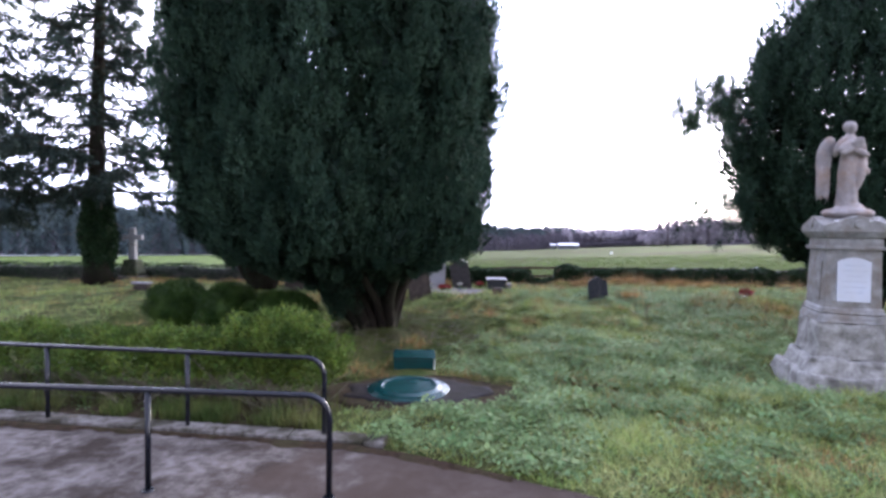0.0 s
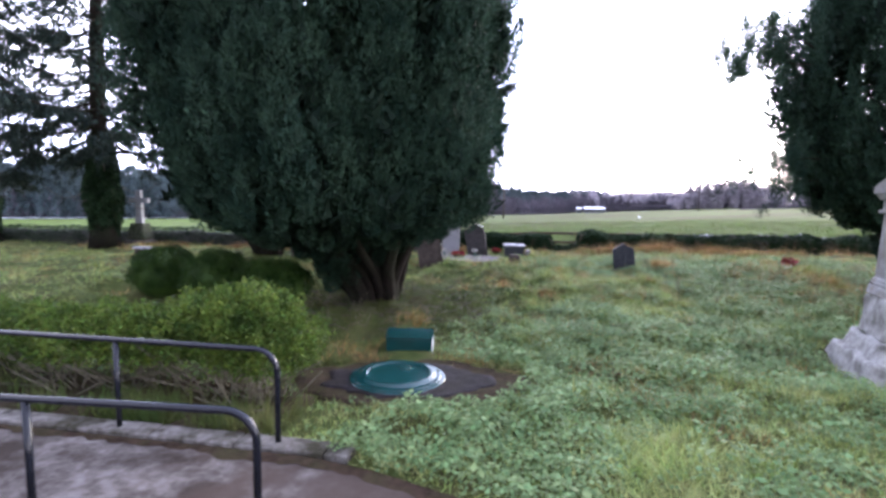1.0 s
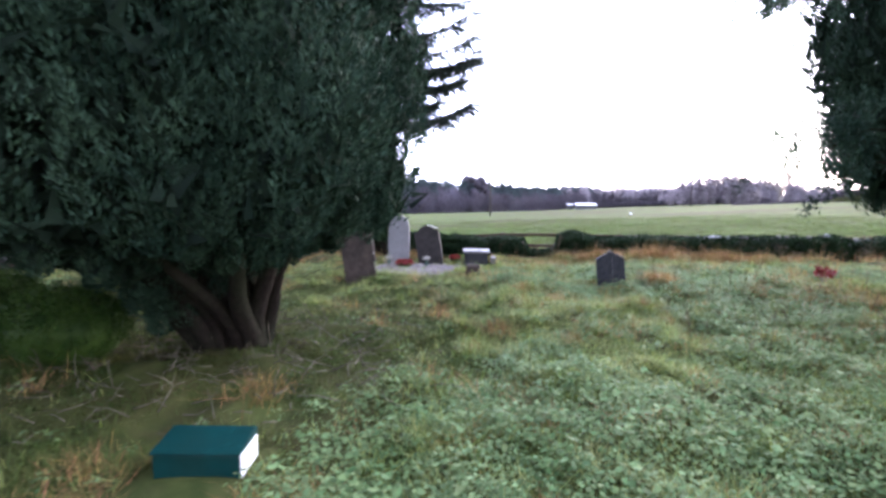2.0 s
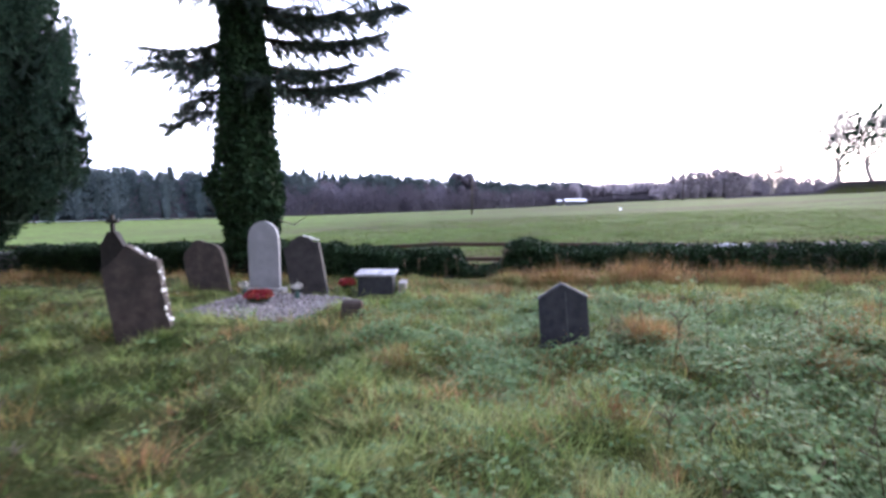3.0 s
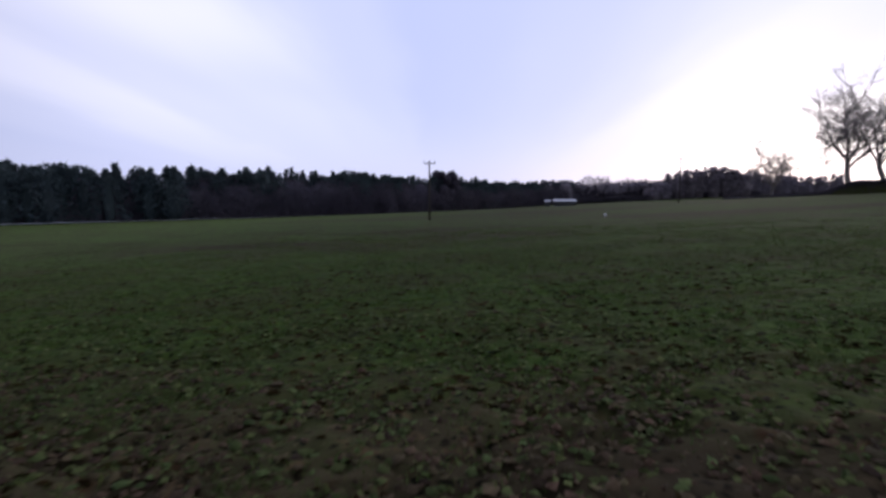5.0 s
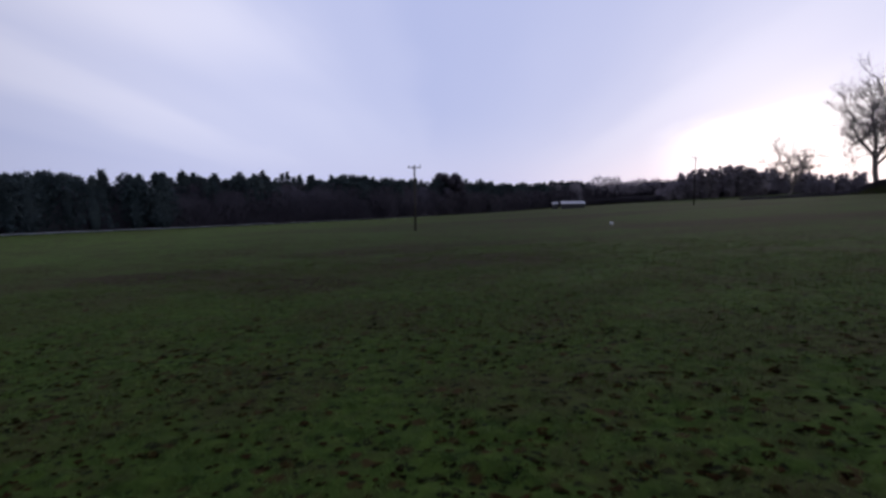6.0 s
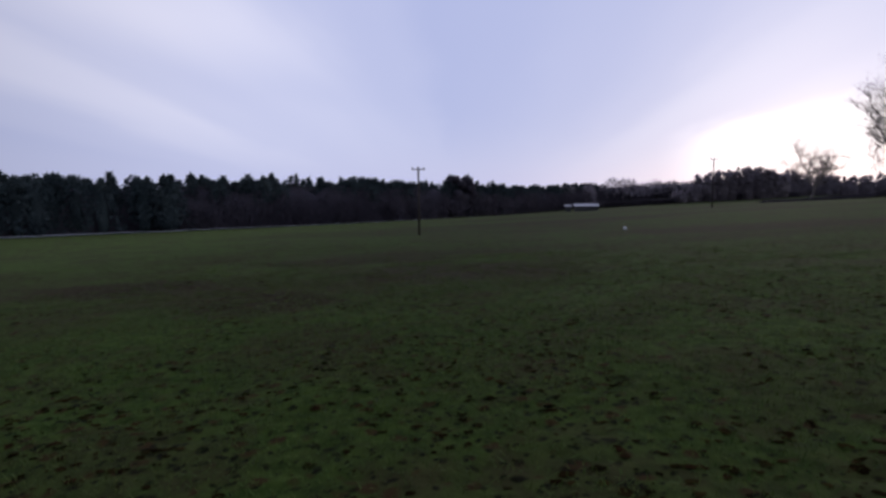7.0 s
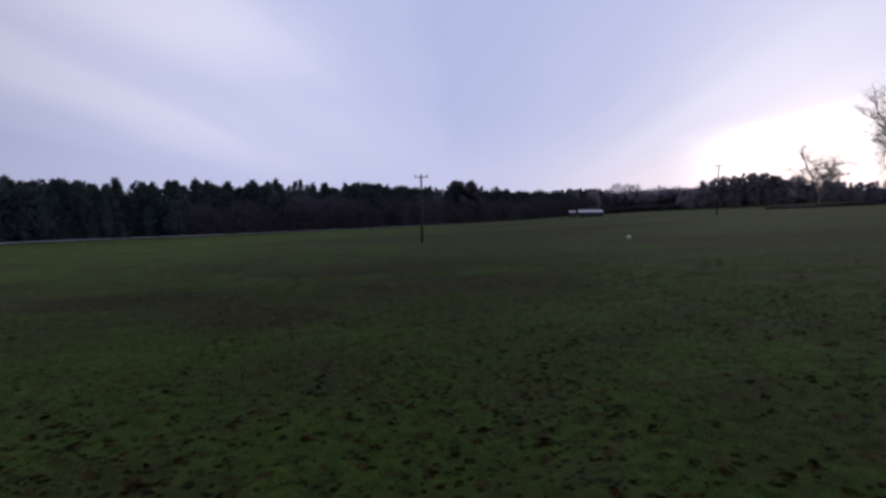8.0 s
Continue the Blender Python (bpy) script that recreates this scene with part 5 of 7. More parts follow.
    r += 0.35 * ivy_r * np.exp(-((z - 2.4) / 0.45) ** 2) * np.clip(-np.cos(a), 0, 1)
    p = np.stack([r * np.cos(a) + 0.12 * math.sin(seed), r * np.sin(a), z + 0.1], 1)
    g = Geo()
    leaf_quads(g, p, unit(np.stack([np.cos(a), np.sin(a), 0 * a - 0.3], 1) * 0.6 + any_way(n) * 0.8), rng.uniform(0.09, 0.17, n), rng.uniform(0.08, 0.14, n))
    core = np.linspace(0, ivy_top, 10)
    tube(g, np.stack([0 * core + 0.12 * math.sin(seed), 0 * core, core], 1), np.interp(core, [0, 1, 2.2, 3.2, 4.2, ivy_top], [ivy_r * 0.7, ivy_r * 0.85, ivy_r * 1.05, ivy_r * 0.9, ivy_r * 0.78, r_top]), 14)
    g.link("ivy_sleeve", IVY, t, "thick dark ivy round the trunk")
    return t


LOW_LIMBS = [(6.9, 0.86, 4.9, 0.22), (6.2, 0.88, 4.4, 0.20), (4.95, 0.86, 4.95, 0.25), (5.5, 1.0, 3.7, 0.18), (5.0, -0.5, 2.2, 0.10), (4.4, 3.30, 1.9, -0.22), (4.9, 2.9, 2.0, -0.15), (5.5, 3.6, 2.4, -0.05), (6.0, 3.0, 2.7, 0.0), (5.2, -2.2, 1.8, 0.05)]
spruce(-3.12, 25.6, 15.5, 0.46, 0.22, 6.6, 50, 4.2, 7.4, 0.64, "tall spruce with an ivy-covered trunk by the wall", 1, 10, 0.66, 0.9, 24, LOW_LIMBS)
spruce(-17.8, 24.0, 17.0, 0.50, 0.14, 4.4, 66, 6.8, 5.0, 0.58, "tall dark spruce with ivy round its trunk", 4, 14, 1.45, 1.45, 8)
spruce(-25.5, 25.0, 17.0, 0.40, 0.12, 3.9, 44, 5.8, 2.4, 0.5, "tall dark spruce with low hanging limbs", 6, 6, 1.6, 1.35, 10)


def bush(name, lumps, n, leaf, material, label, category, group="", stems=0, seed=0):
    """A shrub: leaves over rounded lumps (x, y, z, rx, ry, rz), with bare stems under them."""
    x0, y0 = lumps[0][0], lumps[0][1]
    b = empty(name, at_land(x0, y0), 0, label, category, group)
    o = np.array(b.location)
    g = Geo()
    area = np.array([l[3] * l[5] for l in lumps])
    for (x, y, z, rx, ry, rz), share in zip(lumps, area / area.sum()):
        m = int(n * share) // 16
        d = any_way(m)
        d[:, 2] = np.where(d[:, 2] < -0.35, -d[:, 2], d[:, 2])
        k = rng.uniform(0.84, 1.0, m) * (1 + (0.6 if stems else 0.2) * (vnoise(d[:, 0] * 2 + x, d[:, 2] * 2 + d[:, 1], 0.45, seed) - 0.5))
        p = np.array([x, y, z]) - o + d * k[:, None] * np.array([rx, ry, rz])
        sprig = unit(d * 0.7 + any_way(m) * 0.35 + np.array([0, 0, 0.45]))
        f = rng.random((m, 16))
        q = p[:, None] + sprig[:, None] * ((f - 0.5) * leaf * 4.2)[..., None] + rng.normal(size=(m, 16, 3)) * leaf * (0.45 + 0.5 * (1 - f))[..., None]
        w = unit(sprig[:, None] * 0.9 + rng.normal(size=(m, 16, 3)) * 0.55).reshape(-1, 3)
        q = q.reshape(-1, 3)
        hold = q[:, 2] > (rng.uniform(0.8, 1.25, len(q)) * z if stems else -0.05)
        q, w = q[hold], w[hold]
        leaf_quads(g, q, w, rng.uniform(leaf * 0.7, leaf * 1.3, len(q)), rng.uniform(leaf * 0.4, leaf * 0.7, len(q)), True)
        d = any_way(4 * m)
        m = 4 * m
        c = d[: m // 5]
        p = np.array([x, y, z]) - o + c * np.array([rx, ry, rz]) * rng.uniform(0.5, 0.78, len(c))[:, None]
        p = p[p[:, 2] > (0.9 * z if stems else 0.05)]
        leaf_quads(g, p, any_way(len(p)), leaf * 2.4, leaf * 1.5)
    if not stems:
        inner = Geo()
        for x, y, z, rx, ry, rz in lumps:
            th, ph = np.meshgrid(np.linspace(0, 2 * math.pi, 19), np.linspace(-1.2, 1.55, 9), indexing="ij")
            v = np.stack([0.82 * rx * np.cos(th) * np.cos(ph), 0.82 * ry * np.sin(th) * np.cos(ph), 0.82 * rz * np.sin(ph)], -1) * (1 + 0.12 * vnoise(th * 2, ph * 2, 0.7, seed))[..., None]
            i, j = np.meshgrid(np.arange(18), np.arange(8), indexing="ij")
            inner.add(v + np.array([x, y, z]) - o, np.stack([i * 9 + j, (i + 1) * 9 + j, (i + 1) * 9 + j + 1, i * 9 + j + 1], -1).reshape(-1, 4))
        inner.link("inner_mass", material, b, "dense dark heart of the bush")
    g.link("foliage", material, b)
    if stems:
        g = Geo()
        for k in range(stems):
            x, y, z, rx, ry, rz = lumps[k % len(lumps)]
            a = np.array([x + rng.normal(0, rx * 0.25), y + rng.normal(0, ry * 0.3), float(land(x, y)) - 0.03]) - o
            c = a + np.array([rng.normal(0, rx * 0.45), rng.normal(0, ry * 0.4) - 0.12, rng.uniform(0.4, 0.85) * (z + rz * 0.6)])
            tube(g, [a, (a + c) / 2 + rng.normal(size=3) * 0.04, c], [0.012, 0.009, 0.005], 5)
        tagged(g.link("stem_thicket", STEM, b, "bare pale stems"), kind="stuff")
    return b


# pale shrubs behind the rail
bush("shrub", [(-2.05, 8.45, 0.66, 0.92, 0.70, 0.54), (-1.6, 8.3, 0.50, 0.56, 0.55, 0.48)], 30000, 0.042, SHRUB, "rounded pale green shrub with bare lower stems behind the rail", "shrub", "shrubs by the ramp", 70, 1)
bush("shrub", [(-4.1, 8.4, 0.50, 1.30, 0.70, 0.42), (-3.2, 8.5, 0.50, 0.75, 0.65, 0.42)], 26000, 0.046, SHRUB, "low spreading yellow-green shrub with bare stems behind the rail", "shrub", "shrubs by the ramp", 80, 2)
bush("shrub", [(-6.3, 8.7, 0.45, 1.0, 0.7, 0.42)], 11000, 0.046, SHRUB, "low yellow-green shrub beside the rail", "shrub", "shrubs by the ramp", 25, 3)


def shrub_shade_bed():
    """Strip of dark soil and litter added under the shrubs behind the rail, standing for shade."""
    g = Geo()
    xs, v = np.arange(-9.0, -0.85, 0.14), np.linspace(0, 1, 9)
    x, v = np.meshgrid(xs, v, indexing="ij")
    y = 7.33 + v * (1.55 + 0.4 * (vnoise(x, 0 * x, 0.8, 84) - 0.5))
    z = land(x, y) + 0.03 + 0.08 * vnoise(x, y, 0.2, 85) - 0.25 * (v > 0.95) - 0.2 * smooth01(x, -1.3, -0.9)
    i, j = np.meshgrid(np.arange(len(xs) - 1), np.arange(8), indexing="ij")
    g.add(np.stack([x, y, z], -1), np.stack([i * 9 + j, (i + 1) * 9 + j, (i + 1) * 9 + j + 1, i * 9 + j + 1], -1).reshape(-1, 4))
    tagged(g.link("shrub_shade_bed", SOIL, smooth=True), "strip of dark soil added under the shrubs to stand for shade", "soil", kind="structure")


shrub_shade_bed()
# dark clipped bushes beside the yew
bush("clipped_bush", [(-7.30, 14.1, 0.34, 0.79, 0.78, 0.68)], 22000, 0.036, BOX, "dark green clipped round bush on the grass", "bush", "clipped bushes", 0, 4)
bush("clipped_bush", [(-5.72, 13.8, 0.34, 0.76, 0.78, 0.68)], 22000, 0.036, BOX, "dark green clipped round bush between two others", "bush", "clipped bushes", 0, 5)
bush("clipped_bush", [(-4.12, 13.4, 0.30, 0.84, 0.78, 0.62)], 22000, 0.036, BOX, "dark green clipped bush beside the yew", "bush", "clipped bushes", 0, 6)


def bare_tree(x, y, height, spread, label, seed, trunk_r=0.45, lift=0.0, forks=5):
    """A leafless winter tree: forked trunk, limbs, and fine twigs."""
    r = np.random.default_rng(seed)
    t = empty("bare_tree", at_land(x, y, lift - 0.2), 0, label, "tree", "leafless trees")
    fine = Geo()

    def grow(p, d, length, rad, level, g):
        n = 6 if level < 4 else 3
        pts = [p]
        for k in range(n):
            d = unit(d + r.normal(size=3) * (0.12 if level == 0 else 0.2) + np.array([0, 0, 0.14 if level == 1 else 0.05]))
            pts.append(pts[-1] + d * length / n)
        if level <= 2:
            tube(g, pts, np.linspace(rad, rad * (0.8 if level == 0 else 0.42), n + 1), 7 - level)
        else:
            tube(fine, pts, np.linspace(rad * 0.75, rad * 0.3, n + 1), 3)
        if level == 4:
            return
        kids = (forks + 1, forks + 3, forks + 2, int(forks * 2.2))[level]
        for k in range(kids):
            f = (0.55 + 0.45 * (k + 0.5) / kids) if level == 0 else r.uniform(0.22, 1.0)
            i = min(int(f * n), n - 1)
            b = pts[i] + (pts[i + 1] - pts[i]) * (f * n - i)
            if level == 0:
                a = k * 2.4 + r.uniform(-0.3, 0.3)
                w = unit(np.array([spread * math.cos(a), spread * math.sin(a), r.uniform(0.55, 1.1)]))
                own, share = Geo(), r.uniform(1.5, 2.3)
            else:
                w = unit(d * 0.75 + r.normal(size=3) * np.array([spread, spread, 0.5]))
                own, share = g, r.uniform(0.4, 0.68)
            grow(b, w, length * share, rad * r.uniform(0.42, 0.6), level + 1, own)
            if level == 0:
                own.link("limb", HAZE_GREY_BARK, t)

    stem = Geo()
    grow(np.zeros(3), np.array([r.normal(0, 0.1), 0, 1.0]), height * 0.24, trunk_r, 0, stem)
    stem.link("trunk", HAZE_GREY_BARK, t)
    tagged(fine.link("fine_branching", HAZE_GREY_BARK, t, "fine bare twigs"), kind="stuff")
    return t


BANK = 3.2           # height of the hedge bank that the field trees stand on
bare_tree(107.5, 202.0, 31.5, 0.64, "gnarled leafless tree on the field bank", 3, 0.72, BANK)
bare_tree(116.0, 200.0, 37.0, 0.65, "tall leafless tree on the field bank", 8, 0.72, BANK)
bare_tree(126.0, 196.0, 36.0, 0.7, "spreading leafless tree on the field bank", 12, 0.72, BANK)
bare_tree(121.0, 280.0, 27.0, 0.6, "round-headed leafless tree on the skyline", 21, 0.5)


# ---- poles and shed in the field ----
def power_pole(x, y, h, label):
    p = empty("power_pole", at_land(x, y, -0.3), 0, label, "pole", "power poles")
    g = Geo()
    tube(g, [(0, 0, 0), (0, 0, h + 0.3)], [0.15, 0.11], 10)
    g.link("shaft", POLE_WOOD, p, smooth=True)
    arm = part("cross_arm", box_bm(1.7, 0.11, 0.12, 0, 0, h - 0.1, 0.01), POLE_WOOD, p)
    for k in (-0.75, 0.0, 0.75):
        g = Geo()
        tube(g, [(k, 0, h), (k, 0, h + 0.10), (k, 0, h + 0.13), (k, 0, h + 0.3)], [0.03, 0.07, 0.05, 0.06], 8)
        g.link("insulator", SLATE_EDGE, arm)


power_pole(-3.92, 104.5, 8.5, "wooden power pole with a short cross arm in the pasture")
power_pole(50.0, 170.0, 11.4, "distant wooden power pole on the slope")


def shed():
    x, y = 28.2, 250.0
    z = -4.6
    s = empty("farm_shed", (x, y, z), 0, "long low farm shed with a pale roof", "shed")
    part("wall", box_bm(8.6, 5, 1.95, 1.0, 0, -1.5, 0.02), SHED_WALL, s)
    part("roof", outline_bm([(-4.6, 0), (4.6, 0), (4.6, 0.25), (-4.6, 0.25)], 6.2, 0.03), SHED_ROOF, s, "pale sheet roof").matrix_basis = pose(1.0, 0, 0.72, 7, 0, 0)
    w = empty("farm_shed", (x - 5.8, y, z), 0, "small outbuilding with a pale roof", "shed")
    part("wall", box_bm(2.2, 3, 1.85, 0, 0, -1.5, 0.02), SHED_WALL, w)
    part("roof", outline_bm([(-1.3, 0), (1.3, 0), (1.3, 0.25), (-1.3, 0.25)], 3.6, 0.03), SHED_ROOF, w, "pale sheet roof").matrix_basis = pose(0, 0, 0.52, 7, 0, 0)


shed()


def trough():
    t = empty("salt_lick_tub", at_land(20.2, 100.7), 20, "small white tub lying in the pasture", "tub")
    bm = bmesh.new()
    bmesh.ops.create_cone(bm, cap_ends=True, segments=18, radius1=0.17, radius2=0.20, depth=0.26)
    bmesh.ops.transform(bm, verts=bm.verts, matrix=pose(0, 0, 0.2, 25))
    part("tub", bm, WHITE_PLASTIC, t)


trough()


# ---- far woods ----
def heart(x, y, z, h, r):
    """The dense middle of a far crown."""
    th, ph = np.meshgrid(np.linspace(0, 2 * math.pi, 10), np.linspace(-1.5, 1.5, 6), indexing="ij")
    k = r * (1 + 0.25 * (vnoise(np.cos(th) * 2 + x, np.sin(th) * 2 + ph, 0.8, 78) - 0.5))
    v = np.stack([x + k * np.cos(th) * np.cos(ph), y + k * np.sin(th) * np.cos(ph), z + h / 2 + h / 2 * np.sin(ph)], -1)
    i, j = np.meshgrid(np.arange(9), np.arange(5), indexing="ij")
    return v, np.stack([i * 6 + j, (i + 1) * 6 + j, (i + 1) * 6 + j + 1, i * 6 + j + 1], -1).reshape(-1, 4)


def woods():
    """A belt of mixed wood along the foot of the field: brown coppice in front, firs and crowns above."""
    line = np.array([(-210, 60), (-150, 105), (-118, 140), (-98, 165), (-70, 187), (-40, 215), (-16, 258), (8, 300), (32, 345), (62, 395), (95, 425), (150, 440)], float)
    seg = np.concatenate([[0], np.cumsum(np.linalg.norm(np.diff(line, axis=0), axis=1))])

    def along(u, back):
        x, y = np.interp(u, seg, line[:, 0]), np.interp(u, seg, line[:, 1])
        dx, dy = np.interp(u + 1, seg, line[:, 0]) - x, np.interp(u + 1, seg, line[:, 1]) - y
        n = np.hypot(dx, dy) + 1e-6
        return x - dy / n * back, y + dx / n * back

    total = seg[-1]
    twigs, firs = Geo(), Geo()
    tall = lambda u: np.interp(u, [0, 120, 220, 300, 380, 430, 520, 600, total], [16.4, 16.4, 16.2, 15.0, 14.2, 13.4, 12.2, 12.0, 12.0])
    us = np.arange(0, total, 2.5)
    ridge = []
    for back, f in ((4.0, 0.0), (5.0, 0.45), (11.0, 0.74), (20.0, 0.0)):
        x, y = along(us, back)
        ridge.append(np.stack([x, y, field_z(x, y) - 0.5 + f * tall(us) * (0.85 + 0.3 * vnoise(us, us * 0 + back, 5.0, 77))], 1))
    i, j = np.meshgrid(np.arange(len(us) - 1), np.arange(3), indexing="ij")
    twigs.add(np.stack(ridge, 1), np.stack([i * 4 + j, (i + 1) * 4 + j, (i + 1) * 4 + j + 1, i * 4 + j + 1], -1).reshape(-1, 4))
    for k in range(1300):
        u = rng.uniform(0, total)
        if u < 168 and rng.random() < 0.8:
            continue
        back = rng.uniform(0.5, 18)
        x, y = along(u, back)
        z = float(field_z(x, y))
        h = tall(u) * rng.uniform(0.45, 0.86) * (0.7 + 0.3 * min(back / 12, 1))
        w = rng.uniform(1.8, 3.6)
        m = 130
        p = np.stack([rng.normal(x, w * 0.6, m), rng.normal(y, w * 0.6, m), z + h * rng.random(m) ** 0.8], 1)
        d = unit(np.stack([rng.normal(0, 0.35, m), rng.normal(0, 0.35, m), np.ones(m)], 1))
        leaf_quads(twigs, p, d, rng.uniform(0.6, 1.6, m), rng.uniform(0.20, 0.50, m))
    for k in range(620):
        u = total * 0.8 * rng.random() ** 1.7
        back = rng.uniform(0.5, 24) if u < 172 else rng.uniform(7, 26)
        x, y = along(u, back)
        z = float(field_z(x, y))
        kind = rng.random()
        m = 700
        f = rng.random(m) ** 0.85
        if kind < 0.5:
            h = tall(u) * rng.uniform(0.84, 1.04)
            wide = rng.uniform(3.2, 5.4)
            r, zz = (1 - f) ** 0.85 * wide + 0.12, z + h * (0.02 + 0.98 * f)
            firs.add(*heart(x, y, z - 1, h * 0.8, wide * 0.28))
        else:
            h = tall(u) * rng.uniform(0.80, 1.0)
            wide = rng.uniform(2.4, 4.4)
            r = np.sqrt(np.clip(1 - (2 * f - 1) ** 2, 0.02, 1)) * wide
            zz = z + h * f
            firs.add(*heart(x, y, z - 1, h * 0.85, wide * 0.48))
        a = rng.uniform(0, 6.28, m)
        r = r * rng.uniform(0.6, 1.25, m)
        p = np.stack([x + r * np.cos(a), y + r * np.sin(a), zz], 1)
        leaf_quads(firs, p, unit(any_way(m) + np.array([0, 0, 0.2])), rng.uniform(0.6, 1.5, m), rng.uniform(0.35, 0.8, m))
    tagged(twigs.link("woodland_coppice", FAR_TWIGS), "purple-brown leafless woodland edge beyond the pasture", "woodland", kind="stuff")
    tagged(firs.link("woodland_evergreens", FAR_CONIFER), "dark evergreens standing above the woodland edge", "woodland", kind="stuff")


def far_tree(x, y, h, w, material, label, cone=False, m=900, low=0.3, dense=0.82):
    """A distant tree: a pointed fir, or a leafless crown of several rounded masses of twigs."""
    z = float(field_z(x, y))
    t = empty("distant_tree", (x, y, z), 0, label, "tree", "distant trees")
    g = Geo()
    tube(g, [(0, 0, -0.5), (0, 0, h * 0.4), (0, 0, h * (0.9 if cone else 0.6))], [0.3, 0.2, 0.05], 6)
    g.link("trunk", BARK, t)
    g = Geo()
    if cone:
        f = rng.random(m) ** 0.75
        a = rng.uniform(0, 6.28, m)
        zz = h * (0.12 + 0.88 * f)
        r = ((1 - f) ** 0.8 * w + 0.1) * np.sqrt(rng.random(m)) * (1 + 0.35 * (vnoise(a * 2, zz, 1.6, int(x) % 50) - 0.5))
        leaf_quads(g, np.stack([r * np.cos(a), r * np.sin(a), zz], 1), unit(any_way(m) + np.array([0, 0, 0.3])), rng.uniform(0.5, 1.4, m), rng.uniform(0.16, 0.6, m))
        g.add(*heart(0, 0, 0, h * 0.84, w * 0.30))
    else:
        masses = 22
        for k in range(masses):
            f = (k + 0.5) / masses
            a, rr = k * 2.4 + x, w * (0.68 * math.sqrt(1 - 0.75 * f) if k else 0.2)
            size = min(w, 0.5 * h) * rng.uniform(0.20, 0.44)
            zc = max(h * (low + (1 - low) * f ** 0.8), 0.4 * h * low) - size * rng.uniform(0.85, 1.0)
            c = np.array([rr * math.cos(a), rr * math.sin(a), zc])
            if dense:
                g.add(*heart(c[0], c[1], c[2] - size * dense, size * dense * 2, size * dense))
            n = m // masses
            d = unit(any_way(n) + np.array([0, 0, 0.25]))
            leaf_quads(g, c + d * size * rng.uniform(0.3, 0.97, n)[:, None], unit(d + any_way(n) * 0.45 + np.array([0, 0, 0.3])), rng.uniform(0.10, 0.34, n) * size, rng.uniform(0.05, 0.12, n) * size)
        if low < 0.25:
            g.add(*heart(0, 0, -0.4 * h, h * 1.12, w * 0.7))
    g.link("crown", material, t)


woods()
FIRS = [(-117.2, 160.3, 14.6, 6.0), (-115.5, 162.3, 13.6, 5.0), (-111.6, 166.0, 13.5, 6.5), (-107.8, 171.9, 14.2, 5.0), (-91.0, 186.6, 13.9, 6.0), (-88.4, 188.0, 13.6, 5.0), (-86.2, 189.5, 13.2, 4.6),
        (-84.6, 190.8, 13.6, 5.0), (-82.6, 192.3, 12.8, 4.0), (-79.6, 194.5, 13.9, 5.0), (-74.0, 199.7, 15.6, 6.0), (-59.7, 213.1, 12.8, 5.0), (-48.8, 223.8, 13.8, 5.5), (-129.0, 150.0, 13.0, 6.0), (-141.0, 138.0, 13.6, 6.0)]
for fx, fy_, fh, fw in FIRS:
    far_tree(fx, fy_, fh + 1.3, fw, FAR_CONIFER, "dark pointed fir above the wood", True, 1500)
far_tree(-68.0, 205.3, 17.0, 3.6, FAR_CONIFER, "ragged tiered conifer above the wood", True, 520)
far_tree(-22.2, 265.0, 19.0, 10.0, FAR_TWIGS, "broad leafless crown above the wood", False, 7000, 0.45)
far_tree(-103.9, 178.0, 15.4, 4.5, FAR_TWIGS, "thin leafless crown above the wood", False, 2500, 0.5)
# Copse and trees beyond it wear the twig colours paled for haze.
COPSE = [(86, 6.2), (91.4, 9.8), (97.6, 13.2), (103, 15.0), (109, 15.6), (115.5, 15.6), (121.4, 15.8), (126.3, 15.4), (130, 13.0)]
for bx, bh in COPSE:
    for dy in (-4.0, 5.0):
        far_tree(bx + rng.uniform(-1.6, 1.6), 338 + dy, bh * rng.uniform(0.95, 1.12), rng.uniform(4.8, 6.4), COPSE_HAZE, "rounded leafless copse tree on the skyline, paled for haze", False, 7000, 0.10, 0.6)
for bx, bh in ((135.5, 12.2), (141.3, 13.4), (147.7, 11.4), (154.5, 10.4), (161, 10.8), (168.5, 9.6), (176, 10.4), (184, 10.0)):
    far_tree(bx, 344 + rng.uniform(-3, 3), bh * rng.uniform(1.0, 1.15), rng.uniform(5.2, 6.6), FAR_HAZE, "leafless tree behind the field bank, haze in its colour", False, 6000, 0.08, 0.5)
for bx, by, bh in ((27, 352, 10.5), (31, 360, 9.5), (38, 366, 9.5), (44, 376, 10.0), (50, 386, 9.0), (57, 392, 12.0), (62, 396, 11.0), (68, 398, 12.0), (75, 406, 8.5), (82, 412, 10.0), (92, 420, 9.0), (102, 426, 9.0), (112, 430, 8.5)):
    far_tree(bx + rng.uniform(-3, 3), by, 3.4 + bh * rng.uniform(0.9, 1.15), rng.uniform(4.5, 6.5), FAR_HAZE, "leafless tree at the field end, haze in its colour", False, 2600, 0.3, 0.3)


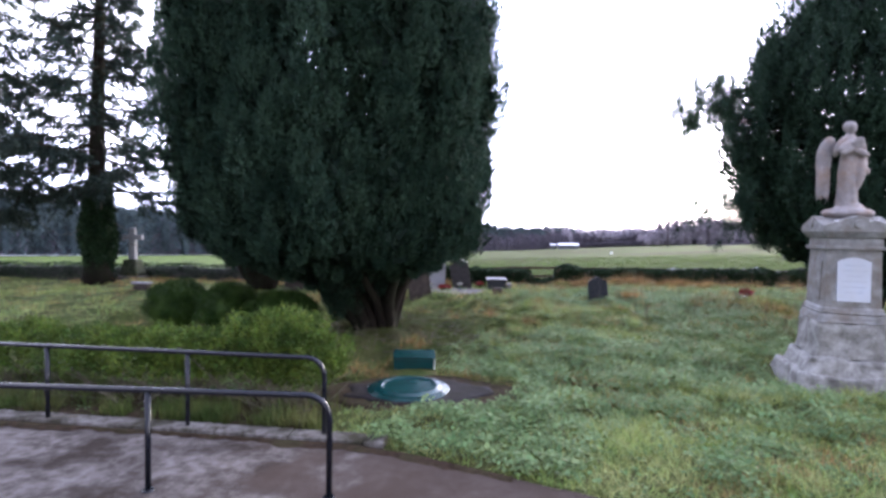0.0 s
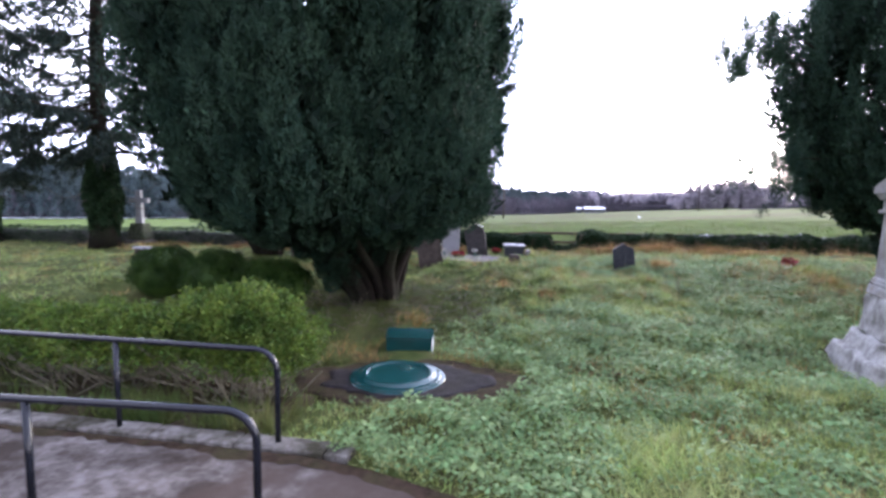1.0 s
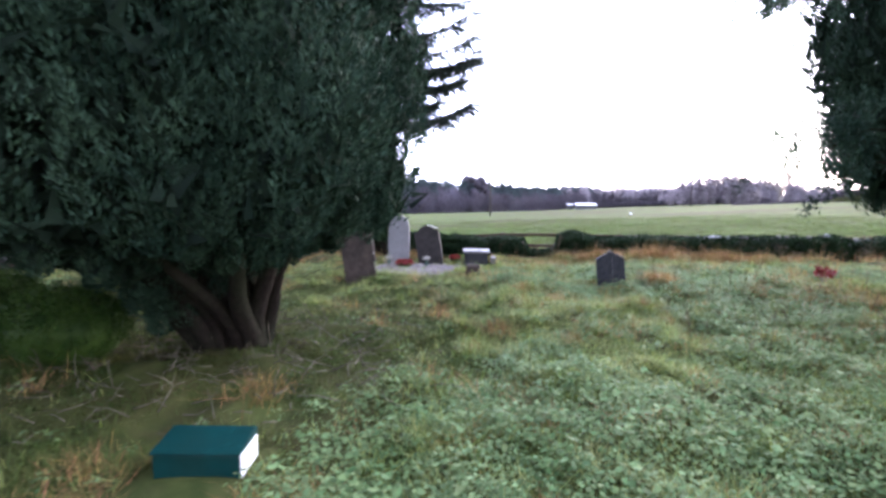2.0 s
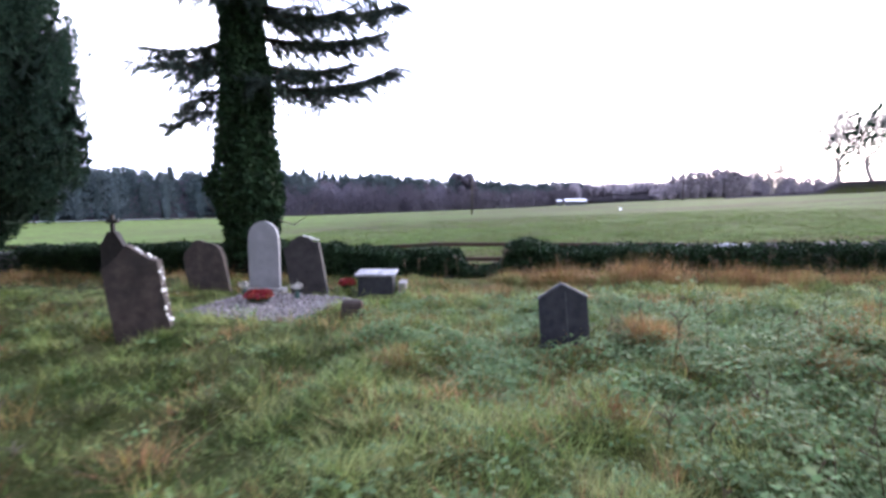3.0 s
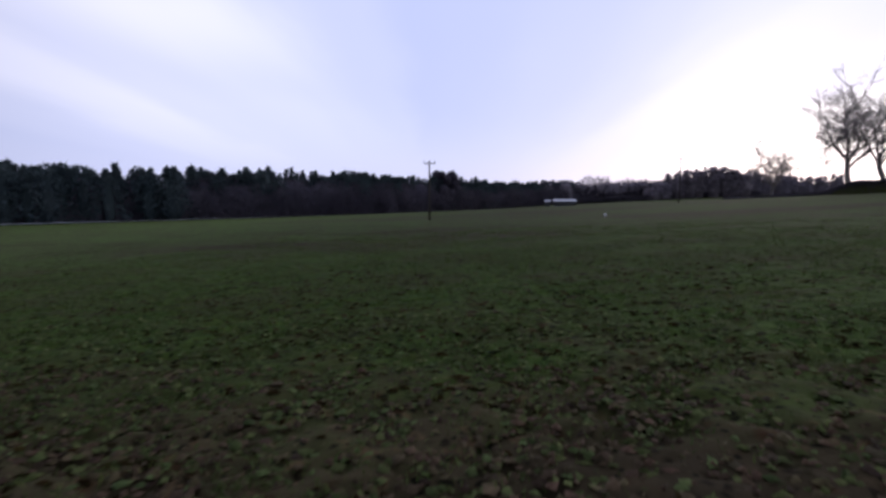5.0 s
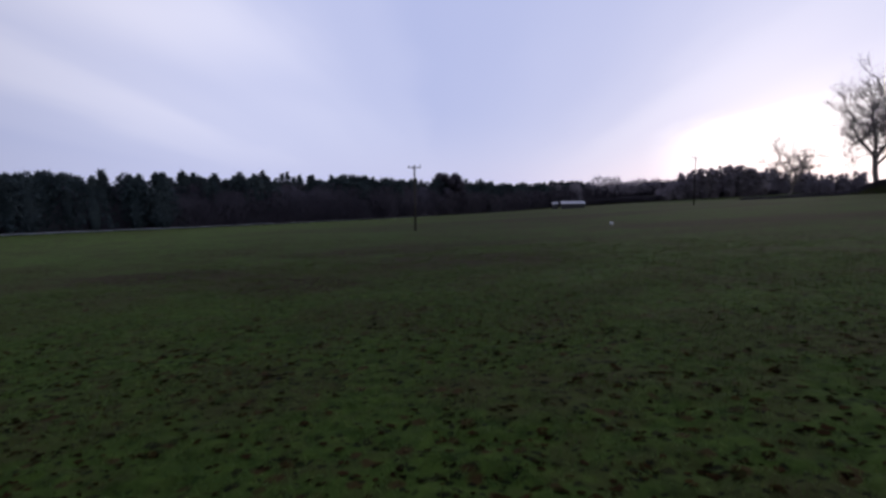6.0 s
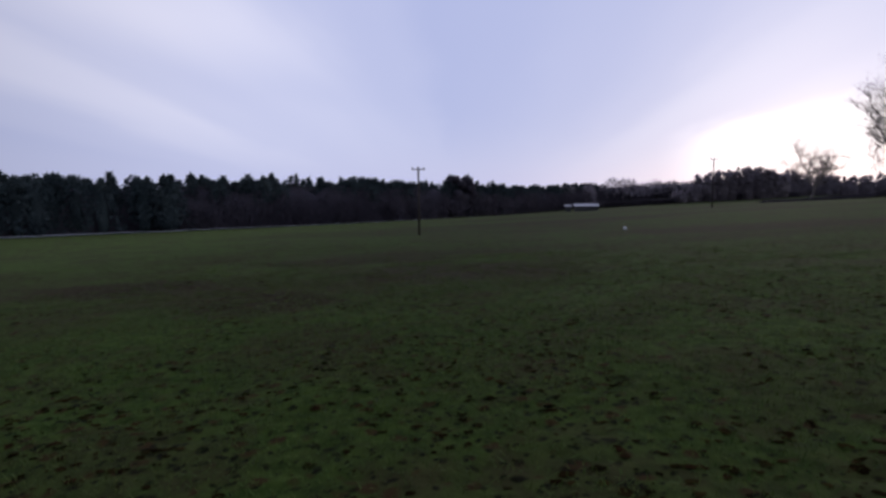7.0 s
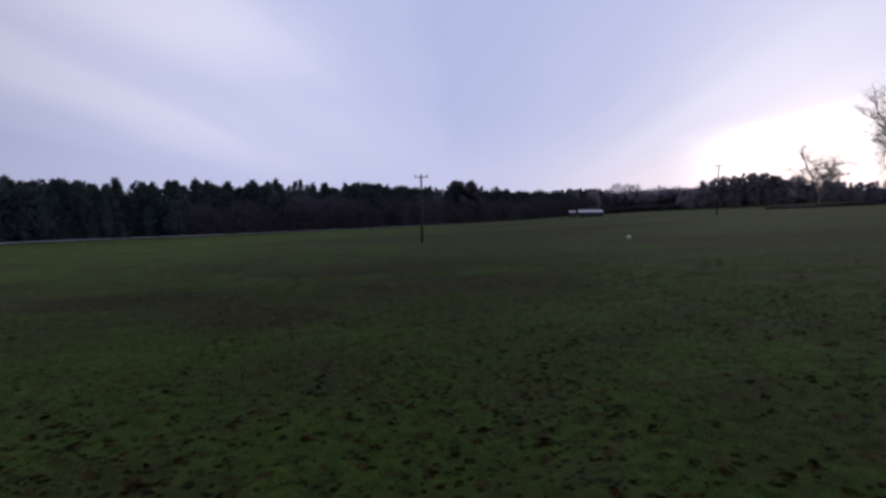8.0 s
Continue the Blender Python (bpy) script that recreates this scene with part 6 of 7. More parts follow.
def skyline_hedge():
    us = np.arange(-0.3, 1.15, 0.02)
    x, y = 92 + 40 * us, 212 - 28 * us
    bank = Geo()
    prof = ((-3.5, -0.3), (-2.2, 0.65), (-0.9, 0.97), (0.9, 1.0), (2.4, 0.7), (4.0, -0.3))
    high = BANK * (0.9 + 0.25 * vnoise(us * 40, us * 0, 3.0, 52)) * smooth01(us, 0.22, 0.44)
    v = np.stack([np.stack([x + 0.6 * d, y + 0.8 * d, land(x + 0.6 * d, y + 0.8 * d) + high * f], 1) for d, f in prof], 1)
    i, j = np.meshgrid(np.arange(len(us) - 1), np.arange(5), indexing="ij")
    bank.add(v, np.stack([i * 6 + j, (i + 1) * 6 + j, (i + 1) * 6 + j + 1, i * 6 + j + 1], -1).reshape(-1, 4))
    tagged(bank.link("hedge_bank", TURF, smooth=True), "low earth bank under the field hedge", "bank", kind="structure")
    g = Geo()
    n = 26000
    u = rng.uniform(-0.3, 1.1, n)
    off = rng.normal(0, 1.6, n)
    x, y = 92 + 40 * u + 0.6 * off, 212 - 28 * u + 0.8 * off
    z = land(x, y) + BANK * smooth01(u, 0.22, 0.44) * np.clip(1.05 - (off / 3.6) ** 2, 0, 1) + rng.random(n) * (0.35 + 0.6 * vnoise(x, y, 9, 51))
    leaf_quads(g, np.stack([x, y, z], 1), unit(any_way(n) + np.array([0, 0, 0.6])), rng.uniform(0.3, 0.7, n), rng.uniform(0.08, 0.25, n))
    low = Geo()
    m = 22000
    u = rng.random(m)
    x, y = 34 + 106 * u + rng.normal(0, 0.8, m), 331 + 4 * u + rng.normal(0, 1.0, m)
    z = land(x, y) + rng.random(m) * (1.6 + 1.8 * vnoise(x, y, 7, 53))
    leaf_quads(low, np.stack([x, y, z], 1), unit(any_way(m) + np.array([0, 0, 0.6])), rng.uniform(0.5, 1.1, m), rng.uniform(0.25, 0.55, m))
    tagged(low.link("field_hedge", FAR_TWIGS), "dark leafless hedge along the far end of the field", "hedge", kind="stuff")
    tagged(g.link("field_hedge", FAR_TWIGS), "low brown hedge along the top of the field", "hedge", kind="stuff")


skyline_hedge()


# ---- grass, weeds and straw ----
def blocked(x, y):
    """Places where nothing grows: slab, plot, stones, monument, path."""
    c, s = math.cos(radians(12)), math.sin(radians(12))
    u, v = (x + 0.08) * c + (y - 9.5) * s, -(x + 0.08) * s + (y - 9.5) * c
    hit = (u / (1.58 + 0.25 * vnoise(x, y, 0.3, 81))) ** 2 + (v / (0.78 + 0.3 * vnoise(x, y, 0.3, 82))) ** 2 < 1
    c, s = math.cos(radians(-10)), math.sin(radians(-10))
    u, v = (x + 0.9) * c + (y - 22.2) * s, -(x + 0.9) * s + (y - 22.2) * c
    hit |= (np.abs(u) < 1.2) & (np.abs(v) < 1.08)
    hit |= (np.abs(x - 7.25) < 1.0) & (np.abs(y - 11.5) < 1.0)
    hit |= (np.abs(x + 0.47) < 0.5) & (np.abs(y - 10.95) < 0.55)
    hit |= (np.abs(x - 4.4) < 0.42) & (np.abs(y - 19.93) < 0.14)
    hit |= (np.abs(x - 0.85) < 0.62) & (np.abs(y - 23.3) < 0.55)
    return hit


def scatter(n, x0, x1, y0, y1):
    x, y = rng.uniform(x0, x1, n) + rng.normal(0, 0.9, n), np.minimum(rng.uniform(y0, y1, n) + rng.normal(0, 0.3, n), 26.0)
    edge = np.interp(x, [-40, -0.9, 0.1, 0.9, 1.9, 3.2, 6.0, 14, 40], [7.3, 7.3, 7.0, 6.7, 6.4, 5.92, 5.0, 2.6, -5])
    k = ~blocked(x, y) & (y > edge)
    return x[k], y[k]


def yard_green():
    g, wd, dr, toned = Geo(), Geo(), Geo(), Geo()
    for n, box in ((330000, (-1.5, 11.5, 5.0, 26)), (80000, (-9, -1.5, 7.3, 26)), (46000, (-34, -9, 8, 26)), (26000, (11.5, 26, 6, 26))):
        x, y = scatter(n, *box)
        weedy = vnoise(x, y, 2.6, 61) * 0.6 + vnoise(x, y, 0.8, 62) * 0.4 + 0.12 * smooth01(x, 0.5, 3.0) - 0.02 * smooth01(y, 18, 24) - 0.25 * np.exp(-((x + 2.2) / 3.2) ** 2 - ((y - 13.5) / 2.6) ** 2)
        weedy = weedy + 0.02 * smooth01(y, 11, 14) + 0.05 * smooth01(x, 4.5, 6.5) * smooth01(y, 13, 16) - 0.16 * (1 - smooth01(x, 1.4, 3.8)) * smooth01(y, 14, 16.5) - 0.36 * smooth01(x, 1.6, 3.6) * (1 - smooth01(y, 7.2, 10.2)) + 0.5 * np.exp(-((x - 0.5) / 1.0) ** 2 - ((y - 7.75) / 0.75) ** 2)
        is_weed = rng.random(len(x)) < (0.05 + 0.60 * smooth01(weedy, 0.42, 0.62)) * (1 - smooth01(y, 21.5, 23.5))
        # Fewer blades where shade falls, so the darker turf shows.
        shade = np.exp(-(((x + 1.5) / 2.5) ** 2 + ((y - 13.5) / 2.6) ** 2) ** 2)
        shade = np.maximum(shade, 0.9 * np.exp(-(((x + 3.6) / 3.3) ** 2 + ((y - 7.9) / 1.1) ** 2) ** 2))
        shade = np.maximum(shade, 0.85 * np.exp(-(((x + 6.2) / 3.1) ** 2 + ((y - 13.9) / 1.5) ** 2) ** 2))
        k = rng.random(len(x)) > 1.1 * shade
        k &= rng.random(len(x)) > 0.5 * smooth01(y, 22.8, 23.6) * (1 - smooth01(vnoise(x, y, 0.9, 98), 0.5, 0.7))
        x, y, is_weed = x[k], y[k], is_weed[k]
        z = turf_z(x, y)
        hgt = (0.06 + 0.17 * vnoise(x, y, 0.7, 63)) * rng.uniform(0.6, 1.3, len(x)) * np.where(x < -9, 1.5, 1.0)
        p = np.stack([x, y, z - 0.01], 1)
        # Blades by the yew and wall take the colour darkened for shade.
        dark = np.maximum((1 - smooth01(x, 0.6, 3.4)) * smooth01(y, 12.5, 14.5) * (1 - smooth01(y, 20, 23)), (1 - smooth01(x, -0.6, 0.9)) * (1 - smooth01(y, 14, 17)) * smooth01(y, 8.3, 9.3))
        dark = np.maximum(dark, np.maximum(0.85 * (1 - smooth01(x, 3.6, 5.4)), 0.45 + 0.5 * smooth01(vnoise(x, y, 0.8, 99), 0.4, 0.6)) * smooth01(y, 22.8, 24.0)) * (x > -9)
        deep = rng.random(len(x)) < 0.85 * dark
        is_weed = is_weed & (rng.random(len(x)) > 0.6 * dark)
        for geo, k in ((g, ~is_weed & ~deep), (toned, ~is_weed & deep)):
            blades(geo, p[k], hgt[k], rng.uniform(0.5, 1.9, k.sum()), np.where(x[k] < -9, 0.018, rng.uniform(0.009, 0.017, k.sum())))
        # broad-leaved plants: leaves that arch out from one crown
        k = np.flatnonzero(is_weed)[::6]
        m, per = len(k), 11
        size = rng.uniform(0.75, 1.35, m) * np.where(rng.random(m) < 0.12, 1.5, 1.0)
        az = rng.uniform(0, 2 * math.pi, (m, 1)) + np.arange(per) * 2.4 + rng.normal(0, 0.25, (m, per))
        tier = rng.random((m, per))
        out = np.stack([np.cos(az), np.sin(az), 0 * az], -1)
        up_ = (0.03 + 0.08 * tier + 0.12 * vnoise(x[k], y[k], 0.35, 64)[:, None]) * size[:, None]
        root = p[k][:, None] + out * (0.012 + 0.065 * (1 - tier) * size[:, None])[..., None] + np.array([0, 0, 1.0]) * up_[..., None]
        d = unit(out + np.array([0, 0, 1.0]) * rng.uniform(-0.45, 0.55, (m, per))[..., None] + rng.normal(size=(m, per, 3)) * 0.15)
        length = (rng.uniform(0.026, 0.056, (m, per)) * size[:, None])[..., None]
        side = np.stack([-np.sin(az), np.cos(az), rng.uniform(-0.35, 0.35, (m, per))], -1) * length * 0.36
        rib = root + d * length * 0.5 - np.array([0, 0, 0.012])
        v = np.stack([root, rib + side, root + d * length - np.array([0, 0, 1.0]) * length * 0.2, rib - side], 2).reshape(-1, 3)
        wd.add(v, None, (np.array([[0, 1, 2], [0, 2, 3]])[None] + 4 * np.arange(m * per)[:, None, None]).reshape(-1, 3))
    # arching clumps of rank grass that break the lawn up
    for _ in range(700):
        cx, cy, m = rng.uniform(-4, 13), rng.uniform(7.2, 24.5), 46
        h = rng.uniform(0.22, 0.42)
        px, py = rng.normal(cx, 0.09, m), rng.normal(cy, 0.09, m)
        k = ~blocked(px, py) & (py > 7.2) & ((px > 0.9) | (py > 17))
        px, py = px[k], py[k]
        blades(g, np.stack([px, py, turf_z(px, py) - 0.01], 1), h * rng.uniform(0.6, 1.2, len(px)), rng.uniform(0.5, 1.5, len(px)), rng.uniform(0.008, 0.015, len(px)))
    m = 9000
    px, py = rng.uniform(-8.5, -1.0, m), 7.35 + np.abs(rng.normal(0, 0.35, m))
    k = vnoise(px, py, 0.35, 86) > rng.uniform(0.25, 0.75, m)
    px, py = px[k], py[k]
    blades(toned, np.stack([px, py, land(px, py) + 0.03], 1), rng.uniform(0.12, 0.42, len(px)), rng.uniform(0.2, 1.1, len(px)), rng.uniform(0.008, 0.014, len(px)))
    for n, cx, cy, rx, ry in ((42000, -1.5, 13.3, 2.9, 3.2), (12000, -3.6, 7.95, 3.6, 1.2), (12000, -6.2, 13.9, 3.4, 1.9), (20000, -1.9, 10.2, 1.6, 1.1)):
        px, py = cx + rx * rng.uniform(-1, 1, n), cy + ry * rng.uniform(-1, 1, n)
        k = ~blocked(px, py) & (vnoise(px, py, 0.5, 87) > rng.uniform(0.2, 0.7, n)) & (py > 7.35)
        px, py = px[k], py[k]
        blades(toned, np.stack([px, py, turf_z(px, py) - 0.005], 1), rng.uniform(0.04, 0.17, len(px)), rng.uniform(0.4, 1.8, len(px)), rng.uniform(0.008, 0.014, len(px)))
    tagged(toned.link("shade_grass", SHADE_GRASS), "dark green grass near yew and wall, darkened for shade", "grass", kind="stuff")
    tagged(g.link("graveyard_grass", GRASS), "long tousled yellow-green winter grass", "grass", kind="stuff")
    tagged(wd.link("ground_weeds", WEED), "low blue-green broad-leaved weeds in the grass", "weeds", kind="stuff")
    # dry tufts, thick along the wall
    tufts = [(rng.uniform(-6, 14), rng.uniform(9.6, 24.5), rng.uniform(0.18, 0.44), 65) for _ in range(300)]
    tufts += [(rng.uniform(-30, -8), rng.uniform(14, 25), rng.uniform(0.15, 0.3), 40) for _ in range(160)]
    tufts += [(rng.uniform(5.0, 20) if rng.random() < 0.7 else rng.uniform(0.4, 5.5), 25.1 - abs(rng.normal(0, 0.6)), rng.uniform(0.12, 0.32), 90) for _ in range(50)]
    tufts += [(c + rng.normal(0, 0.5), 25.3 - abs(rng.normal(0, 0.45)), rng.uniform(0.22, 0.42), 80) for c in (3.6, 4.6, 5.6) for _ in range(5)]
    tufts += [(c + rng.normal(0, 0.35), 25.3 - abs(rng.normal(0, 0.4)), rng.uniform(0.28, 0.52), 70) for c in (7.5, 8.6, 9.6, 11.5, 13.0) for _ in range(4)]
    tufts += [(c + rng.normal(0, 0.13), d + rng.normal(0, 0.12), h * rng.uniform(0.6, 1.2), 85) for c, d, h in ((4.3, 24.55, 0.50), (4.75, 24.35, 0.54), (5.15, 24.6, 0.40), (5.9, 24.4, 0.52), (6.3, 24.6, 0.60), (6.75, 24.45, 0.62), (7.15, 24.75, 0.56), (8.3, 24.5, 0.50), (8.7, 24.8, 0.50), (9.5, 24.8, 0.46), (10.6, 24.7, 0.46)) for _ in range(7)]
    tufts += [(1.5 + rng.normal(0, 0.3), 24.2 + rng.normal(0, 0.2), 0.3, 45) for _ in range(5)]
    tufts += [(rng.uniform(-20, -1), 25.3 - abs(rng.normal(0, 0.6)), rng.uniform(0.2, 0.42), 45) for _ in range(200)]
    tufts += [(5.42 + 0.28 * f, 20.5 - 0.5 * f, 0.42, 300) for f in np.linspace(0, 1, 5)]
    tufts += [(c, d, h, 260) for c, d, h in ((8.0, 20.6, 0.40), (8.25, 20.5, 0.36), (7.3, 19.3, 0.36), (4.6, 17.8, 0.30), (4.8, 17.7, 0.28), (3.5, 18.1, 0.30), (5.9, 17.8, 0.32), (2.3, 19.0, 0.30), (6.3, 22.3, 0.40), (7.6, 22.8, 0.42), (4.9, 22.6, 0.36), (9.4, 22.0, 0.42), (3.1, 15.6, 0.24), (1.9, 15.9, 0.26), (6.9, 16.1, 0.3))]
    tufts += [(rng.normal(9.3, 0.8), rng.normal(19.2, 0.5), 0.34, 90) for _ in range(12)]
    tufts += [(rng.uniform(9, 12), rng.uniform(16.8, 19), rng.uniform(0.2, 0.35), 60) for _ in range(50)]
    tufts += [(rng.normal(4.4, 0.35), 19.85 + rng.normal(0, 0.06), 0.2, 40) for _ in range(12)]
    tufts += [(-1.3 + rng.normal(0, 0.35), 10.6 + rng.normal(0, 0.3), 0.24, 45) for _ in range(9)]
    tufts += [(0.45 + rng.normal(0, 0.2), 10.9 + rng.normal(0, 0.3), 0.26, 45) for _ in range(7)]
    tufts += [(5.9 + rng.normal(0, 0.15), 11.6 + rng.normal(0, 0.2), 0.28, 50) for _ in range(5)]
    tufts += [(c, d, rng.uniform(0.10, 0.22), 55) for c, d in zip(rng.uniform(1.6, 9.5, 260), rng.uniform(6.4, 11.5, 260)) if vnoise(np.array([c]), np.array([d]), 1.2, 96)[0] > 0.5]
    for x, y, h, m in tufts:
        if m == 65 and x < 0.8 and y < 17 and rng.random() < 0.75:
            continue
        wide = 0.075 if m == 300 else 0.10 + 0.12 * h
        px, py = rng.normal(x, wide, m), rng.normal(y, wide, m)
        k = ~blocked(px, py)
        px, py = px[k], py[k]
        blades(dr, np.stack([px, py, turf_z(px, py) - 0.01], 1), h * rng.uniform(0.5, 1.25, len(px)), rng.uniform(0.2, 1.9, len(px)), rng.uniform(0.006, 0.014, len(px)))
    tagged(dr.link("dry_grass_tufts", DRY), "tufts of bleached orange-brown dead grass", "dry grass", kind="stuff")


def hoof_places():
    n = 52000
    x, y = rng.uniform(-26, 44, n), 30 + 62 * rng.random(n) ** 1.5
    keep = vnoise(x, y, 4.0, 95) * 0.6 + vnoise(x, y, 1.3, 96) * 0.4 > rng.uniform(0.26, 0.56, n)
    return x[keep], y[keep]


HOOF_X, HOOF_Y = hoof_places()


def trodden(x, y):
    """Whether a blade at x, y would stand in a hoof mark."""
    cell = 0.1
    grid = np.zeros((720, 660), bool)
    i, j = ((HOOF_X + 27) / cell).astype(int), ((HOOF_Y - 29) / cell).astype(int)
    grid[np.clip(i, 0, 719), np.clip(j, 0, 659)] = True
    return grid[np.clip(((x + 27) / cell).astype(int), 0, 719), np.clip(((y - 29) / cell).astype(int), 0, 659)]


def dead_stalks():
    """Thin dead dock and thistle stalks standing out of the grass."""
    g = Geo()
    for k in range(150):
        if k < 95:
            x, y = rng.uniform(4.8, 11.0), rng.uniform(13.5, 22.5)
        else:
            x, y = rng.uniform(1.0, 14.0), rng.uniform(24.4, 25.7)
        h = rng.uniform(0.28, 0.75)
        p = np.array([x, y, float(turf_z(x, y))])
        d = np.array([rng.normal(0, 0.10), rng.normal(0, 0.10), 1.0]) * h
        tube(g, [p, p + d * 0.5 + rng.normal(size=3) * 0.01, p + d], [0.006, 0.005, 0.003], 4)
        for j in range(rng.integers(1, 5)):
            b = p + d * rng.uniform(0.5, 0.95)
            tube(g, [b, b + np.array([rng.normal(0, 0.07), rng.normal(0, 0.07), rng.uniform(0.03, 0.14)])], [0.004, 0.007], 4)
    tagged(g.link("dead_stalks", STALK), "thin dead brown weed stalks in the long grass", "stalks", kind="stuff")


STALK = mat("dead_stalk", (0.05, 0.034, 0.020), (0.12, 0.085, 0.05), 9, 0.9, 0.2)
dead_stalks()


def field_green():
    g, s = Geo(), Geo()
    n = 430000
    x = rng.uniform(-14, 32, n)
    y = 28 + 48 * rng.random(n) ** 1.2
    keep = (vnoise(x, y, 0.5, 71) * 0.6 + vnoise(x, y, 2.2, 72) * 0.4 + 0.22 * smooth01(y, 31, 40) - 0.22 * smooth01(y, 50, 76) - 0.2 * smooth01(np.abs(x - 8), 12, 23)) + rng.uniform(-0.12, 0.12, n) > 0.56
    keep &= ~trodden(x, y)
    keep &= rng.random(n) > 0.9 * np.exp(-(((x - 9.4) / 2.1) ** 2 + ((y - 33.0) / 1.7) ** 2) ** 2)      # the muddy hollow inside the fence
    x, y = x[keep], y[keep]
    blades(g, np.stack([x, y, field_z(x, y) + 0.02], 1), rng.uniform(0.05, 0.13, len(x)), rng.uniform(0.4, 1.6, len(x)), rng.uniform(0.008, 0.016, len(x)))
    tagged(g.link("pasture_grass", FIELD_GRASS), "short grazed pasture grass in tufts", "grass", kind="stuff")
    for cx, cy, r, h, m in ((11.7, 30.4, 0.8, 0.14, 5000), (10.2, 29.9, 1.0, 0.06, 2000), (13.3, 30.2, 1.3, 0.11, 5000), (2.6, 30.2, 1.0, 0.06, 2200), (1.4, 30.5, 0.8, 0.05, 1500), (8.6, 29.4, 1.0, 0.02, 700)) + tuple((fx, 28.7 + 0.9 * math.sin(fx * 1.7), 1.5, 0.03, 480) for fx in range(-4, 17)):
        a, q = rng.uniform(0, 6.28, m), np.abs(rng.normal(0, 0.62, m))
        px, py = cx + r * q * np.cos(a), cy + 0.62 * r * q * np.sin(a)
        lump = h * np.clip(1 - q ** 2, 0, 1) * (0.5 + vnoise(px, py, 0.45, 73))
        d = any_way(m) * np.array([1, 1, 0.35])
        leaf_quads(s, np.stack([px, py, field_z(px, py) + lump + 0.03 + rng.normal(0, 0.02, m)], 1), unit(d), rng.uniform(0.07, 0.20, m), rng.uniform(0.008, 0.016, m))
    tagged(s.link("straw_litter", STRAW), "heaps of orange-brown straw and old hay on the mud", "straw", kind="stuff")


def mud_clods():
    """Trodden clods of earth and sod along the fence, dense by the straw and thinner outwards."""
    octa = np.array([[1, 0, 0], [-1, 0, 0], [0, 1, 0], [0, -1, 0], [0, 0, 1], [0, 0, -0.6]], float)
    faces = np.array([[0, 2, 4], [2, 1, 4], [1, 3, 4], [3, 0, 4]])
    for name, material, n, y_far, label, size in (("mud_clods", CLOD, 17000, 9.0, "dark trodden clods of mud beside the fence", (0.03, 0.085)), ("sod_clumps", SOD, 15000, 13.0, "torn green sods and grass clumps in the mud", (0.03, 0.08))):
        x, y = rng.uniform(-9, 24, n), 27.6 + y_far * rng.random(n) ** 1.5
        c = np.stack([x, y, field_z(x, y) + rng.uniform(-0.02, 0.02, n)], 1)
        v = octa[None] * rng.uniform(*size, (n, 1, 1)) * rng.uniform(0.6, 1.3, (n, 1, 3)) * np.array([1.2, 1.0, 0.6]) + rng.normal(0, 0.012, (n, 6, 3))
        a = rng.uniform(0, 6.28, n)
        ca, sa = np.cos(a)[:, None], np.sin(a)[:, None]
        v = np.stack([v[..., 0] * ca - v[..., 1] * sa, v[..., 0] * sa + v[..., 1] * ca, v[..., 2]], -1) + c[:, None]
        g = Geo()
        g.add(v, None, (faces[None] + 6 * np.arange(n)[:, None, None]).reshape(-1, 3))
        tagged(g.link(name, material), label, "mud" if material is CLOD else "grass", kind="stuff")


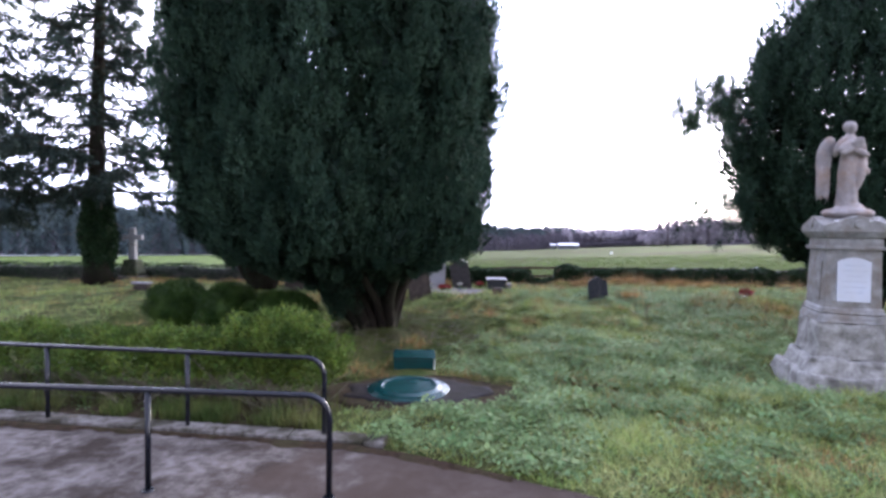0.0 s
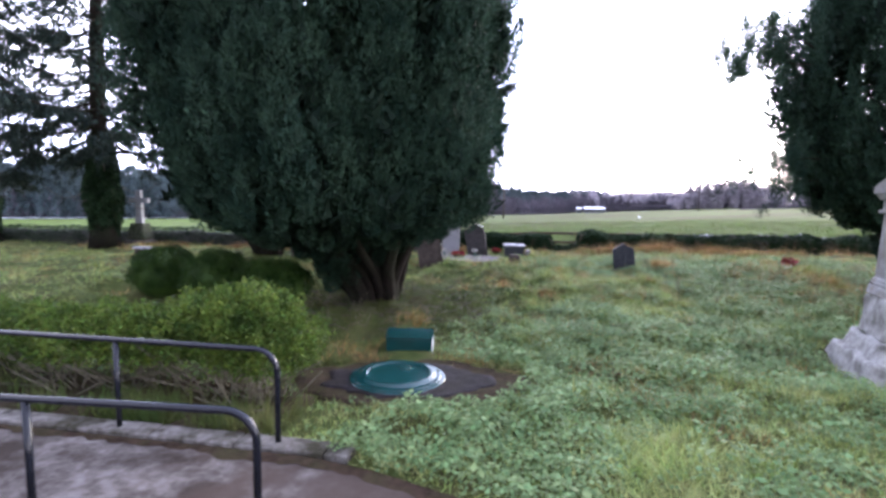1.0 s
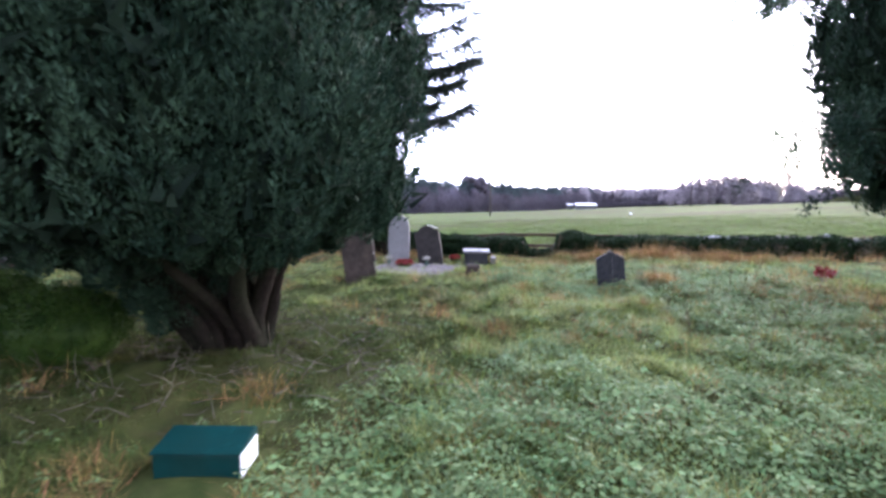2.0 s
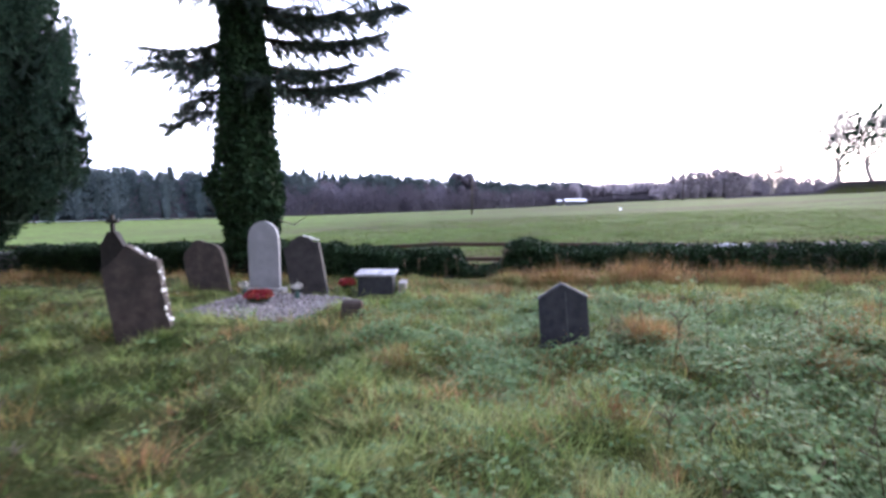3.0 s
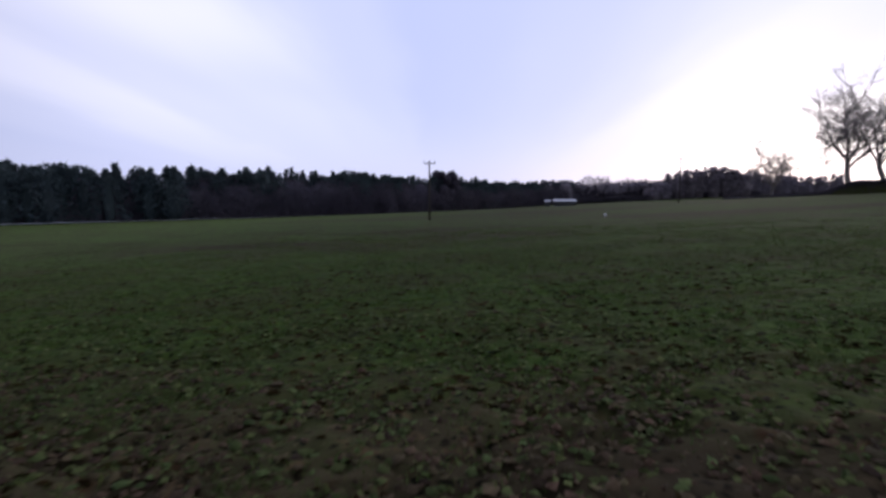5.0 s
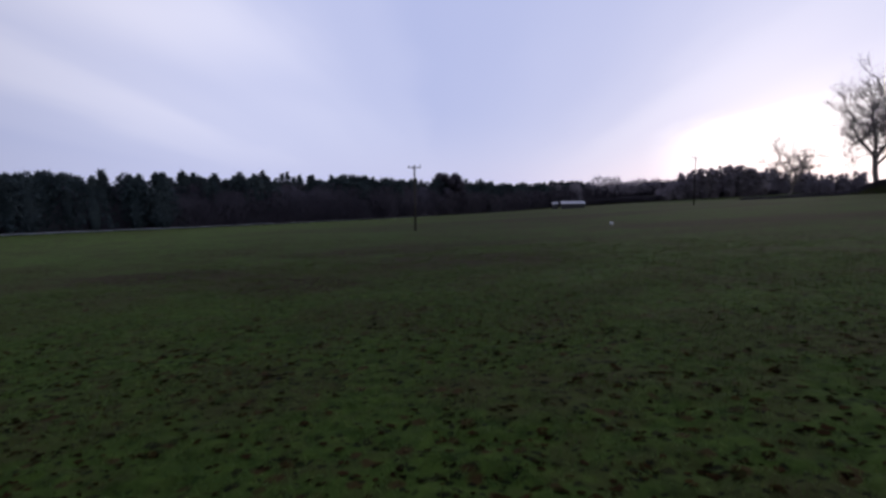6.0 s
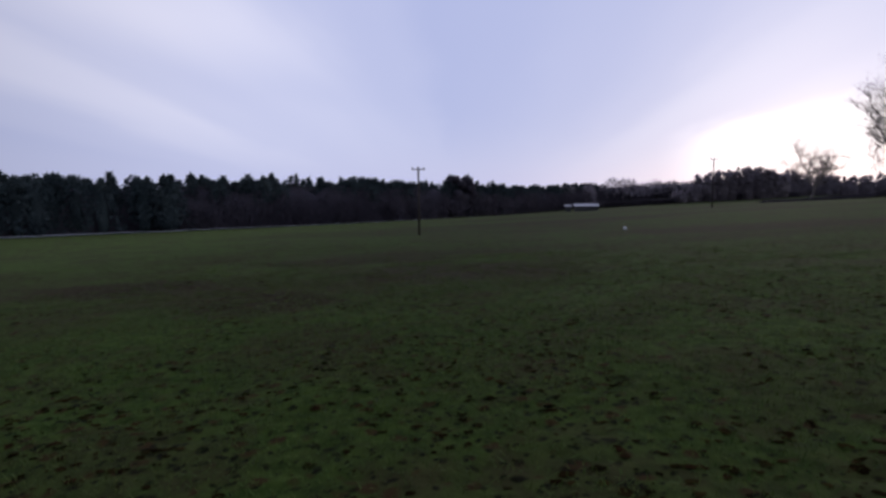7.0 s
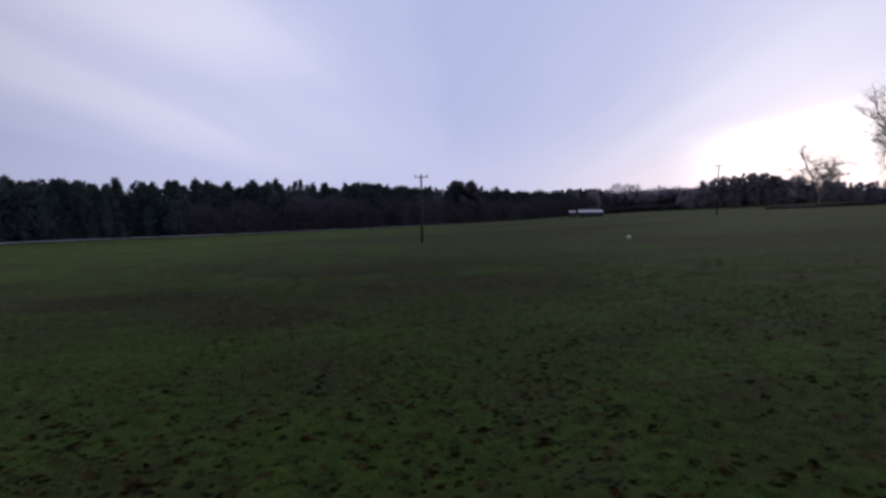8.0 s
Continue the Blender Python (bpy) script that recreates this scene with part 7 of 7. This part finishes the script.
def hoof_marks():
    """Small bare hoof marks of mud trodden into the grass, darkened for the shade in each pit."""
    g = Geo()
    x, y, n = HOOF_X, HOOF_Y, len(HOOF_X)
    a = np.arange(7) * 2 * math.pi / 7 + rng.uniform(0, 6.28, (n, 1))
    r = 0.022 + 0.062 * rng.random((n, 1)) ** 1.6
    r = r * rng.uniform(0.5, 1.35, (n, 7))
    px, py = x[:, None] + r * np.cos(a) * 1.25, y[:, None] + r * np.sin(a)
    rim = np.stack([px, py, field_z(px, py) + poached(px, py) + 0.016], -1)
    mid = np.stack([x, y, field_z(x, y) + poached(x, y) + 0.022], -1)[:, None]
    f = np.array([[0, 1 + k, 1 + (k + 1) % 7] for k in range(7)])
    g.add(np.concatenate([mid, rim], 1), None, (f[None] + 8 * np.arange(n)[:, None, None]).reshape(-1, 3))
    tagged(g.link("hoof_marks", HOOF), "muddy hoof marks trodden into the pasture, darkened for pit shade", "mud", kind="stuff")


# Mud held near black: the shade inside hoof pits is in the colour.
HOOF = mat("shaded_mud", (0.006, 0.007, 0.003), (0.036, 0.022, 0.008), 1.6, 0.95, 0.4, 40, island=0.5, spec=0.0)
CLOD = mat("mud", (0.040, 0.028, 0.014), (0.088, 0.063, 0.032), 5, 0.85, 0.6, 40, island=0.5, spec=0.1)
SOD = mat("sod", (0.050, 0.066, 0.020), (0.092, 0.112, 0.038), 5, 0.9, 0.6, 40, island=0.4, spec=0.05)
yard_green()
field_green()
mud_clods()
hoof_marks()


def frosted_track():
    """A pale wet farm track along the foot of the wood."""
    g = Geo()
    line = np.array([(-210, 54), (-150, 99), (-116, 134), (-96, 159), (-68, 181), (-38, 209), (-14, 252)], float)
    u = np.linspace(0, 1, 90)
    seg = np.concatenate([[0], np.cumsum(np.linalg.norm(np.diff(line, axis=0), axis=1))])
    x, y = np.interp(u * seg[-1], seg, line[:, 0]), np.interp(u * seg[-1], seg, line[:, 1])
    t = unit(np.stack([np.gradient(x), np.gradient(y)], 1))
    w = np.interp(u, [0, 0.75, 1], [7.5, 4.5, 1.0])
    a, b = np.stack([x - t[:, 1] * w, y + t[:, 0] * w], 1), np.stack([x + t[:, 1] * w, y - t[:, 0] * w], 1)
    v = np.stack([np.concatenate([p, (field_z(p[:, 0], p[:, 1]) + 0.22)[:, None]], 1) for p in (a, b)], 1)
    k = np.arange(89)
    g.add(v, np.stack([2 * k, 2 * k + 1, 2 * k + 3, 2 * k + 2], 1))
    tagged(g.link("farm_track", TRACK), "pale wet farm track along the wood", "track", kind="structure")


TRACK = mat("pale_track", (0.50, 0.52, 0.54), (0.62, 0.64, 0.66), 0.2, 0.3, 0.1, 3)
frosted_track()
